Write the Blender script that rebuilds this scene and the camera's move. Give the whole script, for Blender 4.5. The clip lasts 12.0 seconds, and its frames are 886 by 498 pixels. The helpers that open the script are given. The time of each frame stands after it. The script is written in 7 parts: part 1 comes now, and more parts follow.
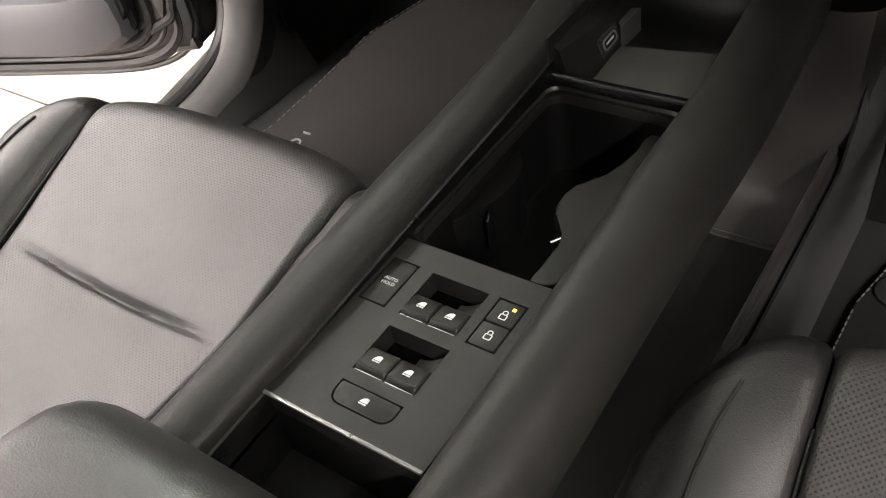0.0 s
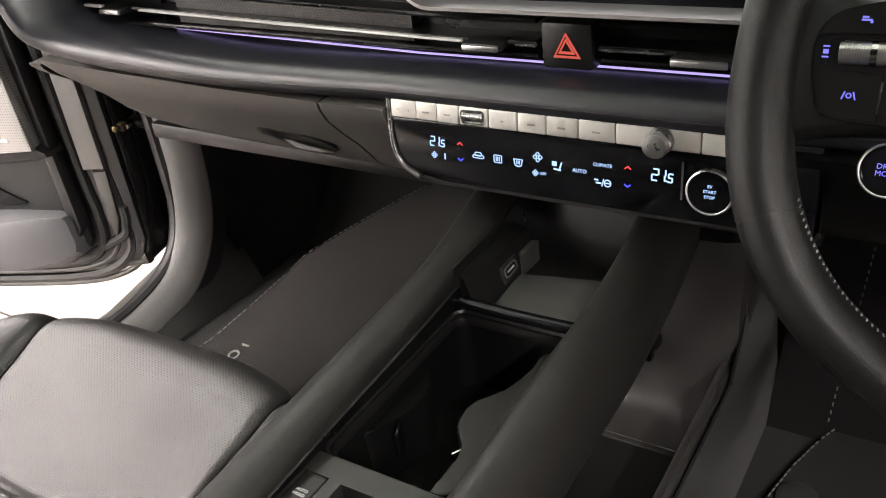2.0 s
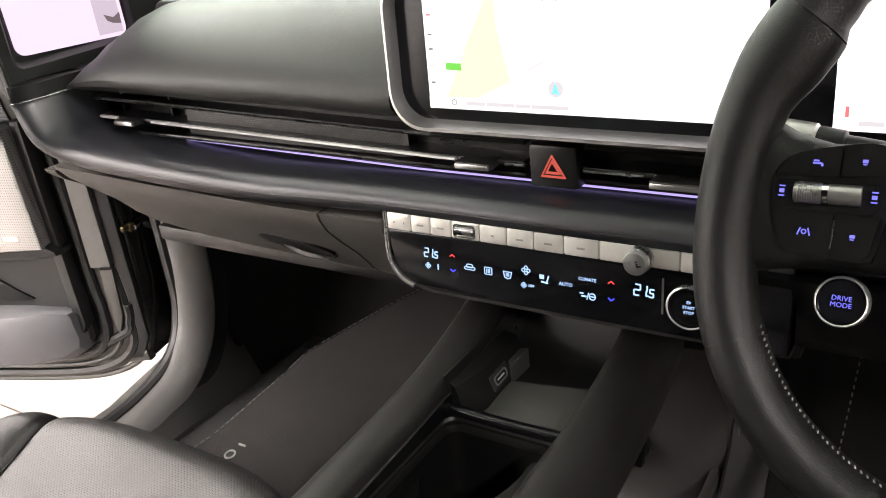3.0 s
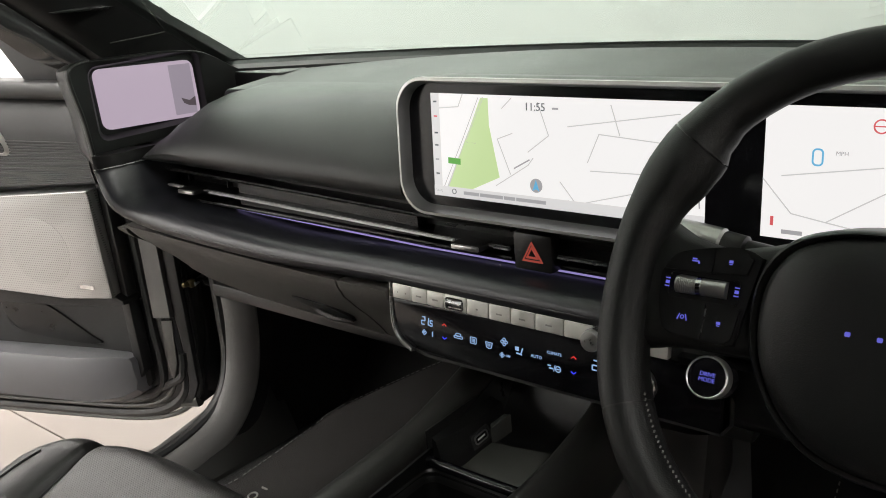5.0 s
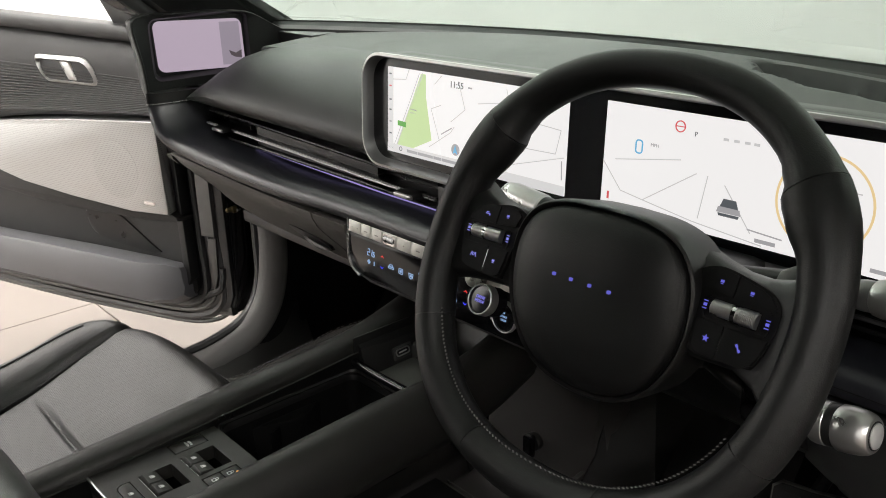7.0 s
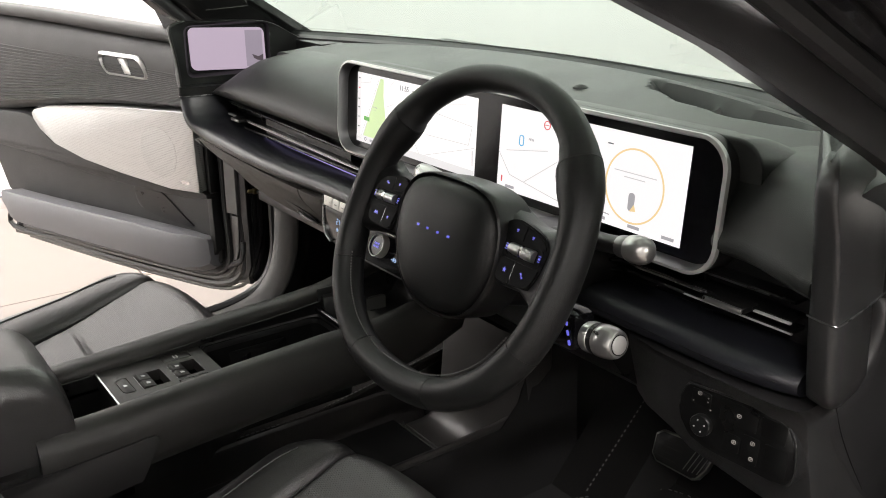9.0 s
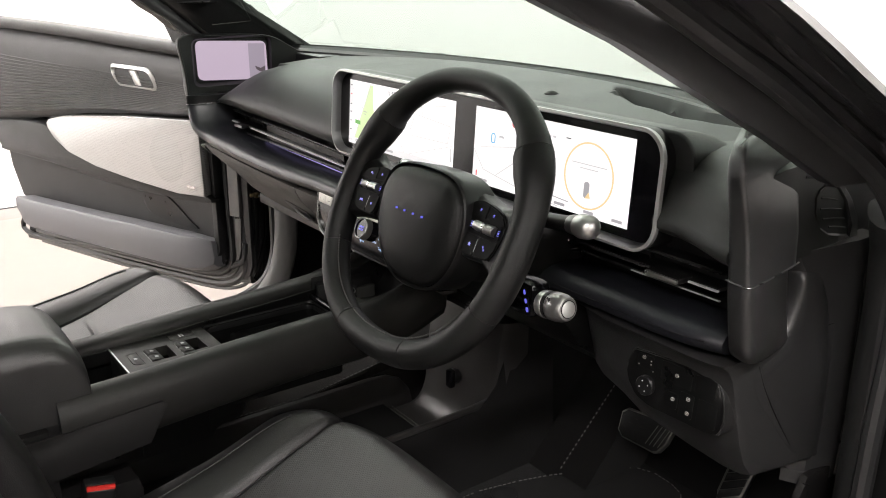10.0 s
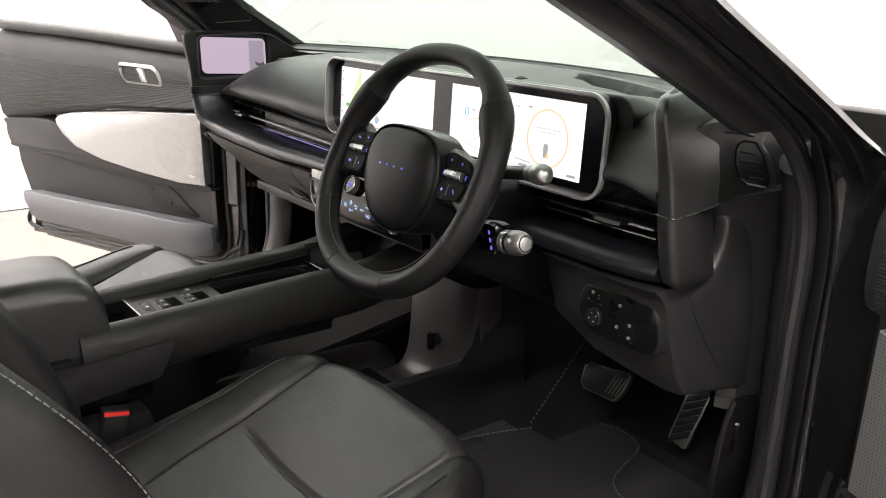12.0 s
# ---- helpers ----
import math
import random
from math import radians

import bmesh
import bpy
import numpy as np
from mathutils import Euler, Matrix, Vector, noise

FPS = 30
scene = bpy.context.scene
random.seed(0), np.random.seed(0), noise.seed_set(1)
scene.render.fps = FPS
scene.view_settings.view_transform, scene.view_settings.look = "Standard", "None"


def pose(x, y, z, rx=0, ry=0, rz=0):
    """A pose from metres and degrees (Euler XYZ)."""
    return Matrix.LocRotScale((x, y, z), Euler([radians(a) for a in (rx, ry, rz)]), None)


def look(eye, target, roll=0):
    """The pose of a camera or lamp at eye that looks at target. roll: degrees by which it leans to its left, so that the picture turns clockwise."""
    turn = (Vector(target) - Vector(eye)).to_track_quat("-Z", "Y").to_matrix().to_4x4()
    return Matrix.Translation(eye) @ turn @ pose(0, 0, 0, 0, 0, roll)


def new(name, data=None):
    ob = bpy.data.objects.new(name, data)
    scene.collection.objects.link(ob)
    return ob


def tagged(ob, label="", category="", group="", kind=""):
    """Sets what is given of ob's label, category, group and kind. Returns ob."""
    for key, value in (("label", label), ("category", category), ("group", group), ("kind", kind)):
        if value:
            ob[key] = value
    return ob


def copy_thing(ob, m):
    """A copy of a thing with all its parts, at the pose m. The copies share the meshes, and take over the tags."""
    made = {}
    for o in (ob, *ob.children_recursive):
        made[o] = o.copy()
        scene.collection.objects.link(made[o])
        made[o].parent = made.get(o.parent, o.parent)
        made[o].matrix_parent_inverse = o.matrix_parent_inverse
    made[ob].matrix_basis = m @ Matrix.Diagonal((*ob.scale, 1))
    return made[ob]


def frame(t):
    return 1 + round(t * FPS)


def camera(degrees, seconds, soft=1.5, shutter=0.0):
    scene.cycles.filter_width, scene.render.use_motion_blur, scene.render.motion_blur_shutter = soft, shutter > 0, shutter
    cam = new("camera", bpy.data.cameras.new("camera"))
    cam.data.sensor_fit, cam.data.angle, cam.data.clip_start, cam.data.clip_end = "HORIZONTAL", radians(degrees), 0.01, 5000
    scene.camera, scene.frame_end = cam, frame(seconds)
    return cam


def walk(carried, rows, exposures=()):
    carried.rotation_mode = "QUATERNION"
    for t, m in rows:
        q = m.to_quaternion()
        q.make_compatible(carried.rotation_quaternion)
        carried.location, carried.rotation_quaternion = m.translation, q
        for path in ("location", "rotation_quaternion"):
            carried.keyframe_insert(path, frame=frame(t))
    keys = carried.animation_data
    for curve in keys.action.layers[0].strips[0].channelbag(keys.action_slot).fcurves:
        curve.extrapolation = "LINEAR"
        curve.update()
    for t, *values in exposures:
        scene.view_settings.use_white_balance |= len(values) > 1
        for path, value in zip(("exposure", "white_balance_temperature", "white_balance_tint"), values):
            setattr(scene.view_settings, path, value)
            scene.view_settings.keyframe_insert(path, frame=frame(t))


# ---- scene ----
cam = camera(53.9, 12.0, soft=1.0)
PATH = [
    (0, (0.245, -0.011, 0.993), (-0.744, 1.083, -0.358), -11.7),
    (0.5, (0.261, -0.021, 1.003), (-0.741, 1.166, -0.256), -10.5),
    (1, (0.276, -0.026, 1.013), (-0.72, 1.256, -0.156), -9.2),
    (1.5, (0.289, -0.026, 1.025), (-0.708, 1.319, -0.069), -8.4),
    (2, (0.306, -0.027, 1.041), (-0.71, 1.373, 0.038), -8.1),
    (2.5, (0.315, -0.034, 1.058), (-0.721, 1.418, 0.153), -7.7),
    (3, (0.327, -0.036, 1.069), (-0.728, 1.452, 0.248), -7.2),
    (3.5, (0.348, -0.04, 1.083), (-0.738, 1.465, 0.336), -6.9),
    (3.7, (0.354, -0.044, 1.087), (-0.74, 1.464, 0.362), -6.7),
    (5.5, (0.515, -0.073, 1.101), (-0.773, 1.326, 0.48), -4.2),
    (6, (0.579, -0.067, 1.114), (-0.752, 1.278, 0.466), -3.4),
    (6.5, (0.658, -0.065, 1.12), (-0.718, 1.225, 0.455), -2.2),
    (7, (0.736, -0.064, 1.129), (-0.673, 1.171, 0.429), -1.6),
    (7.5, (0.821, -0.06, 1.131), (-0.626, 1.123, 0.419), -1.2),
    (9.5, (1.092, -0.117, 1.164), (-0.427, 1.008, 0.51), 0.3),
    (10, (1.152, -0.143, 1.156), (-0.375, 0.985, 0.526), 0.3),
    (10.5, (1.205, -0.166, 1.137), (-0.327, 0.967, 0.529), 0.4),
    (11, (1.253, -0.188, 1.125), (-0.271, 0.962, 0.529), 0.6),
    (11.5, (1.287, -0.216, 1.117), (-0.232, 0.945, 0.53), 0.9),
    (12, (1.306, -0.231, 1.111), (-0.223, 0.921, 0.534), 0.9),
]
walk(cam, [(t, look(eye, target, roll)) for t, eye, target, roll in PATH], exposures=[(0.0, 0.9, 6700, 16), (3.0, 0.98, 6700, 16), (3.5, 0.82, 6700, 15), (3.8, 0.6, 6650, 14), (5.3, -0.28, 6500, 10), (7.5, -0.28, 6500, 11), (9.5, 0.0, 6500, 13), (12.0, 0.06, 6500, 14)])

# exposure follows the phone camera, which opens up on the dark console and closes again on the bright screens
# ---- light ----
world = bpy.data.worlds.new("world")
scene.world = world
world.use_nodes = True
world.node_tree.nodes["Background"].inputs[0].default_value = (1.0, 0.99, 0.97, 1)
world.node_tree.nodes["Background"].inputs[1].default_value = 0.1
GLOW = 3.0
# added, unseen ceiling lamps: place, turn and watts; strongest on the driver's side
SPOTS = [(-2.3, y, 0, 125.0) for y in (-4.4, -2.4, -0.4, 1.6, 3.6)] + [(-1.6, 3.9, -90, 27.0), (0.4, 3.9, -90, 27.0), (2.4, 3.9, -90, 60.0), (4.4, 3.9, -90, 120.0)] + [(2.9, -2.4, 0, 105.0), (2.9, -0.5, 0, 80.0), (4.9, 1.4, 180, 350.0)] + [(-1.5, -5.2, 90, 50.0), (0.5, -5.2, 90, 60.0), (2.5, -5.2, 90, 130.0)]


# ---- materials ----
def mat(name, col, rough=0.5, metal=0.0, var=0.15, vscale=30.0, bump=0.0, bscale=400.0, rvar=0.08, coat=0.0, spec=0.5, sheen=0.0):
    """A surface with two scales of colour change, uneven gloss and fine relief."""
    m = bpy.data.materials.new(name)
    m.use_nodes = True
    nt = m.node_tree
    p = nt.nodes["Principled BSDF"]
    tc = nt.nodes.new("ShaderNodeTexCoord")
    big = nt.nodes.new("ShaderNodeTexNoise")
    big.inputs["Scale"].default_value = vscale
    big.inputs["Detail"].default_value = 6
    small = nt.nodes.new("ShaderNodeTexNoise")
    small.inputs["Scale"].default_value = bscale
    small.inputs["Detail"].default_value = 3
    nt.links.new(tc.outputs["Object"], big.inputs["Vector"])
    nt.links.new(tc.outputs["Object"], small.inputs["Vector"])
    mix = nt.nodes.new("ShaderNodeMix")
    mix.data_type = "RGBA"
    mix.inputs[6].default_value = (*[c * (1 - var) for c in col], 1)
    mix.inputs[7].default_value = (*[min(1, c * (1 + var)) for c in col], 1)
    add = nt.nodes.new("ShaderNodeMath")
    add.operation = "MULTIPLY_ADD"
    add.inputs[1].default_value = 0.35
    nt.links.new(small.outputs["Fac"], add.inputs[0])
    half = nt.nodes.new("ShaderNodeMath")
    half.operation = "MULTIPLY"
    half.inputs[1].default_value = 0.65
    nt.links.new(big.outputs["Fac"], half.inputs[0])
    nt.links.new(half.outputs[0], add.inputs[2])
    nt.links.new(add.outputs[0], mix.inputs[0])
    nt.links.new(mix.outputs[2], p.inputs["Base Color"])
    mr = nt.nodes.new("ShaderNodeMapRange")
    mr.inputs["To Min"].default_value = max(0.02, rough - rvar)
    mr.inputs["To Max"].default_value = min(1, rough + rvar)
    nt.links.new(big.outputs["Fac"], mr.inputs["Value"])
    nt.links.new(mr.outputs[0], p.inputs["Roughness"])
    p.inputs["Metallic"].default_value = metal
    p.inputs["Coat Weight"].default_value = coat
    p.inputs["Specular IOR Level"].default_value = spec
    p.inputs["Sheen Weight"].default_value = sheen
    if bump:
        b = nt.nodes.new("ShaderNodeBump")
        b.inputs["Strength"].default_value = bump
        b.inputs["Distance"].default_value = 0.001
        nt.links.new(small.outputs["Fac"], b.inputs["Height"])
        nt.links.new(b.outputs[0], p.inputs["Normal"])
    return m


def dotted(m, pitch, size, depth, axes=(0, 1), dark=0.35, stagger=True):
    """Punches a regular field of small holes into material m, over two of the object's axes."""
    nt = m.node_tree
    p = nt.nodes["Principled BSDF"]
    tc = nt.nodes.new("ShaderNodeTexCoord")
    sep = nt.nodes.new("ShaderNodeSeparateXYZ")
    nt.links.new(tc.outputs["Object"], sep.inputs[0])

    def op(kind, a, b=None, c=None):
        n = nt.nodes.new("ShaderNodeMath")
        n.operation = kind
        for i, v in enumerate((a, b, c)):
            if v is None:
                continue
            if isinstance(v, (int, float)):
                n.inputs[i].default_value = v
            else:
                nt.links.new(v, n.inputs[i])
        return n.outputs[0]
    k = math.pi / pitch
    s = op("SINE", op("MULTIPLY", op("ADD", sep.outputs[axes[0]], sep.outputs[axes[1]]), k))
    d = op("SINE", op("MULTIPLY", op("SUBTRACT", sep.outputs[axes[0]], sep.outputs[axes[1]]), k))
    if not stagger:
        s = op("SINE", op("MULTIPLY", sep.outputs[axes[0]], k))
        d = op("SINE", op("MULTIPLY", sep.outputs[axes[1]], k))
    h = op("MULTIPLY", op("MULTIPLY", s, s), op("MULTIPLY", d, d))
    mr = nt.nodes.new("ShaderNodeMapRange")
    mr.interpolation_type = "SMOOTHSTEP"
    mr.inputs["From Min"].default_value = 1 - size
    mr.inputs["From Max"].default_value = 1 - size * 0.5
    nt.links.new(h, mr.inputs["Value"])
    old = p.inputs["Base Color"].links[0].from_socket
    mix = nt.nodes.new("ShaderNodeMix")
    mix.data_type = "RGBA"
    mix.blend_type = "MULTIPLY"
    mix.inputs[7].default_value = (dark, dark, dark, 1)
    nt.links.new(mr.outputs[0], mix.inputs[0])
    nt.links.new(old, mix.inputs[6])
    nt.links.new(mix.outputs[2], p.inputs["Base Color"])
    b = nt.nodes.new("ShaderNodeBump")
    b.invert = True
    b.inputs["Strength"].default_value = depth
    b.inputs["Distance"].default_value = 0.001
    nt.links.new(mr.outputs[0], b.inputs["Height"])
    if p.inputs["Normal"].links:
        nt.links.new(p.inputs["Normal"].links[0].from_socket, b.inputs["Normal"])
    nt.links.new(b.outputs[0], p.inputs["Normal"])
    return m


def glow(name, col, strength):
    m = bpy.data.materials.new(name)
    m.use_nodes = True
    p = m.node_tree.nodes["Principled BSDF"]
    p.inputs["Base Color"].default_value = (0.02, 0.02, 0.02, 1)
    p.inputs["Roughness"].default_value = 0.15
    p.inputs["Emission Color"].default_value = (*col, 1)
    p.inputs["Emission Strength"].default_value = strength
    return m


def tinted_glass(name, tint, gloss=0.08):
    m = bpy.data.materials.new(name)
    m.use_nodes = True
    nt = m.node_tree
    nt.nodes.remove(nt.nodes["Principled BSDF"])
    tr = nt.nodes.new("ShaderNodeBsdfTransparent")
    tr.inputs[0].default_value = (*tint, 1)
    gl = nt.nodes.new("ShaderNodeBsdfGlossy")
    gl.inputs["Roughness"].default_value = 0.02
    fr = nt.nodes.new("ShaderNodeFresnel")
    fr.inputs[0].default_value = 1.45
    mul = nt.nodes.new("ShaderNodeMath")
    mul.operation = "MULTIPLY"
    mul.inputs[1].default_value = gloss * 8
    nt.links.new(fr.outputs[0], mul.inputs[0])
    mx = nt.nodes.new("ShaderNodeMixShader")
    nt.links.new(mul.outputs[0], mx.inputs[0])
    nt.links.new(tr.outputs[0], mx.inputs[1])
    nt.links.new(gl.outputs[0], mx.inputs[2])
    nt.links.new(mx.outputs[0], nt.nodes["Material Output"].inputs[0])
    return m


LEATHER = mat("seat_leather", (0.0120, 0.0113, 0.0114), 0.38, var=0.12, vscale=14, bump=0.25, bscale=900)
PERF = dotted(mat("perforated_leather", (0.0285, 0.0272, 0.0268), 0.43, var=0.1, vscale=14, bump=0.2, bscale=900), 0.0044, 0.46, 0.6, (0, 1), 0.14)
POD = mat("charcoal_end_pod_plastic", (0.0245, 0.0243, 0.0247), 0.36, var=0.08, vscale=14, bump=0.2, bscale=1500, spec=0.5)
SPOKEGREY = mat("satin_grey_spoke_plastic", (0.016, 0.016, 0.0165), 0.40, var=0.08, vscale=20, bump=0.12, bscale=1800, spec=0.4)
WHEELSKIN = mat("wheel_leather", (0.0065, 0.0065, 0.0065), 0.46, var=0.12, vscale=20, bump=0.2, bscale=1100, spec=0.26)
MATSTITCH = mat("light_grey_binding_thread", (0.16, 0.155, 0.15), 0.8)
STITCH = mat("grey_thread", (0.10, 0.098, 0.095), 0.8)
DASH = mat("dash_soft_plastic", (0.0110, 0.0122, 0.0112), 0.42, var=0.1, spec=0.38, vscale=12, bump=0.3, bscale=1400)
LEDGETOP = mat("satin_blue_black_ledge", (0.0095, 0.0100, 0.0130), 0.36, var=0.1, spec=0.5, vscale=12, bump=0.1, bscale=1600)
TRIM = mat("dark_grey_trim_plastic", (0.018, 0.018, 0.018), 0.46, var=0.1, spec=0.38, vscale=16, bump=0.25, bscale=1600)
PANEL = mat("satin_console_plastic", (0.0114, 0.0109, 0.0101), 0.46, var=0.08, spec=0.22, vscale=20, bump=0.12, bscale=1800)
GLOVEGREY = mat("warm_grey_grained_plastic", (0.056, 0.052, 0.048), 0.50, var=0.08, spec=0.38, vscale=16, bump=0.3, bscale=1500)
LITGREY = mat("lit_side_grey_plastic", (0.145, 0.141, 0.136), 0.46, var=0.08, vscale=12, bump=0.25, bscale=1500)
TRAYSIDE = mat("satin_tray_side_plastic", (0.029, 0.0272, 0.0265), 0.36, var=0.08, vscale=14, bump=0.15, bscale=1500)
DISPFRAME = mat("satin_display_frame", (0.55, 0.55, 0.54), 0.34, metal=0.6, var=0.05, vscale=30, bump=0.02, bscale=2000)
PADGREY = mat("grey_charging_pad_rubber", (0.040, 0.041, 0.037), 0.6, var=0.08, vscale=20, bump=0.2, bscale=1600)
GREYTRIM = mat("mid_grey_pocket_plastic", (0.15, 0.15, 0.16), 0.5, var=0.08, vscale=10, bump=0.25, bscale=1500)
BLACK = mat("black_plastic", (0.008, 0.008, 0.008), 0.36, spec=0.32, var=0.15, vscale=25, bump=0.1, bscale=1200)
GLOSS = mat("piano_black", (0.005, 0.005, 0.006), 0.14, var=0.1, rvar=0.04, spec=0.35)
VENTBLACK = dotted(mat("mesh_vent_plastic", (0.014, 0.013, 0.012), 0.4, var=0.1), 0.0044, 0.55, 0.9, (0, 2), 0.05)
LIP = mat("satin_bright_vent_lip", (0.62, 0.62, 0.61), 0.42, metal=0.35, var=0.04)
SILVER = mat("satin_silver_trim", (0.46, 0.46, 0.45), 0.3, metal=0.9, var=0.06, vscale=40, bump=0.03, bscale=2000)
DARKSILVER = mat("dark_satin_metal", (0.24, 0.24, 0.24), 0.28, metal=0.9, var=0.06)
KEYMETAL = mat("silver_painted_keys", (0.60, 0.59, 0.55), 0.36, metal=0.35, var=0.05, vscale=60)
BEVELMETAL = mat("dark_bevel_metal", (0.30, 0.30, 0.30), 0.36, metal=0.85, var=0.06)
CHROME = mat("polished_chrome", (0.72, 0.72, 0.72), 0.1, metal=1.0, var=0.04, rvar=0.05)
CARPET = mat("dark_carpet", (0.007, 0.0065, 0.0065), 0.95, var=0.35, vscale=120, bump=0.9, bscale=1500, sheen=0.1, spec=0.1)
DRIVERPILE = mat("shaded_mat_pile", (0.0065, 0.006, 0.006), 0.95, var=0.3, vscale=90, bump=0.9, bscale=1300, sheen=0.1, spec=0.1)
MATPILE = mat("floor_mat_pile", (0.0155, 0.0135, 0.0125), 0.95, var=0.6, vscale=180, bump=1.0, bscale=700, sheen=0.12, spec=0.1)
PAINT = mat("black_gloss_paint", (0.024, 0.024, 0.0255), 0.15, var=0.05, vscale=20, rvar=0.03, spec=0.6, coat=0.8)
RUBBER = mat("door_seal_rubber", (0.027, 0.027, 0.0275), 0.36, var=0.15, bump=0.15)
GREYPAINT = mat("grey_sill_paint", (0.045, 0.045, 0.042), 0.38, metal=0.2, var=0.25, vscale=9, coat=0.4)
DARKWALL = mat("light_grey_wall_paint", (0.7, 0.7, 0.7), 0.7, var=0.04, vscale=2, bump=0.1, bscale=200)
WALL = mat("white_wall_paint", (0.84, 0.84, 0.83), 0.8, var=0.012, vscale=0.8)
CEIL = mat("white_ceiling_paint", (0.8, 0.8, 0.79), 0.8, var=0.02, vscale=2)
TILE = mat("beige_floor_tile", (0.222, 0.190, 0.170), 0.5, var=0.06, vscale=3, bump=0.05, bscale=150)
GROUT = mat("dark_tile_joint", (0.23, 0.205, 0.19), 0.9)
PEDAL = mat("brushed_pedal_metal", (0.22, 0.22, 0.20), 0.32, metal=0.95, var=0.1, vscale=80)
DOOREND = mat("black_door_end_paint", (0.008, 0.008, 0.009), 0.32, var=0.2, vscale=20, coat=0.2)
SIDEBLACK = mat("black_grained_side_plastic", (0.0075, 0.0070, 0.0070), 0.52, var=0.1, vscale=16, bump=0.25, bscale=1500, spec=0.2)
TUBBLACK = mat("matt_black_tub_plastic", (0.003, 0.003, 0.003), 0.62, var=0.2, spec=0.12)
DEEP = mat("deep_black_plastic", (0.004, 0.004, 0.004), 0.3, var=0.2, spec=0.35)
REDBTN = mat("red_release_button", (0.52, 0.02, 0.015), 0.4, var=0.05)
WEBBING = mat("black_webbing", (0.015, 0.015, 0.015), 0.8, bump=0.5)
PRINT = mat("pale_printed_symbol", (0.55, 0.55, 0.55), 0.6, var=0.02)
DIMPRINT = mat("grey_printed_symbol", (0.27, 0.26, 0.24), 0.6, var=0.02)
BRASS = mat("passivated_hinge_steel", (0.16, 0.12, 0.06), 0.4, metal=0.8)
SPEAKER = dotted(mat("perforated_silver_speaker_cover", (0.50, 0.50, 0.49), 0.36, metal=0.75, var=0.05, vscale=8), 0.0042, 0.40, 0.5, (0, 2), 0.45, False)
SPEAKERDISC = dotted(mat("perforated_loudspeaker_field", (0.47, 0.47, 0.46), 0.38, metal=0.72, var=0.05, vscale=8), 0.0042, 0.46, 0.5, (0, 2), 0.42, False)
WINDSCREEN = tinted_glass("green_tinted_windscreen", (0.60, 0.70, 0.65), 0.05)
SCREENWHITE = glow("lit_screen_white", (0.93, 0.91, 0.895), 1.14)
SCREENGREY = glow("lit_screen_grey", (0.42, 0.41, 0.42), 1.0)
SCREENMIST = glow("lit_screen_mist", (0.80, 0.79, 0.78), 1.0)
SCREENPALE = glow("lit_screen_pale_grey", (0.66, 0.655, 0.65), 1.0)
SCREENGREEN = glow("lit_screen_park_green", (0.55, 0.71, 0.34), 1.15)
SCREENSIGN = glow("lit_screen_road_sign_green", (0.10, 0.42, 0.05), 1.0)
SCREENDARK = glow("lit_screen_dark_text", (0.11, 0.12, 0.13), 1.0)
SCREENBLUE = glow("lit_screen_blue", (0.15, 0.50, 0.78), 1.0)
SCREENRED = glow("lit_screen_red", (0.75, 0.12, 0.13), 1.0)
SCREENAMBER = glow("lit_screen_amber", (0.93, 0.70, 0.36), 1.0)
MIRRORLIT = glow("lit_mirror_display_lilac", (0.53, 0.43, 0.53), 1.0)
MIRRORDARK = glow("lit_mirror_display_shade", (0.34, 0.29, 0.35), 1.0)
MIRRORBODY = glow("lit_mirror_display_dark", (0.09, 0.07, 0.08), 1.0)
ICON = glow("white_blue_icon_light", (0.40, 0.62, 1.0), 0.75)
ICONBLUE = glow("violet_blue_icon_light", (0.20, 0.20, 1.0), 0.7)
ICONRED = glow("red_icon_light", (1.0, 0.06, 0.05), 0.9)
ICONDEEP = glow("blue_icon_light", (0.05, 0.06, 1.0), 1.2)
AMBIENT = glow("violet_ambient_light", (0.52, 0.44, 1.0), 0.55)
HAZARDRED = glow("hazard_triangle_red", (0.62, 0.10, 0.07), 0.5)
AMBER = glow("amber_lock_light", (1.0, 0.42, 0.05), 1.6)
DIFFUSER = glow("ceiling_lamp_diffuser", (1.0, 0.99, 0.97), GLOW)


# ---- building helpers ----
def wmat(ob):
    m = ob.matrix_parent_inverse @ ob.matrix_basis if ob.parent else ob.matrix_basis.copy()
    return wmat(ob.parent) @ m if ob.parent else m


def mesh_of(name, bm, material, angle=35):
    me = bpy.data.meshes.new(name)
    bmesh.ops.recalc_face_normals(bm, faces=bm.faces)
    bm.to_mesh(me)
    bm.free()
    me.materials.append(material)
    me.polygons.foreach_set("use_smooth", [True] * len(me.polygons))
    me.set_sharp_from_angle(angle=radians(angle))
    return me


def thing(name, at, label, category, group="", kind=""):
    ob = new(name)
    ob.empty_display_size = 0.05
    ob.location = at
    ob.matrix_basis = Matrix.Translation(at)
    return tagged(ob, label, category, group, kind)


def part(name, bm, material, parent, label="", angle=35):
    ob = new(name, mesh_of(name, bm, material, angle))
    ob.parent = parent
    ob.matrix_parent_inverse = wmat(parent).inverted()
    return tagged(ob, label)


def solid(name, bm, material, label, category, kind="", group="", angle=35):
    return tagged(new(name, mesh_of(name, bm, material, angle)), label, category, group, kind)


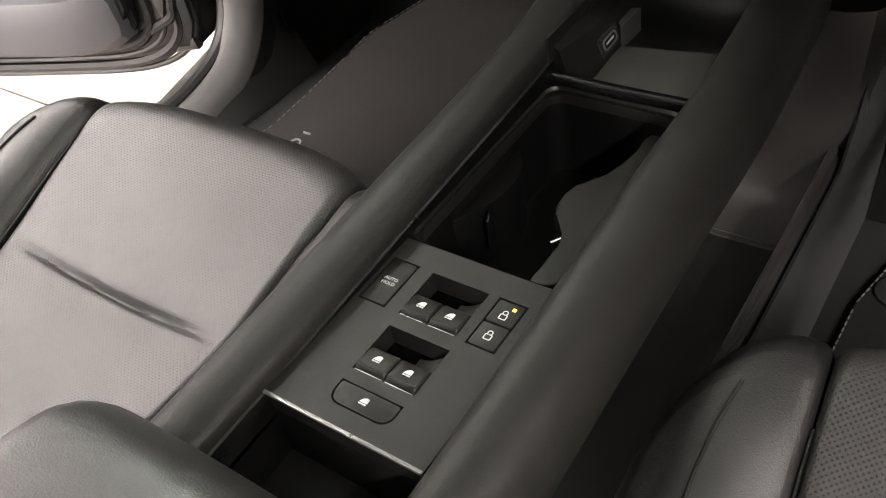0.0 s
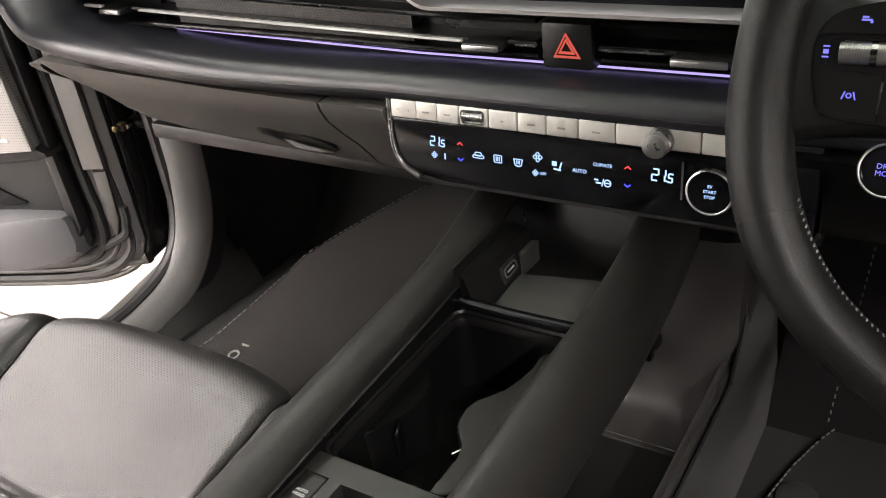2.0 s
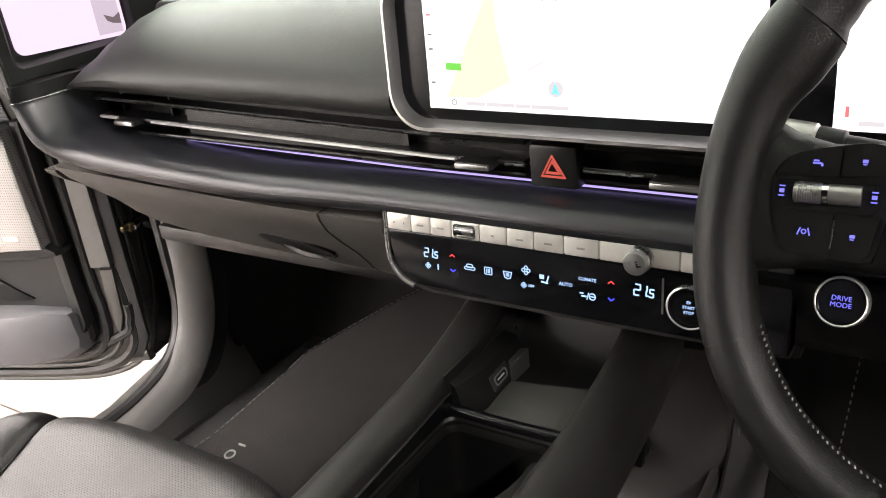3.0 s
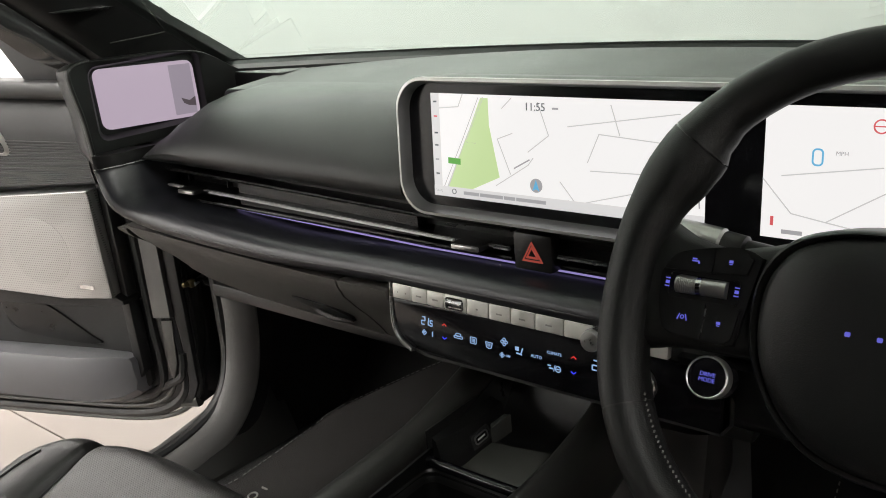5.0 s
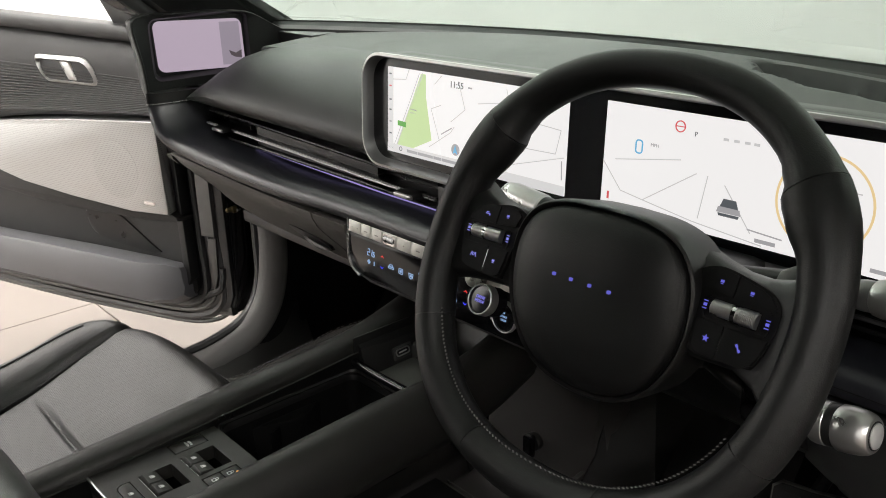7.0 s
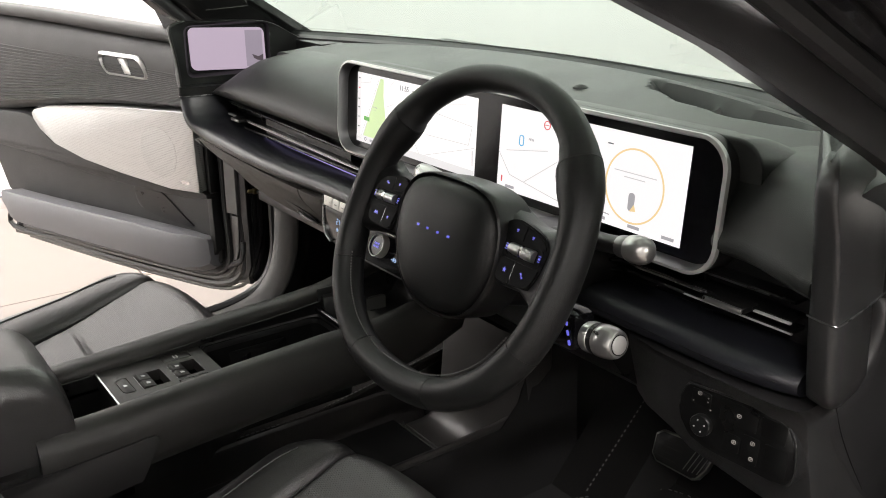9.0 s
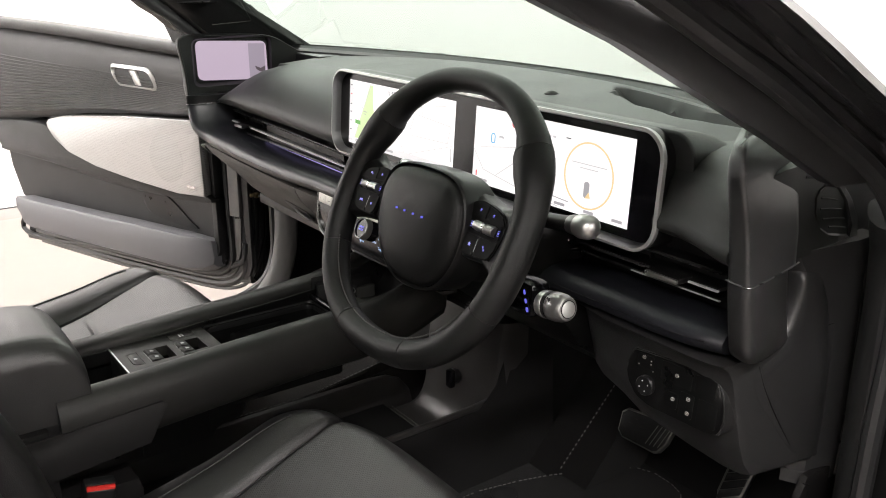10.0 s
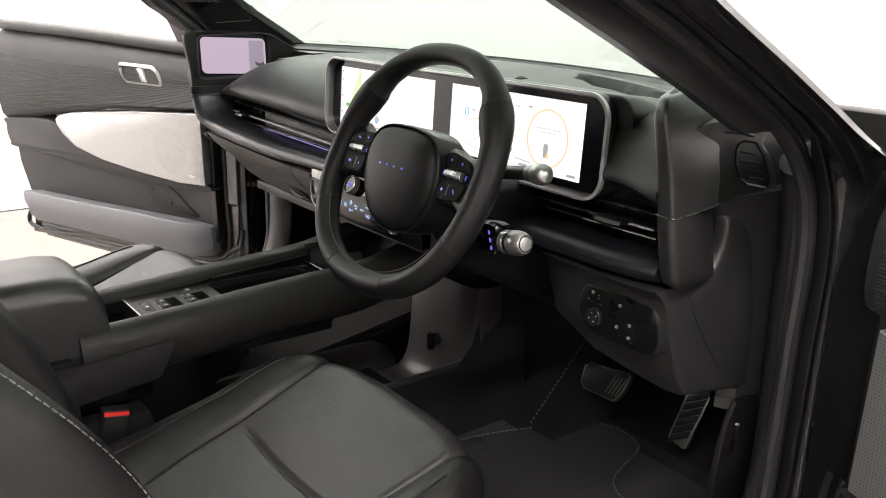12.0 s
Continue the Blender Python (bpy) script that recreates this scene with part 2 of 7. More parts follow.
def loft(rings, closed=True, caps=True):
    bm = bmesh.new()
    rows = [[bm.verts.new(p) for p in r] for r in rings]
    n = len(rows[0])
    for a, b in zip(rows, rows[1:]):
        for i in range(n if closed else n - 1):
            j = (i + 1) % n
            bm.faces.new((a[i], a[j], b[j], b[i]))
    if caps and closed:
        bm.faces.new(rows[0][::-1])
        bm.faces.new(rows[-1])
    return bm


def box(x0, x1, y0, y1, z0, z1, r=0.003, seg=2, m=None):
    bm = bmesh.new()
    bmesh.ops.create_cube(bm, size=1)
    for v in bm.verts:
        v.co = Vector(((x0 + x1) / 2 + v.co.x * (x1 - x0), (y0 + y1) / 2 + v.co.y * (y1 - y0), (z0 + z1) / 2 + v.co.z * (z1 - z0)))
    if r:
        r = min(r, 0.49 * min(abs(x1 - x0), abs(y1 - y0), abs(z1 - z0)))
        bmesh.ops.bevel(bm, geom=bm.edges[:], offset=r, segments=seg, affect="EDGES", profile=0.5)
    if m:
        bm.transform(m)
    return bm


def join(*bms):
    out = bms[0]
    for b in bms[1:]:
        me = bpy.data.meshes.new("tmp")
        b.to_mesh(me)
        b.free()
        out.from_mesh(me)
        bpy.data.meshes.remove(me)
    return out


def prism(pts, fr, d0, d1, r=0.0, seg=2):
    """A flat outline (u, v) in the frame fr, from d0 to d1 along its normal, with rounded rims."""
    bm = bmesh.new()
    lo = [bm.verts.new(fr @ Vector((u, v, d0))) for u, v in pts]
    hi = [bm.verts.new(fr @ Vector((u, v, d1))) for u, v in pts]
    bm.faces.new(lo[::-1])
    top = bm.faces.new(hi)
    n = len(pts)
    for i in range(n):
        bm.faces.new((lo[i], lo[(i + 1) % n], hi[(i + 1) % n], hi[i]))
    if r:
        bmesh.ops.bevel(bm, geom=list(top.edges), offset=r, segments=seg, affect="EDGES", profile=0.5)
    return bm


def ringplate(outer, inner, fr, d0, d1, din=None):
    """A frame between two outlines of equal count; the inner rim may lie at its own depth."""
    din = d1 if din is None else din
    rings = [[fr @ Vector((u, v, d)) for u, v in o] for o, d in ((outer, d0), (outer, d1), (inner, din), (inner, d0))]
    return loft(rings + [rings[0]], caps=False)


def fr(o, x, y):
    """A frame at o whose first axis is x and whose second lies towards y."""
    x, y = Vector(x).normalized(), Vector(y)
    z = x.cross(y).normalized()
    y = z.cross(x)
    return Matrix.Translation(o) @ Matrix((x, y, z)).transposed().to_4x4()


def rrect(w, h, r, n=6, cx=0.0, cy=0.0):
    pts = []
    for sx, sy, a0 in ((1, 1, 0), (-1, 1, 90), (-1, -1, 180), (1, -1, 270)):
        for i in range(n + 1):
            a = radians(a0 + 90 * i / n)
            pts.append((cx + sx * (w / 2 - r) + r * math.cos(a), cy + sy * (h / 2 - r) + r * math.sin(a)))
    return pts


def circle(r, n=24, cx=0.0, cy=0.0):
    return [(cx + r * math.cos(2 * math.pi * i / n), cy + r * math.sin(2 * math.pi * i / n)) for i in range(n)]


def smooth_path(pts, per=6):
    """Catmull-Rom through the points."""
    p = [Vector(q) for q in pts]
    p = [2 * p[0] - p[1]] + p + [2 * p[-1] - p[-2]]
    out = []
    for i in range(1, len(p) - 2):
        for k in range(per):
            t = k / per
            a, b, c, d = p[i - 1:i + 3]
            out.append(0.5 * (2 * b + (c - a) * t + (2 * a - 5 * b + 4 * c - d) * t * t + (3 * b - a - 3 * c + d) * t ** 3))
    return out + [p[-2]]


def sweep(path, profile, up=(0, 0, 1), per=6, caps=True, scale=None):
    """Carries an outline (u across, v up) along a smooth path."""
    pts = smooth_path(path, per) if per else [Vector(q) for q in path]
    rings = []
    for i, q in enumerate(pts):
        t = (pts[min(i + 1, len(pts) - 1)] - pts[max(i - 1, 0)]).normalized()
        s = t.cross(Vector(up)).normalized()
        u = s.cross(t)
        k = scale(i / (len(pts) - 1)) if scale else 1
        rings.append([q + s * a * k + u * b * k for a, b in profile])
    return loft(rings, caps=caps)


def tube(path, r, n=8, up=(0, 0, 1), per=6):
    return sweep(path, circle(r, n), up, per)


def pad(x0, x1, y0, y1, top, bottom, r=(0.01, 0.01, 0.01, 0.01), nu=24, nv=24, m=None):
    """A stuffed or moulded block under the height top(x, y), its four rims rounded by r (at x0, x1, y0, y1); y0 and y1 may be functions of x."""
    f0 = y0 if callable(y0) else (lambda x: y0)
    f1 = y1 if callable(y1) else (lambda x: y1)

    def ease(n, ra, rb, length):
        # finer steps within the rounded rims
        t = [i / n for i in range(n + 1)]
        a, b = min(0.45, ra / length), min(0.45, rb / length)
        t += [a * k for k in (0.02, 0.07, 0.16, 0.3, 0.5, 0.75, 1)] + [1 - b * k for k in (0.02, 0.07, 0.16, 0.3, 0.5, 0.75, 1)]
        t = sorted(set(round(q, 5) for q in t))
        return t
    us = ease(nu, r[0], r[1], x1 - x0)
    mid = (x0 + x1) / 2
    vs = ease(nv, r[2], r[3], f1(mid) - f0(mid))

    def drop(d, rr):
        if d >= rr or rr <= 0:
            return 0
        return rr - math.sqrt(max(0, rr * rr - (rr - d) ** 2))
    bm = bmesh.new()
    grid = []
    for v in vs:
        row = []
        for u in us:
            x = x0 + (x1 - x0) * u
            a, b = f0(x), f1(x)
            y = a + (b - a) * v
            z = top(x, y) - drop(x - x0, r[0]) - drop(x1 - x, r[1]) - drop(y - a, r[2]) - drop(b - y, r[3])
            row.append(bm.verts.new((x, y, max(z, bottom))))
        grid.append(row)
    for i in range(len(vs) - 1):
        for j in range(len(us) - 1):
            bm.faces.new((grid[i][j], grid[i][j + 1], grid[i + 1][j + 1], grid[i + 1][j]))
    rim = grid[0] + [g[-1] for g in grid[1:]] + grid[-1][-2::-1] + [g[0] for g in grid[-2:0:-1]]
    low = [bm.verts.new((v.co.x, v.co.y, bottom - 0.001)) for v in rim]
    for i in range(len(rim)):
        j = (i + 1) % len(rim)
        bm.faces.new((rim[j], rim[i], low[i], low[j]))
    bm.faces.new(low)
    if m:
        bm.transform(m)
    return bm


def lathe(profile, m, n=28):
    """Turns (radius, height) pairs round the third axis of m."""
    rings = [[m @ Vector((max(r, 1e-4) * math.cos(2 * math.pi * i / n), max(r, 1e-4) * math.sin(2 * math.pi * i / n), h)) for i in range(n)] for r, h in profile]
    return loft(rings)


def text_part(words, frame_, size, material, parent, name="lettering", depth=0.0002, align="CENTER", wide=1.0):
    cu = bpy.data.curves.new(name, "FONT")
    cu.body, cu.size, cu.align_x, cu.align_y, cu.extrude, cu.resolution_u = words, size, align, "CENTER", depth, 2
    tmp = bpy.data.objects.new(name, cu)
    scene.collection.objects.link(tmp)
    me = bpy.data.meshes.new_from_object(tmp.evaluated_get(bpy.context.evaluated_depsgraph_get()))
    bpy.data.objects.remove(tmp)
    bpy.data.curves.remove(cu)
    me.transform(frame_ @ Matrix.Diagonal((wide, 1, 1, 1)))
    me.materials.clear()
    me.materials.append(material)
    ob = new(name, me)
    ob.parent = parent
    ob.matrix_parent_inverse = wmat(parent).inverted()
    return ob


def bar(f, u, v, w, h, d=0.0004, turn=0.0):
    """A thin flat bar on the frame f."""
    c, s = math.cos(radians(turn)), math.sin(radians(turn))
    return prism([(u + a * c - b * s, v + a * s + b * c) for a, b in ((-w / 2, -h / 2), (w / 2, -h / 2), (w / 2, h / 2), (-w / 2, h / 2))], f, 0, d)


def lerp(a, b, t):
    return a + (b - a) * t


def table(points):
    """A smooth-enough curve through (t, value) pairs."""
    def f(t):
        if t <= points[0][0]:
            return points[0][1]
        for (a, u), (b, w) in zip(points, points[1:]):
            if t <= b:
                k = (t - a) / (b - a)
                return lerp(u, w, k * k * (3 - 2 * k))
        return points[-1][1]
    return f




def flow(points):
    """A curve through (t, value) pairs whose slope runs on evenly from pair to pair."""
    ts, vs = [p[0] for p in points], [p[1] for p in points]
    d = [(b - a) / (u - t) for t, u, a, b in zip(ts, ts[1:], vs, vs[1:])]
    m = [d[0]] + [0 if a * b <= 0 else 2 * a * b / (a + b) for a, b in zip(d, d[1:])] + [d[-1]]

    def f(t):
        t = min(max(t, ts[0]), ts[-1])
        i = max(j for j in range(len(ts) - 1) if ts[j] <= t)
        h = ts[i + 1] - ts[i]
        k = (t - ts[i]) / h
        return vs[i] * (1 + 2 * k) * (1 - k) ** 2 + h * m[i] * k * (1 - k) ** 2 + vs[i + 1] * k * k * (3 - 2 * k) + h * m[i + 1] * k * k * (k - 1)
    return f


YZ = fr((0, 0, 0), (0, 1, 0), (0, 0, 1))      # outlines in y, z; depth runs to +x


# ---- showroom ----
def showroom():
    X0, X1, Y0, Y1, H = -3.4, 6.2, -6.4, 5.2, 3.6
    for name, b in (("wall_west", (X0 - 0.2, X0, Y0, Y1, 0, H)), ("wall_east", (X1, X1 + 0.2, Y0, Y1, 0, H)),
                    ("wall_north", (X0 - 0.2, X1 + 0.2, Y1, Y1 + 0.2, 0, H)), ("wall_south", (X0 - 0.2, X1 + 0.2, Y0 - 0.2, Y0, 0, H))):
        dark = name == "wall_south"
        solid(name, box(*b, r=0), DARKWALL if dark else WALL, "plain light grey showroom wall" if dark else "plain white painted showroom wall", "wall", "structure")
    cove = [(X0 + 2.6 - 2.6 * math.cos(radians(a)), Y1 - 2.6 + 2.6 * math.sin(radians(a))) for a in range(0, 91, 5)]
    solid("wall_cove", loft([[(x, y, z) for x, y in cove + [(X0 - 0.1, Y1 + 0.1)]] for z in (0, H)]), WALL, "smooth rounded white corner of the showroom wall", "wall", "structure")
    solid("ceiling", box(X0 - 0.2, X1 + 0.2, Y0 - 0.2, Y1 + 0.2, H, H + 0.2, r=0), CEIL, "plain white showroom ceiling", "ceiling", "structure")
    floor = solid("floor", box(X0, X1, Y0, Y1, -0.2, -0.006, r=0), GROUT, "beige tiled showroom floor with thin dark joints", "floor", "structure")
    # tiles of 1.2 x 0.6 m with open joints
    tw, tl = 0.6, 1.2
    me = mesh_of("tile", box(-tl / 2 + 0.002, tl / 2 - 0.002, -tw / 2 + 0.002, tw / 2 - 0.002, -0.008, 0, r=0.0015, seg=1), TILE)
    nx, ny = int((X1 - X0) / tl), int((Y1 - Y0) / tw)
    for i in range(nx):
        for j in range(ny):
            t = new("tile", me)
            t.parent = floor
            t.location = (X0 + 0.22 + tl * (i + 0.5), Y0 + tw * (j + 0.5), 0)
    # added ceiling lamps, unseen: most wash the walls, two aim at the car
    first = thing("ceiling_light", (0, 0, H), "long white ceiling lamp, lit, unseen and added for its light", "ceiling light", "rows of ceiling lamps")
    part("bracket", box(-0.02, 0.02, -0.3, 0.3, H - 0.08, H, 0.004), CEIL, first)
    tilt = Matrix.Translation((0, 0, H - 0.12)) @ pose(0, 0, 0, 0, AIM, 0)
    part("frame", box(-0.09, 0.09, -0.75, 0.75, -0.03, 0.03, 0.006, 2, tilt), CEIL, first)
    part("diffuser", box(-0.075, 0.075, -0.735, 0.735, -0.036, -0.028, 0.002, 2, tilt), DIFFUSER, first, "glowing white diffuser")
    for k, (x, y, turn, watts) in enumerate(SPOTS):
        m = Matrix.Translation((x, y, H)) @ pose(0, 0, 0, 0, 0, turn)
        if k:
            copy_thing(first, m)
        else:
            first.matrix_basis = m
        la = bpy.data.lights.new("ceiling_lamp", "AREA")
        la.shape, la.size, la.size_y, la.energy, la.color = "RECTANGLE", 0.15, 1.5, watts, (1.0, 0.972, 0.93)
        lo = new("ceiling_lamp", la)
        lo.matrix_basis = m @ Matrix.Translation((0, 0, -0.12)) @ pose(0, 0, 0, 0, AIM, 0) @ Matrix.Translation((0, 0, -0.045))


AIM = 45.0
showroom()

# ---- car body ----
body = thing("saloon_car", (0, 0.8, 0), "black car body with both front doors wide open", "car")
SEAL = [(-1.1, 1.33), (-0.5, 1.37), (-0.1, 1.31), (0.2, 1.205), (0.436, 1.087), (0.55, 1.028), (0.66, 0.962), (0.715, 0.89), (0.732, 0.80), (0.728, 0.69), (0.727, 0.55), (0.722, 0.46), (0.69, 0.395), (0.62, 0.362), (0.5, 0.35), (0.1, 0.345), (-0.9, 0.345)]


def seal_x(z):
    # the opening leans in towards the roof
    return table([(0.3, 0.755), (0.85, 0.76), (1.1, 0.745), (1.4, 0.62)])(z)


def side(s):
    """One side of the body round its front door: s = 1 the driver's, -1 the passenger's."""
    def flip(bm):
        if s < 0:
            bm.transform(Matrix.Diagonal((-1, 1, 1, 1)))
            # the passenger's opening reaches a little further forward
            dy = table([(0.75, 0.02), (0.9, 0.0), (0.95, -0.008), (1.0, -0.018), (1.046, 0.005), (1.087, 0.036), (1.2, 0.05)])
            for v in bm.verts:
                v.co.y += dy(v.co.z) * min(1, max(0, (v.co.y - 0.2) / 0.3))
        return bm

    def mirror(bm):
        if s < 0:
            bm.transform(Matrix.Diagonal((-1, 1, 1, 1)))
        return bm
    # door seals: a fat inner bulb and a thinner outer lip
    part("door_seal", flip(sweep([(seal_x(z), y, z) for y, z in SEAL], [(a * 0.011, b * 0.011) for a, b in circle(1, 10)], (1, 0, 0))), RUBBER, body, "black rubber door seal")
    part("door_seal", flip(sweep([(seal_x(z) + 0.028, y + 0.024 * (1 if z < 0.97 else 0.8), z + (0.018 if z > 0.9 else (-0.02 if z < 0.4 else 0))) for y, z in SEAL],
                                 [(a * 0.007, b * 0.009) for a, b in circle(1, 8)], (1, 0, 0))), RUBBER, body, "thin outer rubber lip")
    # metal flange between and behind the seals
    part("door_flange", flip(sweep([(seal_x(z) + 0.014, y + 0.016 * (1 if z < 0.97 else 0.8), z + (0.012 if z > 0.9 else (-0.014 if z < 0.4 else 0))) for y, z in SEAL],
                                   rrect(0.012, 0.022, 0.003, 2), (1, 0, 0))), BLACK, body, "black door flange")
    # door check strap with its bracket on the post
    if s > 0:
        strap = part("door_check", sweep([(0.802, 0.760, 0.592), (0.825, 0.747, 0.594), (0.862, 0.733, 0.582)], rrect(0.020, 0.007, 0.002, 2)), BLACK, body, "black door check strap")
        part("bracket", join(box(0.796, 0.806, 0.752, 0.764, 0.584, 0.606, 0.003), lathe([(0.005, 0), (0.005, 0.008), (0.003, 0.010)], fr((0.802, 0.752, 0.596), (1, 0, 0), (0, 0, 1)), 8)), BEVELMETAL, strap, "check strap bracket")
    else:
        strap = part("door_check", flip(sweep([(0.815, 0.775, 0.606), (0.80, 0.74, 0.606), (0.785, 0.700, 0.604)], rrect(0.014, 0.006, 0.002, 2))), DARKSILVER, body, "steel door check strap")
        part("bracket", flip(join(box(0.782, 0.794, 0.694, 0.706, 0.598, 0.612, 0.003), lathe([(0.005, 0), (0.005, 0.008), (0.003, 0.010)], fr((0.788, 0.692, 0.606), (1, 0, 0), (0, 0, 1)), 8))), BRASS, strap, "check strap bracket")
    # wiring plug on the hinge post
    plug = part("wiring_plug", flip(tube([(0.792, 0.765, 0.575), (0.802, 0.742, 0.590), (0.815, 0.735, 0.600), (0.826, 0.745, 0.585)], 0.006, 8)), RUBBER, body, "black wiring plug with loose leads")
    for dz in (0.0, 0.010, 0.020):
        part("lead", flip(tube([(0.795, 0.762, 0.60 + dz), (0.806, 0.738, 0.605 + dz * 0.6), (0.818, 0.736, 0.594 + dz * 0.5), (0.84, 0.72, 0.575 + dz * 0.3)], 0.0022, 6)), DARKSILVER if dz == 0.01 else RUBBER, plug)
    # windscreen pillar and hinge post in one pressing: two creased steps run down its inner face
    upper_ = ((0.008, 0.012), (0.024, 0.021), (0.033, 0.011), (0.050, 0.002), (0.0535, 0.004), (0.0565, 0.024), (0.060, 0.0265), (0.090, -0.004), (0.101, -0.012), (0.100, 0.002), (0.050, 0.05), (0.008, 0.08))
    lower_ = ((0.008, 0.012), (0.024, 0.024), (0.033, 0.011), (0.042, 0.016), (0.048, 0.022), (0.051, 0.040), (0.056, 0.043), (0.080, 0.040), (0.100, 0.085), (0.060, 0.13), (0.008, 0.13))
    line_ = smooth_path([(y, z, 0) for y, z in ((-0.02, 1.285), (0.2, 1.205), (0.436, 1.087), (0.55, 1.028), (0.66, 0.962), (0.715, 0.89), (0.732, 0.80), (0.730, 0.69), (0.729, 0.55), (0.728, 0.42), (0.728, 0.34))], 6)
    rings = []
    for q in line_:
        y, z = q.x, q.y
        w = min(1, max(0, (0.985 - z) / 0.11))
        w = w * w * (3 - 2 * w)
        rings.append([(seal_x(z) + lerp(a[0], b[0], w), y + lerp(a[1], b[1], w), z) for a, b in zip(upper_, lower_)])
    part("roof_pillar", flip(loft(rings)), PAINT, body, "glossy black painted pillar and hinge post", 28)
    # inner pillar trim
    rings = []
    far_ = ((1.32, -0.12, 0.20), (1.2, 0.12, 0.46), (1.1, 0.335, 0.625), (1.05, 0.435, 0.70), (1.01, 0.52, 0.765), (0.98, 0.575, 0.80), (0.962, 0.61, 0.80))
    for z, y0, y1 in far_ if s > 0 else ((1.32, 0.06, 0.24), (1.2, 0.29, 0.46), (1.1, 0.478, 0.625), (1.05, 0.545, 0.70), (1.01, 0.592, 0.765), (0.97, 0.645, 0.83), (0.94, 0.69, 0.90)):
        x = table([(0.9, 0.715), (1.05, 0.705), (1.32, 0.58)])(z)
        rings.append([(x + 0.035, y0 - 0.01, z), (x + 0.012, y0 - 0.002, z), (x - 0.004, y0 + 0.03, z), (x - 0.02, (y0 + y1) / 2, z), (x - 0.03, y1 - 0.03, z), (x - 0.024, y1, z), (x - 0.012, y1 + 0.004, z), (x + 0.025, (y0 + y1) / 2 + 0.03, z), (x + 0.042, y0 + 0.04, z)])
    # the driver's trim takes a lighter plastic, standing in for light on it
    trim = part("pillar_trim", mirror(loft(rings)), POD if s > 0 else BLACK, body, "dark windscreen pillar trim, coloured lighter for the light on the driver's side")
    xs = lambda z: table([(0.9, 0.715), (1.05, 0.705), (1.32, 0.58)])(z) - 0.022
    part("bright_strip", mirror(loft([[(xs(1.07) + 0.006 * k - 0.004 + d, y, 1.07 + 0.006 * (1 - abs(2 * k - 1)) * w) for d, w in ((0, -0.5), (-0.003, 0), (0, 0.5), (0.02, 0))] for y, k in ((0.525, 0.2), (0.55, 0.35), (0.60, 0.5), (0.64, 0.6), (0.653, 0.8))])), DARKSILVER, trim, "slim satin metal strip")
    part("trim_seam", mirror(tube([(xs(1.022) - 0.001, 0.597, 1.022), (xs(1.025) - 0.003, 0.65, 1.025), (xs(1.03) - 0.002, 0.69, 1.028), (xs(1.036), 0.712, 1.036), (xs(1.06) - 0.002, 0.685, 1.062)], 0.001, 6)), GREYPAINT, trim)
    # front wing and sill
    wing = []
    for y, zt, xo in ((0.80, 0.925, 0.915), (1.0, 0.895, 0.93), (1.3, 0.86, 0.935), (1.7, 0.83, 0.93), (2.1, 0.74, 0.88)):
        wing.append([(xo - (0.16 if y < 0.9 else 0.30), y, zt + 0.005), (xo - 0.08, y, zt), (xo - 0.03, y, zt - 0.03), (xo, y, zt - 0.13), (xo - 0.012, y, 0.55), (xo - 0.03, y, 0.30), (xo - 0.12, y, 0.28), (xo - 0.14, y, 0.6)])
    part("front_wing", flip(loft(wing)), PAINT, body, "glossy black front wing")
    sill = []
    for y in (-1.2, 0.3, 0.60, 0.72, 0.80):
        k = max(0, (y - 0.55) / 0.25)
        sill.append([(0.735, y, 0.345 + 0.05 * k * k), (0.79, y, 0.335 + 0.05 * k * k), (0.83, y, 0.315 + 0.05 * k), (0.85, y, 0.25), (0.83, y, 0.19), (0.70, y, 0.18), (0.69, y, 0.30)])
    part("door_sill", flip(loft(sill)), GREYPAINT, body, "dark painted door sill")
    # kick panel: the rounded grey moulding that runs down the post and along the sill
    KP = smooth_path([(0, y, z) for y, z in (((0.700, 0.905), (0.715, 0.865)) if s > 0 else ()) + ((0.722, 0.80), (0.722, 0.70), (0.725, 0.62), (0.724, 0.53), (0.716, 0.465), (0.697, 0.415), (0.66, 0.377), (0.60, 0.357), (0.52, 0.349), (0.40, 0.345), (0.1, 0.344), (-0.8, 0.344))], 4)
    rings, inner = [], []
    for i, p in enumerate(KP):
        t = (KP[min(i + 1, len(KP) - 1)] - KP[max(i - 1, 0)]).normalized()
        n = Vector((0, -t.z, t.y))
        low = min(1, max(0, (0.62 - p.y) / 0.2))
        rings.append([(x, p.y + n.y * d * (1 - 0.6 * low), p.z + n.z * d * (1 - 0.6 * low)) for x, d in ((0.757, 0.012), (0.748, -0.001), (0.739, 0.001), (0.728, 0.008), (0.718, 0.020), (0.712, 0.032), (0.7105, 0.040), (0.713, 0.045), (0.757, 0.046))])
        inner.append([(x, p.y + n.y * d * (1 - 0.6 * low), p.z + n.z * d * (1 - 0.6 * low)) for x, d in ((0.757, 0.047), (0.7145, 0.046), (0.7135, 0.060), (0.716, 0.076), (0.757, 0.076))])
    # one moulding in two greys: the light on each side put into the colour
    plate = part("kick_panel", flip(loft(rings)), LITGREY if s < 0 else TRIM, body, "rounded kick panel and sill cover, pale on the passenger's lit side, dark on the driver's")
    # black strip in place of shade, where the moulding turns inward
    part("kick_carpet", flip(loft(inner)), CARPET, body, "black strip for the shade behind the kick panel")
    for k in range(3):
        part("ridge", flip(box(0.722 + k * 0.009, 0.7245 + k * 0.009, 0.30, 0.515, 0.3445, 0.3505, 0.001)), LITGREY if s < 0 else TRIM, plate)
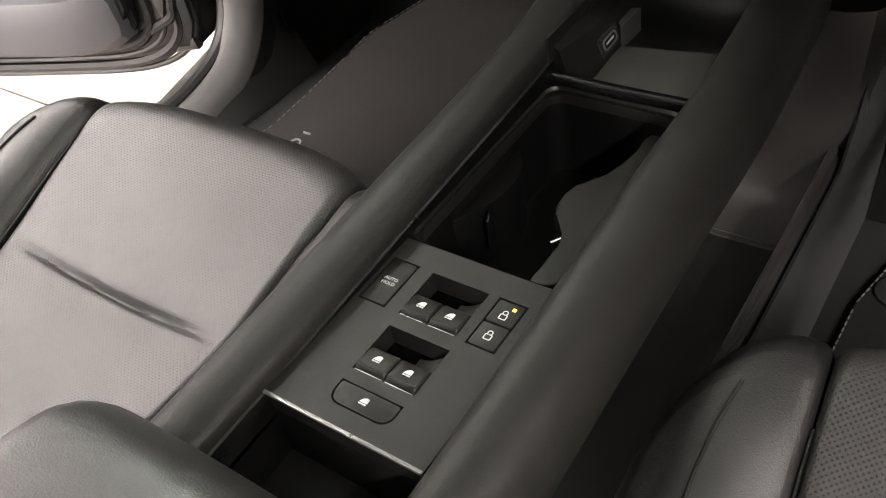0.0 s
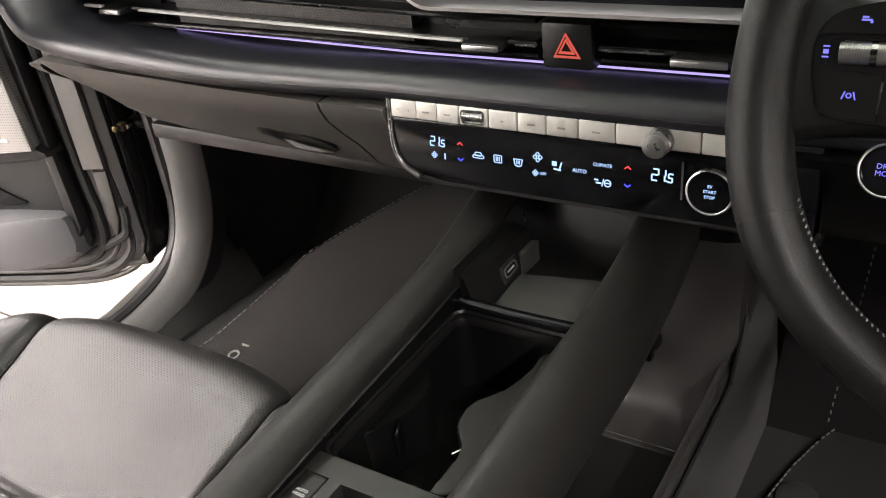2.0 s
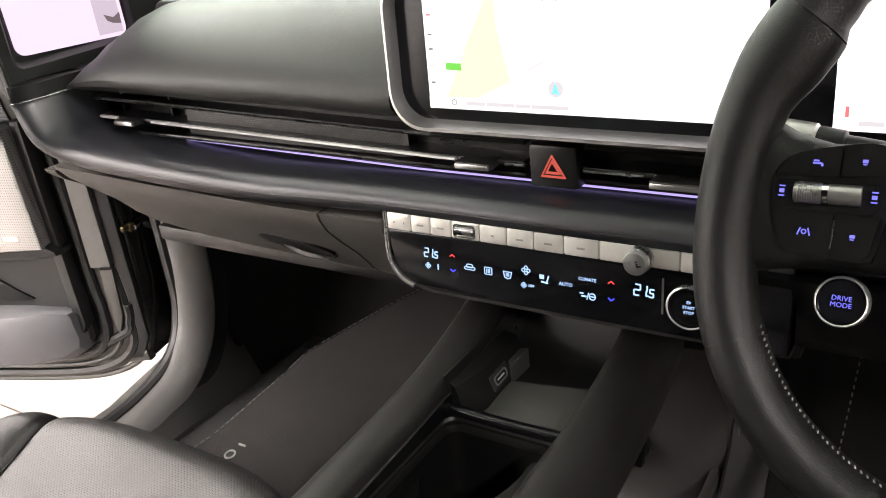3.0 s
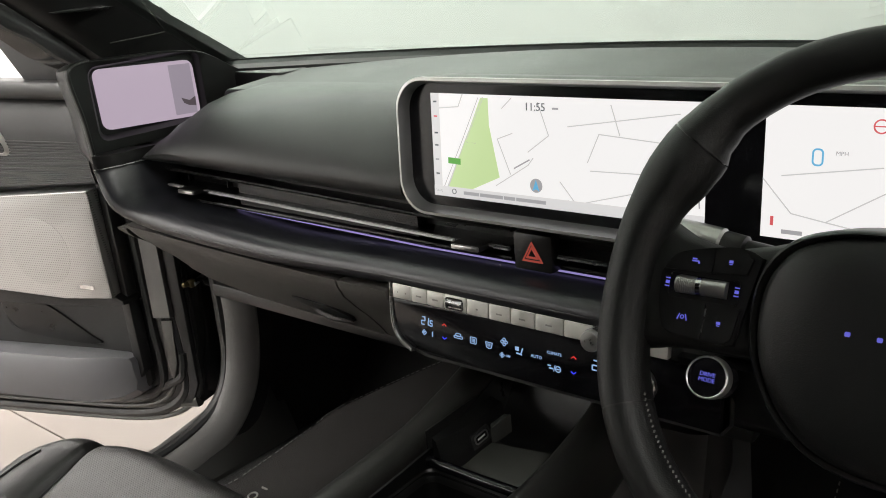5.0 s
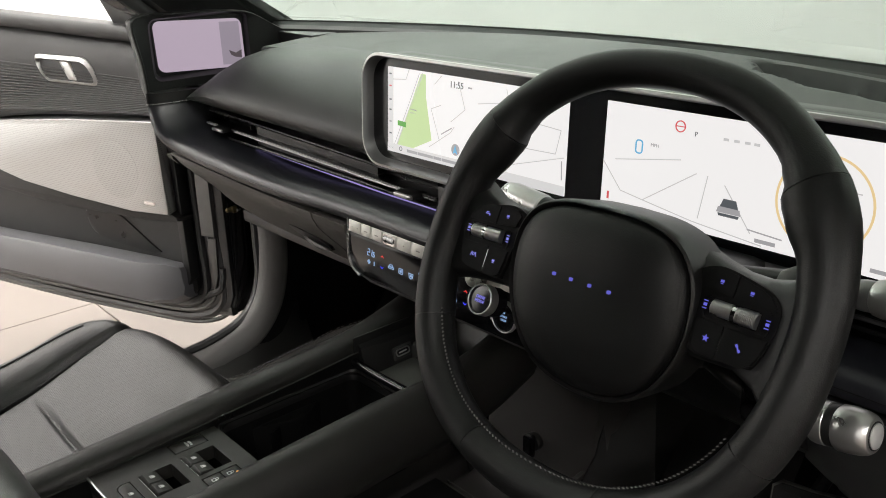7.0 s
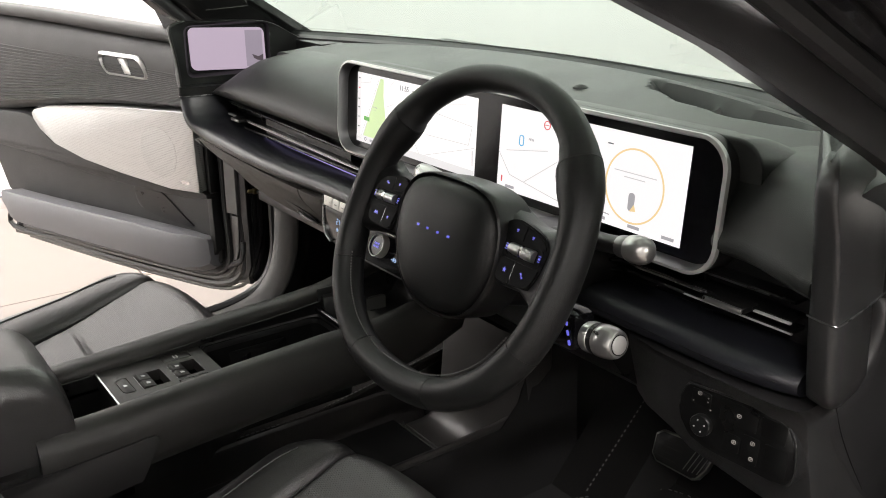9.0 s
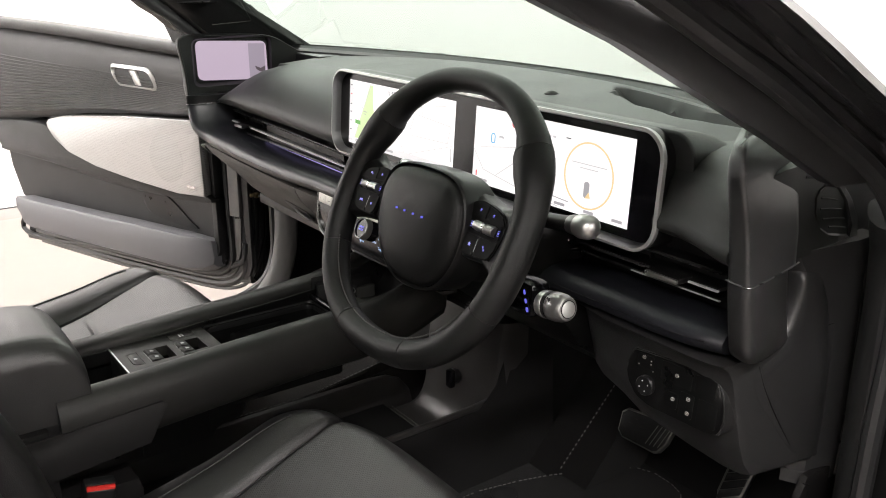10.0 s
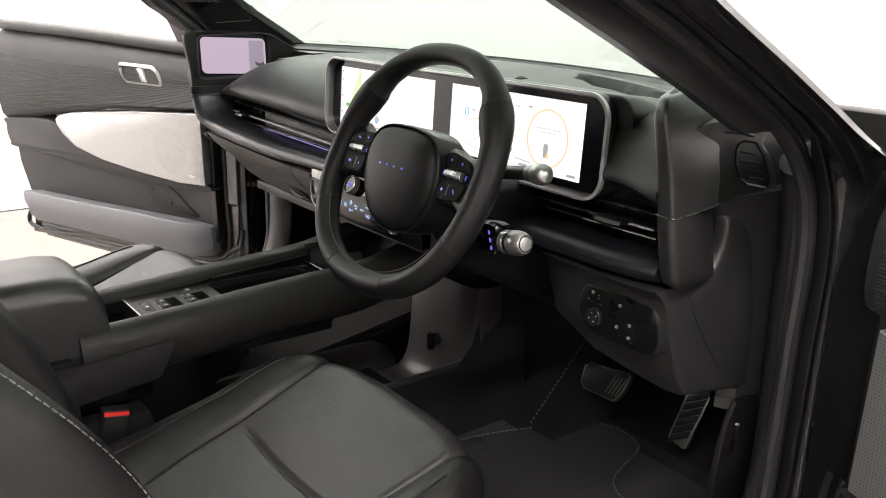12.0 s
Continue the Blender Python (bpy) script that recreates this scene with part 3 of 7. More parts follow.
    part("side_carpet", flip(box(0.716, 0.745, 0.785, 1.12, 0.27, 0.79, 0.004)), CARPET, body, "black footwell side carpet")
    # roof rail
    part("roof_rail", flip(sweep([(0.60, 0.10, 1.30), (0.585, -0.3, 1.38), (0.58, -1.2, 1.36)], rrect(0.16, 0.07, 0.03, 4))), PAINT, body)


side(1)
side(-1)
# unseen roof, added with the headliner to keep out light from above
part("roof", pad(-0.60, 0.60, -1.3, 0.12, lambda x, y: 1.435 - 0.12 * x * x - 0.10 * max(0, y + 0.2) ** 2, 1.36, (0.03,) * 4, 16, 16), PAINT, body)
part("bonnet", pad(-0.70, 0.70, 0.98, 2.2, lambda x, y: 0.86 - 0.12 * max(0, y - 1.0) ** 2 - 0.04 * x * x, 0.66, (0.02, 0.02, 0.02, 0.1), 16, 16), PAINT, body)
# unseen plain walls close the cabin's rear, added to keep light out
part("rear_cabin_wall", box(-0.72, 0.72, -1.32, -1.26, 0.28, 1.37, 0.01), BLACK, body)
for s_ in (-1, 1):
    part("rear_side_wall", loft([[(s_ * x, -1.27, z), (s_ * (x + 0.05), -1.27, z), (s_ * (x + 0.05), -0.62, z), (s_ * x, -0.62, z)] for x, z in ((0.68, 0.28), (0.68, 0.92), (0.56, 1.37))]), BLACK, body)
part("headliner", box(-0.56, 0.56, -1.25, 0.10, 1.325, 1.335, 0.002), TRIM, body)
# floor pan, toe board, bulkhead
part("floor_pan", box(-0.70, 0.70, -1.2, 1.1, 0.24, 0.292, 0.004), CARPET, body, "dark carpeted car floor")
part("toe_board", loft([[(x, 0.90, 0.285), (x, 0.96, 0.30), (x, 1.12, 0.52), (x, 1.16, 0.62), (x, 1.22, 0.62), (x, 1.22, 0.25)] for x in (-0.69, 0, 0.69)]), CARPET, body, "carpeted toe board")
part("bulkhead", box(-0.69, 0.69, 1.14, 1.20, 0.55, 0.93, 0.004), BLACK, body)


def ws_y(x):
    return 0.965 - 0.38 * x * x


screen = thing("windscreen", (0, 0.96, 0.96), "clear green-tinted windscreen with a black printed border", "windscreen")
rows = []
for k in range(13):
    t = k / 12
    rows.append([(lerp(0.70, 0.58, t) * u, lerp(ws_y(0.70 * u), 0.10 - 0.05 * u * u, t), 0.955 + 0.005 * u * u + (0.43 - 0.06 * u * u) * t + 0.05 * math.sin(math.pi * t)) for u in [i / 10 - 1 for i in range(21)]])
pane = part("pane", loft(rows, closed=False, caps=False), WINDSCREEN, screen, "green-tinted glass")
pane.visible_shadow = False
rows = [[(0.70 * u, ws_y(0.70 * u) - d, 0.9605 + z) for u in [i / 12 - 1 for i in range(25)]] for d, z in ((0.022, 0.000), (-0.004, 0.013), (0.0, 0.013), (0.004, -0.006), (0.024, -0.006), (0.022, 0.000))]
part("lower_border", loft(rows, closed=False, caps=False), BLACK, screen, "black border along the glass foot")

# wheels under the wings and the rear of the cabin
for x in (-0.80, 0.80):
    for y in (1.45, -1.12):
        wm = Matrix.Translation((x, y, 0.34)) @ pose(0, 0, 0, 0, 90 if x > 0 else -90, 0)
        wh = part("wheel", lathe([(0.24, -0.09), (0.32, -0.10), (0.34, -0.08), (0.34, 0.08), (0.32, 0.10), (0.24, 0.09)], wm, 40), RUBBER, body, "black tyre")
        part("rim", lathe([(0.0, 0.05), (0.10, 0.06), (0.20, 0.075), (0.24, 0.088), (0.24, -0.06), (0.0, -0.06)], wm, 40), DARKSILVER, wh, "grey wheel rim")

# ---- dashboard ----
dash = thing("dashboard", (0, 0.75, 0.6), "black soft-touch dashboard with a full-width vent band and ledge", "dashboard")


def dash_top(x, y):
    # gentle rise to the glass, with the sunk defroster trough before the driver
    z = 0.952 + 0.018 * min(1, max(0, (y - 0.70) / 0.22)) - 0.006 * x * x * 3
    near = table([(0.20, 0.90), (0.24, 0.855), (0.32, 0.822), (0.41, 0.803), (0.50, 0.812), (0.56, 0.84)])(x)
    far = ws_y(x) - 0.045
    if 0.20 < x < 0.565:
        k = min(1, max(0, min((y - near) / 0.012, (far - y) / 0.010, (x - 0.20) / 0.05, (0.565 - x) / 0.02)))
        z -= (0.030 if abs(x - 0.345) > 0.006 else 0.014) * k
    return z


part("corner_pad", pad(-0.652, -0.56, 0.79, lambda x: ws_y(x) - 0.022, lambda x, y: 0.946 + 0.012 * (y - 0.79) / 0.05, 0.86, (0.002, 0.002, 0.01, 0.01), 8, 8), DASH, dash)
part("top_pad", pad(-0.572, 0.655, 0.69, lambda x: ws_y(x) - 0.022, dash_top, 0.86, (0.01, 0.01, 0.004, 0.012), 110, 40), DASH, dash, "dark dash top with a sunk defroster trough")
part("light_sensor", lathe([(0.012, 0), (0.011, 0.004), (0.006, 0.007), (0.0, 0.008)], Matrix.Translation((0.157, 0.80, 0.957)), 20), DASH, dash, "small black light sensor")
# hood over the screens
part("screen_hood", pad(-0.125, 0.585, 0.604, 0.705, lambda x, y: 0.9835 - 0.030 * ((y - 0.604) / 0.101) ** 2, 0.945, (0.03, 0.03, 0.004, 0.001), 30, 10), DASH, dash)
# passenger brow
brow = [(0.76, 0.949), (0.72, 0.954), (0.68, 0.951), (0.64, 0.942), (0.605, 0.926), (0.58, 0.907), (0.566, 0.892), (0.5612, 0.882), (0.5625, 0.873), (0.570, 0.865), (0.585, 0.860), (0.62, 0.857), (0.70, 0.856), (0.76, 0.858)]
rings = []
for x, k, dz in ((-0.602, 0.0, -0.012), (-0.598, 0.28, -0.009), (-0.588, 0.52, -0.006), (-0.57, 0.72, -0.003), (-0.545, 0.88, 0), (-0.50, 0.97, 0), (-0.40, 1.0, -0.002), (-0.28, 1.0, -0.005), (-0.2, 1.0, -0.009), (-0.170, 1.0, -0.010), (-0.149, 0.97, -0.010)):
    lip = 0.002 + 0.04 * (x + 0.58) if x > -0.58 else 0
    rings.append([(x + 0.10 * max(0, y - 0.56) * (1 - k), y + lip * (0.76 - y) / 0.2 if y < 0.76 else y, (0.885 + (z - 0.885) * k) + dz * (max(0, min(1, (0.95 - z) / 0.05)) if x > -0.45 else 1)) for y, z in brow])
part("passenger_brow", loft(rings), DASH, dash, "rounded padded brow over the vents")
# driver's side brow between screens and end pod
rings = []
for x, dy in ((0.552, 0.006), (0.562, 0.001), (0.576, 0.0), (0.59, -0.001), (0.605, -0.005), (0.62, -0.011), (0.635, -0.018), (0.65, -0.025), (0.664, -0.031), (0.68, -0.036)):
    rings.append([(x, y + dy * min(1, max(0, (0.66 - y) / 0.06)), z) for y, z in ((0.74, 0.958), (0.69, 0.962), (0.66, 0.964), (0.636, 0.962), (0.617, 0.955), (0.604, 0.944), (0.596, 0.930), (0.591, 0.916), (0.587, 0.904), (0.582, 0.896), (0.578, 0.889), (0.5785, 0.882), (0.588, 0.875), (0.62, 0.867), (0.74, 0.858))])
part("side_brow", loft(rings), DASH, dash)

# vent band
part("vent_back", box(-0.645, 0.655, 0.618, 0.66, 0.790, 0.876, 0.002), DEEP, dash, "black vent recess")


def slat_z(x, row):
    a, b = ((0.851, 0.836), (0.831, 0.818), (0.812, 0.806))[row]
    return lerp(a, b, min(1, max(0, (x + 0.60) / 0.5)))


def blade(xa, xb, row, y0, y1, h, m, label=""):
    rings = []
    for i in range(13):
        x = lerp(xa, xb, i / 12)
        z = slat_z(x, row) + (0.012 if x > 0.4 else 0)
        rings.append([(x, y0, z - h / 2), (x, y0 - 0.0015, z), (x, y0, z + h / 2), (x, y1, z + h / 2), (x, y1, z - h / 2)])
    return part("vent_slat", loft(rings), m, dash, label)


for row in (0, 1, 2):
    for xa, xb in ((-0.612, -0.022), (0.034, 0.64)):
        blade(xa, xb, row, 0.592 + 0.004 * (row != 1), 0.62, 0.0040, DEEP, "black vent blade")
blade(-0.500, -0.09, 1, 0.588, 0.5915, 0.0024, LIP, "long bright metal vent lip")
blade(-0.612, -0.56, 1, 0.588, 0.5915, 0.003, LIP, "bright metal vent lip")
blade(-0.612, -0.15, 0, 0.5935, 0.596, 0.0016, DARKSILVER, "thin metal vent lip")
blade(-0.60, -0.12, 2, 0.5935, 0.596, 0.0014, DARKSILVER, "thin metal vent lip")
for xa, xb in ((-0.038, -0.020), (0.036, 0.088), (0.148, 0.34), (0.46, 0.548), (0.604, 0.642)):
    blade(xa, xb, 1, 0.588, 0.5915, 0.0018 if xa > 0.6 else 0.0026, LIP if xa > 0.6 else DARKSILVER, "short metal vent lip")
for xa, xb, r_ in ((0.46, 0.64, 0), (0.52, 0.642, 2)):
    blade(xa, xb, r_, 0.5935, 0.596, 0.0014, LIP if r_ else DARKSILVER, "thin metal vent lip")
# perforated strip between the slats
rings = []
for i in range(9):
    x = lerp(-0.455, -0.15, i / 8)
    rings.append([(x, 0.603, slat_z(x, 0) - 0.003), (x, 0.603, slat_z(x, 2) + 0.003), (x, 0.62, slat_z(x, 2) + 0.003), (x, 0.62, slat_z(x, 0) - 0.003)])
part("vent_mesh", loft(rings), VENTBLACK, dash, "perforated black mesh")
# sliding tabs of the vents
for x, z, w in ((-0.533, 0.829, 0.034), (-0.065, 0.8175, 0.036), (0.118, 0.8165, 0.044), (0.578, 0.8305, 0.046)):
    tab = part("vent_tab", box(x - w / 2, x + w / 2, 0.576, 0.60, z - 0.0034, z + 0.0034, 0.0016), BLACK, dash)
    part("cap", box(x - w / 2 + 0.001, x + w / 2 - 0.001, 0.5735, 0.578, z - 0.0026, z + 0.0026, 0.0012), SILVER, tab, "satin silver cap")
for x in (-0.575, -0.49, 0.47, 0.53):
    part("vent_divider", box(x, x + 0.003, 0.610, 0.62, 0.806, 0.86, 0.001), DEEP, dash)
# hazard switch
hz = part("hazard_switch", box(-0.014, 0.031, 0.586, 0.63, 0.800, 0.839, 0.004), BLACK, dash, "black hazard switch with a red triangle")
hf = fr((0.009, 0.5850, 0.8195), (1, 0, 0), (0, -0.05, 1))
tri_ = [(0.0, 0.0118), (-0.0118, -0.0088), (0.0118, -0.0088)]
for k, (so, si) in enumerate(((1.0, 0.82), (0.62, 0.42))):
    part("triangle", ringplate([(u * so, v * so) for u, v in tri_], [(u * si, v * si) for u, v in tri_], hf, -0.001, 0.0006), HAZARDRED, hz, "red outline triangle")

# ledge
def ledge_back(x):
    return 0.030 * max(0, (-x - 0.60) / 0.09) ** 2 + 0.026 * min(1, max(0, (x + 0.52) / 0.36)) + 0.014 * max(0, (x - 0.60) / 0.07) ** 2


def ledge_up(x):
    return 0.022 * max(0, (-x - 0.3) / 0.3) ** 1.5 + (0.004 if x > 0.3 else 0)


def ledge_foot():
    """Rings of the ledge's passenger end, from the mirror display's foot down and round to the nose."""
    out = []
    pts = smooth_path([(-0.636, 0.512, 0.8655), (-0.6345, 0.515, 0.858), (-0.630, 0.517, 0.845), (-0.623, 0.520, 0.830), (-0.612, 0.5255, 0.813), (-0.594, 0.535, 0.7985), (-0.568, 0.544, 0.789), (-0.53, 0.5495, 0.7825)], 3)
    top_ = ((0, 0.09), (0, 0.014), (0.001, 0.0), (-0.003, -0.006), (-0.008, -0.008), (-0.014, -0.004), (-0.022, 0.014), (-0.027, 0.05), (-0.027, 0.10))
    end_ = ((0, 0.07), (0.0015, 0.0005), (-0.002, -0.0185), (-0.008, -0.026), (-0.016, -0.027), (-0.024, -0.0215), (-0.0285, -0.0095), (-0.0295, 0.0205), (-0.028, 0.0685))
    for k, p in enumerate(pts):
        t = k / (len(pts) - 1)
        d = (pts[min(k + 1, len(pts) - 1)] - pts[max(k - 1, 0)]).normalized()
        n = Vector((d.z, 0, -d.x)).normalized()
        w = t * t * (3 - 2 * t)
        out.append([p + n * lerp(q[0], r[0], w) + Vector((0, lerp(q[1], r[1], w), 0)) for q, r in zip(top_, end_)])
    return out


LOOP = [(0.62, 0.768), (0.55, 0.7665), (0.531, 0.770), (0.5235, 0.776), (0.5225, 0.784), (0.528, 0.792), (0.54, 0.7965), (0.57, 0.7975), (0.618, 0.7955)]
rings = ledge_foot()
for x in [-0.49, -0.45, -0.40, -0.35, -0.30, -0.25, -0.2, -0.16, -0.08, 0.0, 0.2, 0.4, 0.5, 0.6, 0.64, 0.66, 0.672]:
    rings.append([(x, min(y + ledge_back(x), 0.63), z + ledge_up(x)) for y, z in LOOP])
ledge = part("ledge", loft(rings), LEDGETOP, dash, "smooth black full-width ledge curving up at its end", 60)
# stitched seam along the ledge
part("seam", tube([(x, 0.5222 + ledge_back(x), 0.7825 + ledge_up(x)) for x in (-0.50, -0.42, -0.3, -0.16, 0.0, 0.2, 0.35, 0.5, 0.6, 0.655)], 0.0007, 6), BLACK, ledge)
# ambient light line under the vents
part("ambient_strip", loft([[(x, 0.6005 + o, z + p) for o, p in ((0, -0.0004), (0, 0.0005), (0.003, 0.0005), (0.003, -0.0004))] for x, z in [(lerp(-0.462, 0.18, i / 10), lerp(0.8065, 0.7995, min(1, i / 5))) for i in range(11)]]), AMBIENT, dash, "thin violet-white ambient light line")

# glovebox and lower passenger fascia
GLOVE = [(0.545, 0.7655), (0.547, 0.757), (0.555, 0.742), (0.573, 0.722), (0.593, 0.702), (0.608, 0.684), (0.617, 0.672), (0.628, 0.663), (0.66, 0.655), (0.76, 0.645), (0.76, 0.7655)]


def glove_ring(x, k=1.0, up=0.0):
    return [(x, y, 0.7655 + (z - 0.7655) * k + up) for y, z in GLOVE]


gb = part("glovebox_door", loft([glove_ring(-0.652, 0.42, 0.012), glove_ring(-0.648, 0.60, 0.012), glove_ring(-0.638, 0.76, 0.011), glove_ring(-0.615, 0.88, 0.010), glove_ring(-0.58, 0.95, 0.009), glove_ring(-0.5, 1.0, 0.006), glove_ring(-0.36, 1.0, 0.002), glove_ring(-0.231, 1.0)]), GLOVEGREY, dash, "warm grey grained glovebox door")
# flat black oval stands in for the shade in the catch's recess
rec = prism([(0.052 * math.copysign(abs(math.cos(a)) ** 0.8, math.cos(a)), 0.0125 * math.sin(a) - 0.004 * math.cos(a)) for a in [2 * math.pi * i / 28 for i in range(28)]], fr((-0.318, 0.5975, 0.696), (1, 0, -0.05), (0, -0.75, 1)), -0.006, 0.0015)
part("handle_recess", rec, DEEP, gb, "black patch for the shaded recess of the glovebox catch")
part("handle", loft([[(x, 0.602 - 0.006 * math.sin(math.pi * k) + dy, z + dz) for dy, dz in ((0, 0.0035 * math.sin(math.pi * k) + 0.0003), (-0.002, 0), (0, -0.0035 * math.sin(math.pi * k) - 0.0003), (0.008, 0))] for k, x, z in [(i / 8, lerp(-0.345, -0.270, i / 8), lerp(0.694, 0.6845, i / 8) - 0.003 * math.sin(math.pi * i / 8)) for i in range(9)]]), GLOVEGREY, gb, "slim grey glovebox catch")
part("inner_fascia", loft([glove_ring(-0.2275), glove_ring(-0.19, 1.02), glove_ring(-0.160, 1.045), glove_ring(-0.1545, 1.05)]), GLOVEGREY, dash)
part("under_cover", box(-0.64, 0.20, 0.66, 1.10, 0.63, 0.652, 0.004), BLACK, dash, "black underside cover")
part("dash_end", loft([glove_ring(-0.672, 0.5, 0.006), glove_ring(-0.655, 0.62, 0.006), glove_ring(-0.6495, 0.62, 0.006)]), GLOVEGREY, dash)
part("corner_filler", box(-0.72, -0.545, 0.775, 0.90, 0.90, 0.957, 0.004), BLACK, dash)
part("dash_core", box(-0.64, 0.64, 0.655, 0.95, 0.66, 0.868, 0.006), BLACK, dash)

# climate panel
clim = thing("climate_panel", (0, 0.56, 0.70), "black glass climate touch panel with silver key row, lit", "control panel")
cfr = fr((0, 0.550, 0.735), (1, 0, 0), (0, 0.10, 1))
CO = [(-0.148, 0.0435), (-0.1475, 0.018), (-0.1465, 0.000), (-0.143, -0.012), (-0.135, -0.0215), (-0.122, -0.028), (-0.10, -0.031), (0.0, -0.031), (0.212, -0.031), (0.212, 0.0435)]
part("surround", prism([(u * 1.0 + (-0.006 if u < -0.05 else 0), v - (0.005 if v < 0 else -0.003)) for u, v in CO], cfr, -0.03, -0.002, 0.003), TRIM, clim)
glassp = part("touch_glass", prism([(u, min(v, 0.0228)) for u, v in CO], cfr, -0.02, 0.0015, 0.001), GLOSS, clim, "black glass touch surface")
edge = [(-0.1505, 0.0445), (-0.1505, 0.018), (-0.1495, -0.001), (-0.1455, -0.014), (-0.137, -0.024), (-0.123, -0.0305)]
part("edge_trim", sweep([cfr @ Vector((u, v, 0.001)) for u, v in edge], rrect(0.004, 0.006, 0.0015, 3), (0, -1, 0)), DARKSILVER, clim, "curved satin metal edge")
kx = [-0.1465, -0.120, -0.0985, -0.076, -0.0475, -0.0205, 0.0055, 0.033, 0.064, 0.130, 0.166]
for i in range(len(kx) - 1):
    a, b = kx[i] + 0.0004, kx[i + 1] - 0.0004
    key = part("key", prism(rrect(b - a, 0.0160, 0.0012, 2, (a + b) / 2, 0.0322), cfr, -0.012, 0.005, 0.0012), KEYMETAL, clim, "satin silver key")
    if i == 3:
        part("roller_bezel", ringplate(rrect(0.023, 0.0125, 0.0032, 4, (a + b) / 2, 0.0322), rrect(0.0195, 0.0092, 0.0022, 4, (a + b) / 2, 0.0322), cfr, 0.004, 0.0062), CHROME, key)
        part("roller", sweep([cfr @ Vector((a + 0.004, 0.0322, 0.0035)), cfr @ Vector((b - 0.004, 0.0322, 0.0035))], circle(0.0044, 14), per=0), DARKSILVER, key, "ribbed metal roller")
    elif i == 0:
        for du in (-0.005, 0.006):
            part("mark", bar(cfr @ Matrix.Translation((0, 0, 0.005)), (a + b) / 2 + du, 0.0315, 0.0012, 0.0018), DIMPRINT, key)
    elif i not in (8, 9):
        part("mark", bar(cfr @ Matrix.Translation((0, 0, 0.005)), (a + b) / 2, 0.0315, 0.0070 if i not in (4,) else 0.0024, 0.0016), DIMPRINT, key, "grey printed key word")
knob = part("knob", lathe([(0.0098, 0), (0.0098, 0.015), (0.0090, 0.0172), (0.005, 0.0180), (0.0, 0.0180)], cfr @ Matrix.Translation((0.1, 0.0315, 0.004)), 30), SILVER, clim, "round silver volume knob")
part("knurl", lathe([(0.0104, 0.002), (0.0104, 0.011), (0.0098, 0.0115), (0.0098, 0.002)], cfr @ Matrix.Translation((0.1, 0.0315, 0.004)), 40), DARKSILVER, knob)
tf = cfr @ Matrix.Translation((0, 0, 0.0017))


def put(words, u, v, size, m=ICON, wide=1.0, name="lettering"):
    text_part(words, tf @ Matrix.Translation((u, v, 0)), size, m, glassp, name, wide=wide)


def seg_digits(u, v, h):
    """21.5 in slanted seven-bar digits."""
    on = {"2": "abged", "1": "bc", "5": "afgcd"}
    x = u
    for ch, k in (("2", 1.0), ("1", 1.0), (".", 1.0), ("5", 0.72)):
        hh, w = h * k, h * 0.5 * k
        base = v - h / 2
        t = h * 0.13
        bm = None
        if ch == ".":
            bm = bar(tf, x - h * 0.12, base + t / 2, t, t)
        else:
            segs = {"a": (0, hh / 2, w, t), "g": (0, 0, w, t), "d": (0, -hh / 2, w, t), "b": (w / 2, hh / 4, t, hh / 2), "c": (w / 2, -hh / 4, t, hh / 2), "f": (-w / 2, hh / 4, t, hh / 2), "e": (-w / 2, -hh / 4, t, hh / 2)}
            for s_ in on[ch]:
                a, b, c, d = segs[s_]
                q = bar(tf, x + a + 0.15 * b, base + hh / 2 + b, c, d)
                bm = q if bm is None else join(bm, q)
        part("digit", bm, ICON, glassp, "white-blue lit digit")
        x += {"2": h * 0.60, "1": h * 0.50, ".": h * 0.20, "5": 0}[ch]


def chevron(u, v, up, m):
    s = 1 if up else -1
    part("arrow", join(bar(tf, u - 0.0012, v, 0.0036, 0.0009, turn=38 * s), bar(tf, u + 0.0012, v, 0.0036, 0.0009, turn=-38 * s)), m, glassp)


def ring_icon(u, v, r, w=0.0009, m=ICON, n=18):
    return ringplate(circle(r, n, u, v), circle(r - w, n, u, v), tf, 0, 0.0004)


def fan(u, v, r, k=4):
    b = None
    for i in range(k):
        a = 2 * math.pi * i / k
        q = ringplate([(u + r * 0.55 * math.cos(a) + x, v + r * 0.55 * math.sin(a) + y) for x, y in circle(r * 0.42, 10)], [(u + r * 0.55 * math.cos(a) + x, v + r * 0.55 * math.sin(a) + y) for x, y in circle(r * 0.24, 10)], tf, 0, 0.0004)
        b = q if b is None else join(b, q)
    return part("fan_symbol", b, ICON, glassp)


seg_digits(-0.1065, 0.0052, 0.0082)
fan(-0.1055, -0.0075, 0.0032)
part("digit", bar(tf, -0.0945, -0.0075, 0.0012, 0.0055), ICON, glassp)
chevron(-0.0785, 0.006, True, ICONRED)
chevron(-0.0785, -0.0085, False, ICONDEEP)
# recirculation, rear and front demist symbols
part("car_symbol", join(ringplate(rrect(0.0115, 0.0032, 0.0014, 3, -0.0605, -0.0035), rrect(0.0098, 0.0018, 0.0008, 3, -0.0605, -0.0035), tf, 0, 0.0004), ringplate(rrect(0.007, 0.0038, 0.0015, 3, -0.0605, -0.0012), rrect(0.0055, 0.0024, 0.001, 3, -0.0605, -0.0012), tf, 0, 0.0004)), ICON, glassp)
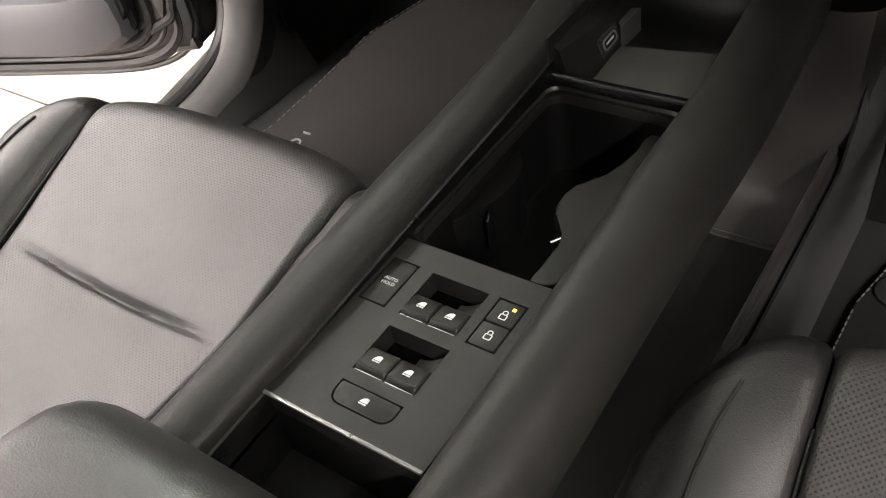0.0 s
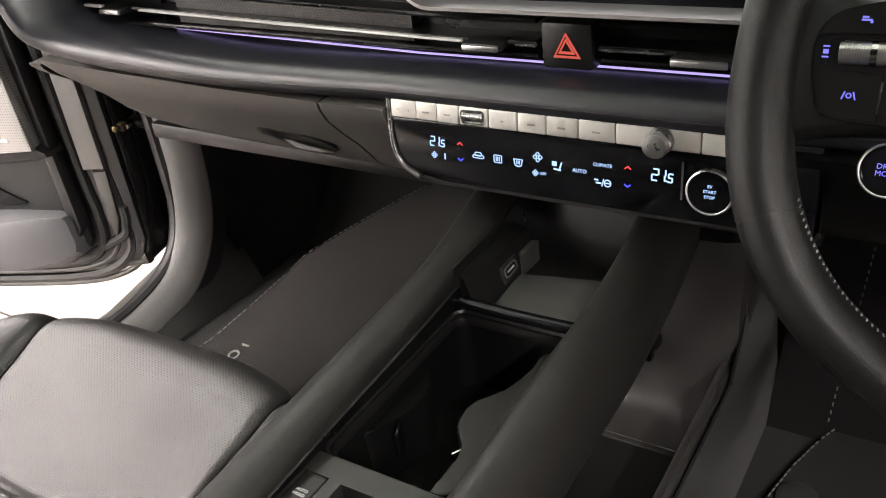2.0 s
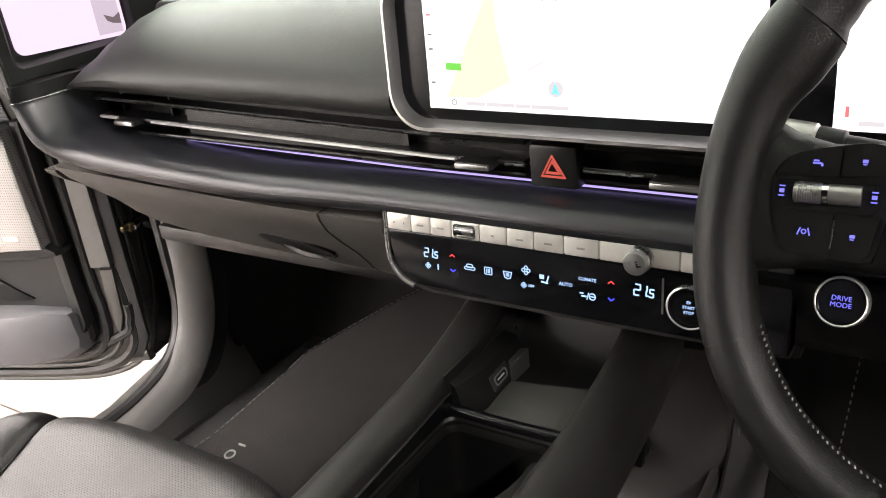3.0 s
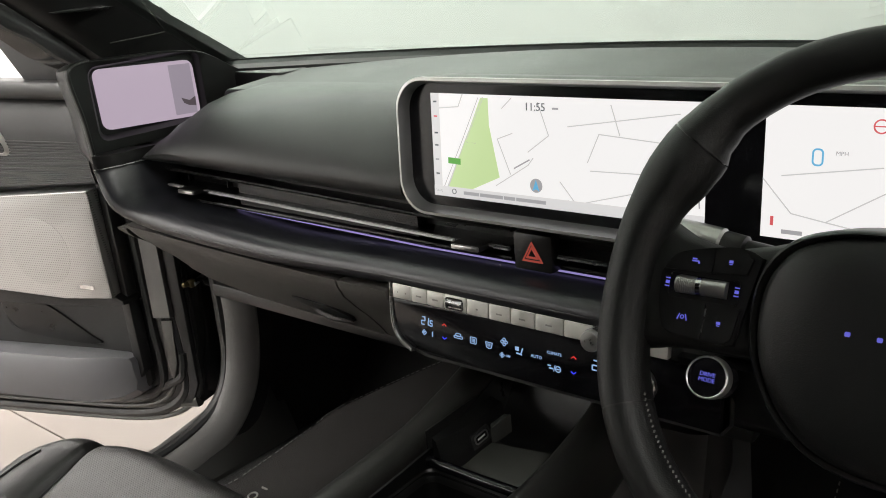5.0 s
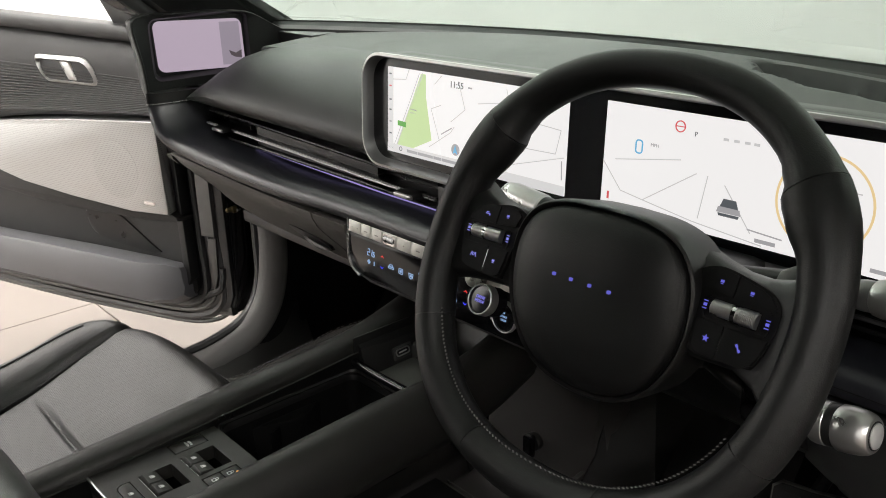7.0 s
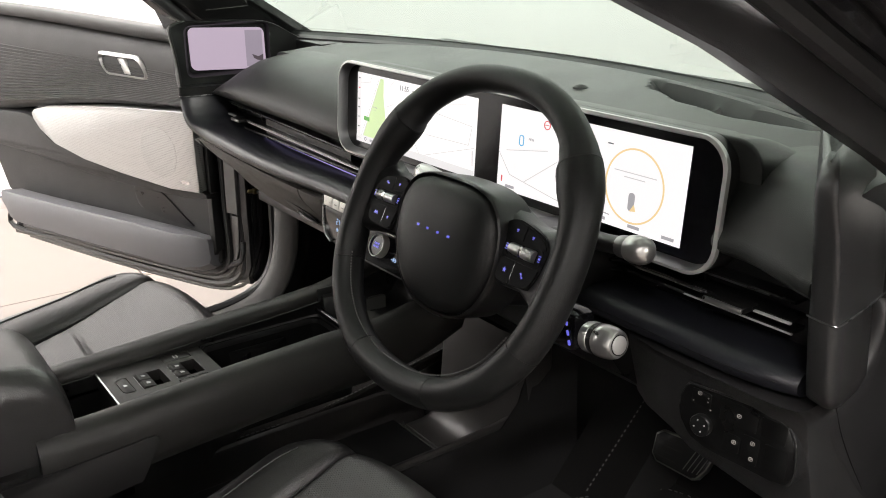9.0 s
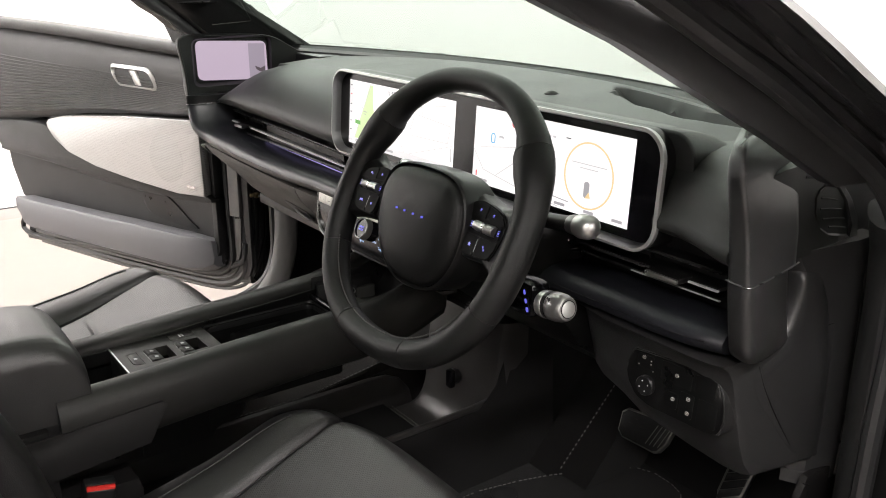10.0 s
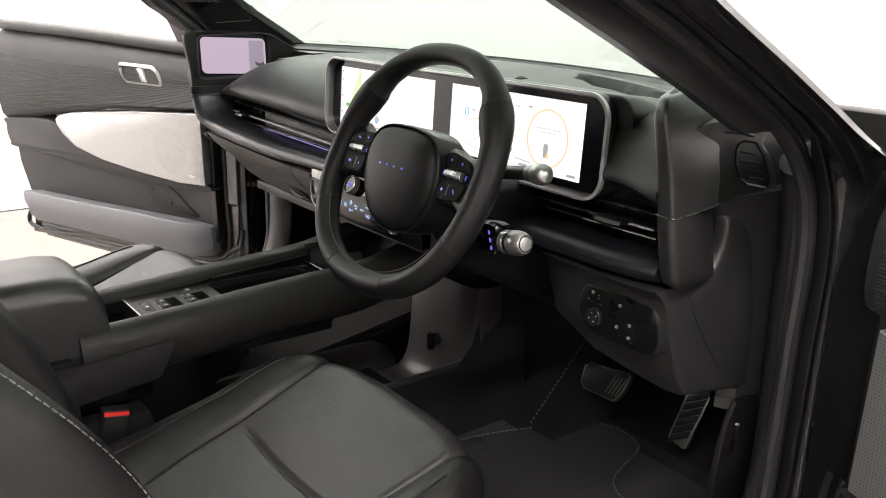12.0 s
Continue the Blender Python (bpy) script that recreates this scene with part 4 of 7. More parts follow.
part("demist_symbol", join(ringplate(rrect(0.008, 0.0072, 0.001, 3, -0.0415, -0.003), rrect(0.0066, 0.0058, 0.0006, 3, -0.0415, -0.003), tf, 0, 0.0004), bar(tf, -0.043, -0.003, 0.0007, 0.004), bar(tf, -0.0415, -0.003, 0.0007, 0.004), bar(tf, -0.040, -0.003, 0.0007, 0.004)), ICON, glassp)
fd = [(-0.0045, 0.003), (0.0045, 0.003), (0.0032, -0.003), (0.0, -0.0042), (-0.0032, -0.003)]
part("demist_symbol", join(ringplate([(-0.0222 + u, -0.0035 + v) for u, v in fd], [(-0.0222 + u * 0.78, -0.0035 + v * 0.76) for u, v in fd], tf, 0, 0.0004), bar(tf, -0.0235, -0.0035, 0.0006, 0.0032), bar(tf, -0.0222, -0.0035, 0.0006, 0.0032), bar(tf, -0.0209, -0.0035, 0.0006, 0.0032)), ICON, glassp)
fan(-0.004, 0.0035, 0.0045)
fan(-0.0065, -0.0105, 0.003)
put("OFF", 0.0005, -0.0105, 0.0034)
part("seat_symbol", join(bar(tf, 0.0110, 0.0000, 0.0042, 0.0038), bar(tf, 0.0165, -0.0015, 0.0012, 0.0065, turn=-18), bar(tf, 0.0135, -0.0048, 0.0065, 0.0014, turn=-6)), ICON, glassp)
put("AUTO", 0.033, -0.0035, 0.0045)
put("CLIMATE", 0.0525, 0.0040, 0.0040)
part("wheel_symbol", join(ring_icon(0.0570, -0.0105, 0.0032), bar(tf, 0.0530, -0.0105, 0.0008, 0.0065, turn=-14), bar(tf, 0.0495, -0.0110, 0.0046, 0.0014), bar(tf, 0.0475, -0.0085, 0.0035, 0.0012), bar(tf, 0.0570, -0.0105, 0.0045, 0.0009)), ICON, glassp)
chevron(0.0735, 0.005, True, ICONRED)
chevron(0.0735, -0.0100, False, ICONDEEP)
seg_digits(0.0955, 0.0025, 0.0092)
part("divider", bar(tf, 0.1165, 0.0005, 0.0014, 0.030, 0.001), SILVER, clim, "thin silver divider")
sb = part("start_button", lathe([(0.0175, 0), (0.0175, 0.004), (0.0165, 0.0055), (0.0155, 0.0055), (0.0150, 0.004), (0.0, 0.0042)], tf @ Matrix.Translation((0.1385, -0.004, 0)), 36), GLOSS, clim, "round black start button")
part("ring", lathe([(0.0180, 0.001), (0.0178, 0.0056), (0.0168, 0.0062), (0.0162, 0.0056), (0.0162, 0.001)], tf @ Matrix.Translation((0.1385, -0.004, 0)), 36), SILVER, sb, "silver ring")
for w, dv in (("EV", 0.0045), ("START", 0.0003), ("STOP", -0.0040)):
    text_part(w, tf @ Matrix.Translation((0.1385, -0.004 + dv, 0.0045)), 0.0034, ICON, sb)

# ---- twin display ----
disp = thing("twin_display", (0.21, 0.60, 0.85), "wide silver-framed twin display with lit white map and instrument screens", "display")
DF = fr((0, 0.5418, 0), (1, 0, 0), (0, 0.06, 1))
o_ = rrect(0.709, 0.139, 0.034, 8, 0.2085, 0.917)
i_ = rrect(0.697, 0.124, 0.028, 8, 0.2065, 0.917)
rim_ = rrect(0.702, 0.1325, 0.0315, 8, 0.208, 0.917)
part("frame", ringplate(o_, rim_, DF, 0.011, 0.0165, 0.0175), DISPFRAME, disp, "satin silver frame")
part("frame_bevel", ringplate(rim_, i_, DF, -0.02, 0.0172, 0.001), BEVELMETAL, disp, "dark metal bevel inside the frame")
part("back_shell", join(prism(rrect(0.707, 0.137, 0.033, 8, 0.208, 0.917), DF, -0.036, -0.021), ringplate(rrect(0.707, 0.137, 0.033, 8, 0.208, 0.917), rrect(0.7035, 0.1335, 0.0315, 8, 0.208, 0.917), DF, -0.021, 0.0108)), BLACK, disp, "black housing behind the frame")
part("black_glass", prism(rrect(0.700, 0.127, 0.029, 8, 0.2065, 0.917), DF, -0.02, 0.0005), GLOSS, disp, "glossy black glass")
L0, L1, B0, B1 = -0.112, 0.177, 0.8655, 0.9695
C0, C1 = 0.2235, 0.5095
SF = DF @ Matrix.Translation((0, 0, 0.0012))
mapscr = part("map_screen", prism([(L0, B0), (L1, B0), (L1, B1), (L0, B1)], DF, 0, 0.0012), SCREENWHITE, disp, "lit white navigation map")
clus = part("instrument_screen", prism([(C0, B0), (C1, B0), (C1, B1), (C0, B1)], DF, 0, 0.0012), SCREENWHITE, disp, "lit white instrument screen")


def on(scr, pts, m, name, lift=0.0004):
    """A flat patch on a screen; u to the right and v down, both from 0 to 1."""
    a, b = (L0, L1) if scr is mapscr else (C0, C1)
    return part(name, prism([(a + (b - a) * u, B1 - (B1 - B0) * v) for u, v in pts], SF, lift - 0.0003, lift), m, scr)


def line(scr, pts, w, m, name="road_line", lift=0.0004):
    a, b = (L0, L1) if scr is mapscr else (C0, C1)
    q = [(a + (b - a) * u, B1 - (B1 - B0) * v) for u, v in pts]
    bm = None
    for (x0, y0), (x1, y1) in zip(q, q[1:]):
        d = math.hypot(x1 - x0, y1 - y0)
        s = bar(SF @ Matrix.Translation((0, 0, lift - 0.0002)), (x0 + x1) / 2, (y0 + y1) / 2, d + w * 0.5, w, 0.0002, math.degrees(math.atan2(y1 - y0, x1 - x0)))
        bm = s if bm is None else join(bm, s)
    return part(name, bm, m, scr)


def word(scr, t, u, v, size, m, align="CENTER"):
    a, b = (L0, L1) if scr is mapscr else (C0, C1)
    text_part(t, SF @ Matrix.Translation((a + (b - a) * u, B1 - (B1 - B0) * v, 0.0006)), size, m, scr, align=align)


on(mapscr, [(0.0, 0.0), (0.036, 0.0), (0.036, 0.9), (0.0, 0.9)], SCREENMIST, "side_bar", 0.0003)
on(mapscr, [(0.215, 0.03), (0.245, 0.03), (0.247, 0.28), (0.285, 0.76), (0.17, 0.90), (0.065, 0.90)], SCREENGREEN, "park_area")
on(mapscr, [(0.0, 0.9), (1.0, 0.9), (1.0, 1.0), (0.0, 1.0)], SCREENMIST, "bottom_bar", 0.0008)
line(mapscr, [(0.225, 0.03), (0.15, 0.42), (0.062, 0.90)], 0.0022, SCREENPALE)
line(mapscr, [(0.205, 0.03), (0.135, 0.42), (0.045, 0.90)], 0.0006, SCREENGREY)
line(mapscr, [(0.036, 0.14), (0.12, 0.12), (0.14, 0.0)], 0.0012, SCREENPALE)
for q in ([(0.27, 0.84), (0.40, 0.62), (0.42, 0.55)], [(0.55, 0.9), (0.56, 0.98)], [(0.33, 0.72), (0.28, 0.40), (0.34, 0.34)], [(0.52, 0.74), (0.58, 0.93), (0.99, 0.62)], [(0.30, 0.12), (0.34, 0.02)], [(0.62, 0.55), (0.66, 0.30), (0.97, 0.36), (0.95, 0.60), (0.63, 0.62)], [(0.44, 0.05), (0.48, 0.34), (0.40, 0.50)], [(0.70, 0.05), (0.73, 0.30)], [(0.55, 0.25), (0.92, 0.10)]):
    line(mapscr, q, 0.0010, SCREENPALE)
on(mapscr, [(0.068, 0.61), (0.122, 0.615), (0.122, 0.675), (0.068, 0.67)], SCREENSIGN, "road_sign", 0.0008)
for u, v, w in ((0.15, 0.45, 0.04), (0.15, 0.49, 0.03), (0.345, 0.66, 0.06)):
    line(mapscr, [(u, v), (u + w, v - (0.09 if w > 0.05 else -0.005))], 0.0014, SCREENGREY, "map_name_bar")
line(mapscr, [(0.98, 0.66), (0.985, 0.84)], 0.0013, SCREENGREY, "map_name_bar")
word(mapscr, "11:55", 0.43, 0.095, 0.0105, SCREENDARK)
line(mapscr, [(0.495, 0.10), (0.515, 0.10)], 0.0018, SCREENGREY, "small_print_bar")
word(mapscr, "Menu", 0.018, 0.945, 0.0052, SCREENDARK)
line(mapscr, [(0.135, 0.947), (0.195, 0.947)], 0.0034, SCREENGREY, "place_name_bar", 0.0011)
line(mapscr, [(0.205, 0.947), (0.295, 0.947)], 0.0034, SCREENGREY, "place_name_bar", 0.0011)
line(mapscr, [(0.305, 0.947), (0.345, 0.947)], 0.0034, SCREENGREY, "place_name_bar", 0.0011)
line(mapscr, [(0.355, 0.947), (0.465, 0.947)], 0.0034, SCREENGREY, "place_name_bar", 0.0011)
a_ = L0 + (L1 - L0) * 0.43
part("position_disc", prism(circle(0.0068, 24, a_, B1 - (B1 - B0) * 0.80), SF, 0, 0.0005), SCREENGREY, mapscr)
on(mapscr, [(0.43, 0.745), (0.443, 0.85), (0.43, 0.83), (0.417, 0.85)], SCREENBLUE, "position_arrow", 0.0009)
for v, m in ((0.08, SCREENDARK), (0.22, SCREENRED), (0.38, SCREENDARK), (0.50, SCREENDARK), (0.64, SCREENGREY), (0.78, SCREENDARK)):
    line(mapscr, [(0.013, v), (0.025, v)], 0.0016, m, "side_symbol", 0.0007)
part("search_symbol", ringplate(circle(0.0028, 14, L0 + 0.026, B0 + 0.006), circle(0.0021, 14, L0 + 0.026, B0 + 0.006), SF, 0.0008, 0.0012), SCREENDARK, mapscr)

# instruments
for q in ([(0.0, 0.55), (0.08, 0.80), (0.17, 0.84), (0.36, 0.50)], [(0.05, 0.52), (0.30, 0.41)], [(0.17, 0.84), (0.36, 0.92), (0.60, 0.98)], [(0.40, 0.50), (0.38, 0.88)], [(0.46, 0.55), (0.56, 0.9)]):
    line(clus, q, 0.0010, SCREENPALE, "lane_line")
part("speed_digit", ringplate(rrect(0.0085, 0.0135, 0.0035, 5, C0 + 0.040, B0 + 0.066), rrect(0.0058, 0.0108, 0.0022, 5, C0 + 0.040, B0 + 0.066), SF, 0, 0.0006), SCREENBLUE, clus, "blue zero")
word(clus, "MPH", 0.20, 0.33, 0.0045, SCREENGREY)
sx, sz = C0 + 0.082, B0 + 0.091
part("limit_sign", ringplate(circle(0.0054, 22, sx, sz), circle(0.0043, 22, sx, sz), SF, 0, 0.0006), SCREENRED, clus, "red ring sign")
line(clus, [(0.272, 0.125), (0.302, 0.125)], 0.0009, SCREENRED, "sign_bar")
word(clus, "P", 0.345, 0.17, 0.006, SCREENDARK)
for u in (0.44, 0.475, 0.51, 0.54):
    line(clus, [(u, 0.17), (u + 0.014, 0.17)], 0.0024, SCREENPALE, "tell_tale")
line(clus, [(0.62, 0.15), (0.645, 0.15)], 0.0014, SCREENDARK, "small_print_bar")
# car seen from behind
on(clus, [(0.462, 0.66), (0.504, 0.66), (0.514, 0.73), (0.452, 0.73)], SCREENDARK, "car_window_symbol", 0.0006)
on(clus, [(0.447, 0.73), (0.519, 0.73), (0.524, 0.78), (0.442, 0.78)], SCREENGREY, "car_tail_symbol", 0.0008)
on(clus, [(0.447, 0.785), (0.519, 0.785), (0.516, 0.81), (0.450, 0.81)], SCREENDARK, "car_bumper_symbol", 0.0006)
cx_, cz_ = C0 + (C1 - C0) * 0.765, B0 + (B1 - B0) * 0.47
part("gauge_ring", ringplate(circle(0.0405, 48, cx_, cz_), circle(0.0385, 48, cx_, cz_), SF, 0, 0.0005), SCREENAMBER, clus, "amber gauge ring")
for k, w in ((0, 0.10), (0.05, 0.05)):
    line(clus, [(0.765 - w, 0.40 + k), (0.765 + w, 0.40 + k)], 0.0011, SCREENPALE, "message_bar")
part("key_symbol", prism(rrect(0.0085, 0.020, 0.0038, 5, cx_ - 0.001, cz_ - 0.017), SF, 0, 0.0005), SCREENGREY, clus, "grey key picture")
part("key_symbol_end", prism([(cx_ - 0.002, cz_ - 0.027), (cx_ + 0.006, cz_ - 0.026), (cx_ + 0.003, cz_ - 0.019)], SF, 0, 0.0008), SCREENAMBER, clus)
line(clus, [(0.03, 0.84), (0.03, 0.90)], 0.0025, SCREENRED, "belt_symbol")
for u, w in ((0.06, 0.05), (0.58, 0.06), (0.76, 0.05), (0.92, 0.05)):
    line(clus, [(u, 0.945), (u + w, 0.945)], 0.0034, SCREENGREY, "reading_bar")
line(clus, [(0.55, 0.87), (0.66, 0.89)], 0.0012, SCREENGREY, "message_bar")


# ---- end pods ----
def pod_outline():
    return [(0.513, 0.930), (0.5035, 0.990), (0.511, 1.002), (0.535, 1.006), (0.62, 1.0045), (0.685, 1.001), (0.725, 0.993), (0.775, 0.966), (0.838, 0.932), (0.838, 0.905), (0.72, 0.877), (0.60, 0.869), (0.55, 0.867), (0.517, 0.872)]


mird = thing("mirror_display", (-0.65, 0.60, 0.87), "black hooded camera-mirror display showing a lilac picture", "display")
outer = smooth_path([(0, *p) for p in pod_outline()] + [(0, *pod_outline()[0])], 4)[:-1]
po = [(p.y, p.z) for p in outer]
# lower half of the pod, dropping to the ledge


def resample(pts, c, n):
    """The outline met at n even angles from c."""
    out = []
    for k in range(n):
        a = 2 * math.pi * k / n
        dx, dy = math.cos(a), math.sin(a)
        best = 0
        for (x0, y0), (x1, y1) in zip(pts, pts[1:] + pts[:1]):
            den = dx * (y1 - y0) - dy * (x1 - x0)
            if abs(den) < 1e-9:
                continue
            t = ((x0 - c[0]) * (y1 - y0) - (y0 - c[1]) * (x1 - x0)) / den
            q = ((x0 - c[0]) * dy - (y0 - c[1]) * dx) / den
            if t > 0 and -1e-6 <= q <= 1 + 1e-6:
                best = max(best, t)
        out.append((c[0] + dx * best, c[1] + dy * best))
    return out


def curve(pts, per=5):
    return [(p.y, p.z) for p in smooth_path([(0, *p) for p in pts] + [(0, *pts[0])], per)[:-1]]


def end_pod():
    """Driver's end of the dash: a wedge-shaped pod, widening forward under a sloping cap, running down past the ledge."""
    def ring(fl, fr_, br_, bl, zf, zb, k=0.0):
        # front-left, front-right, back-right, back-left corners in plan, rounded; heights at the front and the back
        cs = [Vector(q) for q in (fl, fr_, br_, bl)]
        mid = sum(cs, Vector((0, 0))) / 4
        cs = [c.lerp(mid, k) for c in cs]
        pts = []
        for i, c in enumerate(cs):
            a, b = cs[i - 1], cs[(i + 1) % 4]
            r = 0.007 if i < 2 else 0.02
            p, q = c + (a - c).normalized() * r, c + (b - c).normalized() * r
            for t in (0, 0.25, 0.5, 0.75, 1):
                pts.append(p * (1 - t) ** 2 + c * 2 * t * (1 - t) + q * t * t)
        y0, y1 = 0.515, 0.68
        return [(p.x, p.y, lerp(zf, zb, min(1, max(0, (p.y - y0) / (y1 - y0))))) for p in pts]
    plan = [((0.684, 0.541), (0.7105, 0.5365), (0.697, 0.645), (0.62, 0.665), 0.8665, 0.8665, 0), ((0.684, 0.5365), (0.7095, 0.532), (0.692, 0.650), (0.615, 0.667), 0.90, 0.90, 0), ((0.684, 0.530), (0.7085, 0.5255), (0.680, 0.660), (0.608, 0.668), 0.935, 0.932, 0),
            ((0.684, 0.5225), (0.706, 0.518), (0.655, 0.672), (0.600, 0.670), 0.968, 0.972, 0), ((0.6845, 0.521), (0.7045, 0.517), (0.645, 0.676), (0.597, 0.671), 0.984, 0.985, 0), ((0.6845, 0.523), (0.702, 0.520), (0.636, 0.678), (0.596, 0.671), 0.993, 0.996, 0.03), ((0.6845, 0.523), (0.702, 0.520), (0.632, 0.678), (0.596, 0.671), 0.998, 1.0, 0.12), ((0.6845, 0.523), (0.702, 0.520), (0.632, 0.678), (0.596, 0.671), 0.9995, 1.001, 0.5)]
    up = part("pod_upper", loft([ring(*q) for q in plan]), POD, dash, "wedge-shaped charcoal end pod", 50)
    low = []
    for z, y0, x1 in ((0.8655, 0.5365, 0.7105), (0.845, 0.5385, 0.7115), (0.82, 0.543, 0.7118), (0.80, 0.548, 0.711), (0.789, 0.553, 0.7095), (0.780, 0.561, 0.706), (0.773, 0.574, 0.700), (0.769, 0.592, 0.694)):
        x0 = x1 - 0.0265
        low.append([(x0 - 0.022, y0 + 0.09, z), (x0 - 0.012, y0 + 0.03, z), (x0 - 0.002, y0 + 0.008, z), (x0 + 0.003, y0 + 0.0045, z), (x1 - 0.008, y0, z), (x1 - 0.003, y0 + 0.0015, z), (x1 - 0.0005, y0 + 0.006, z), (x1, y0 + 0.014, z), (x1 - 0.006, y0 + 0.05, z), (x1 - 0.018, y0 + 0.09, z), (x1 - 0.036, y0 + 0.12, z), (x0 - 0.036, y0 + 0.12, z)])
    part("pod_lower", loft(low), POD, dash, "smooth charcoal lower pod", 50)
    part("seam_line", tube([(0.682, 0.5415, 0.866), (0.69, 0.5395, 0.866), (0.7, 0.5378, 0.866), (0.7085, 0.538, 0.866), (0.7105, 0.545, 0.866), (0.7065, 0.58, 0.8665), (0.7005, 0.62, 0.867), (0.697, 0.64, 0.868)], 0.0008, 6), DARKSILVER, up)


def passenger_pod():
    """Foot of the mirror display: its outer ridge sweeps down and round into the nose of the ledge."""
    foot_ = part("foot", loft([[(-0.640, 0.60, z), (-0.6385, 0.526, z), (-0.636, 0.512, z), (-0.630, 0.507, z), (-0.624, 0.510, z), (-0.612, 0.538, z), (-0.609, 0.60, z)] for z in (0.8665, 0.876, 0.885)]), BLACK, mird, "smooth black foot of the display", 60)
    part("seam_line", tube([(-0.640, 0.53, 0.8665), (-0.633, 0.5085, 0.8665), (-0.620, 0.512, 0.8675), (-0.607, 0.545, 0.869), (-0.600, 0.575, 0.8705)], 0.0008, 6), DARKSILVER, foot_)
    part("pod_side", loft([[(-0.70, y, z), (-0.645, y, z), (-0.615, y + 0.06, z), (-0.61, y + 0.10, z), (-0.70, y + 0.16, z)] for y, z in ((0.545, 0.885), (0.55, 0.85), (0.565, 0.82), (0.60, 0.79))]), BLACK, mird)


# passenger's display: hood, bezel and lit panel facing the driver
N = 96
cc = (0.61, 0.945)
ro = resample(po, cc, N)
ri = resample([(y + 0.623, z + 0.948) for y, z in rrect(0.184, 0.100, 0.014, 4)], cc, N)
rs = resample([(y + 0.626, z + 0.949) for y, z in rrect(0.172, 0.090, 0.010, 4)], cc, N)


def hx(y, d):
    return -0.636 - 0.05 * (y - 0.5) - d


rings = [[(hx(y, 0.070), lerp(y, 0.66, 0.12), lerp(z, 0.945, 0.1)) for y, z in ro], [(hx(y, 0.016), y, z) for y, z in ro], [(hx(y, 0.006), y, z) for y, z in ro], [(hx(y, 0.001), lerp(y, 0.62, 0.015), lerp(z, 0.945, 0.02)) for y, z in ro], [(hx(y, 0.001), lerp(y, 0.62, 0.04), lerp(z, 0.945, 0.05)) for y, z in ro],
         [(hx(y, 0.004), y, z) for y, z in ri], [(hx(y, 0.016), y, z) for y, z in rs]]
part("hood", loft(rings), BLACK, mird, "matt black hood tapering into the dash")
part("rear_rim", sweep([(hx(0.51, 0.004), 0.5165, 0.870), (hx(0.51, 0.004), 0.5125, 0.930), (hx(0.51, 0.004), 0.5035, 0.987), (hx(0.51, 0.004), 0.511, 1.001), (hx(0.53, 0.004), 0.535, 1.006)], [(a * 0.003, b * 0.005) for a, b in circle(1, 8)], (1, 0, 0)), DASH, mird, "soft grey rim")
scrf = fr((hx(0.626, 0.014), 0.626, 0.948), (-0.05, 1, -0.05), (0, 0, 1))
lit = part("lit_panel", prism([(u - 0.07 * v, v) for u, v in rrect(0.163, 0.082, 0.012, 5)], scrf, -0.003, 0.0012, 0.0), MIRRORLIT, mird, "pale lilac lit picture")
part("picture_shade", prism([(0.040, -0.036), (0.078, -0.036), (0.074, 0.036), (0.036, 0.036)], scrf, 0.001, 0.0017), MIRRORDARK, lit)
part("picture_car_side", prism([(0.052, -0.012), (0.066, -0.017), (0.077, -0.012), (0.077, -0.026), (0.064, -0.024), (0.056, -0.020)], scrf, 0.001, 0.0021), MIRRORBODY, lit)
passenger_pod()
end_pod()

# ---- driver's lower dash ----
knee = dash


def dense_outline(pts, per=3):
    return [(p.x, p.y) for p in smooth_path([(u, v, 0) for u, v in pts] + [(*pts[0], 0)], per)[:-1]]


rings = []
for x, b, k in ((0.44, 0.64, 0.03), (0.47, 0.625, 0.012), (0.52, 0.613, 0.002), (0.60, 0.604, 0), (0.645, 0.60, 0.0), (0.666, 0.60, 0.002), (0.677, 0.602, 0.006), (0.682, 0.606, 0.016)):
    rings.append([(x, y + k, z) for y, z in ((0.552, 0.767), (0.566, 0.757), (0.576, 0.742), (0.584, 0.715), (0.592, 0.690), (0.602, 0.66), (0.615, b + 0.028), (0.632, b + 0.008), (0.67, b), (0.80, b - 0.02), (0.80, 0.767))])
part("lower_cover", loft(rings), POD, knee, "dark grey lower cover")
part("column_cover", loft([[(x, y, z) for y, z in ((0.545, 0.767), (0.565, 0.735), (0.60, 0.69), (0.66, 0.645), (0.80, 0.62), (0.80, 0.767))] for x in (0.175, 0.30, 0.444)]), DEEP, knee, "black cover under the column")
KF = fr((0.60, 0.577, 0.700), (1, 0.06, 0), (0, 0.10, 1))
SW = dense_outline([(-0.046, 0.0365), (0.0, 0.0395), (0.042, 0.0405), (0.058, 0.036), (0.069, 0.024), (0.074, 0.0), (0.073, -0.014), (0.064, -0.0225), (0.025, -0.0225), (-0.020, -0.0215), (-0.040, -0.014), (-0.051, 0.002), (-0.0535, 0.020)])
part("switch_rim", prism([(u * 1.025 - 0.0002, v * 1.04) for u, v in SW], KF, -0.04, 0.0048, 0.001), TRIM, knee)
swp = part("switch_plate", prism(SW, KF, -0.01, 0.0062, 0.001), DEEP, knee, "black switch plate with printed symbols")
KT = KF @ Matrix.Translation((0, 0, 0.0064))
part("mirror_knob", lathe([(0.0115, 0), (0.0115, 0.005), (0.0105, 0.0062), (0.0, 0.0062)], KT @ Matrix.Translation((-0.024, 0.001, 0)), 26), BLACK, swp, "round black mirror knob")
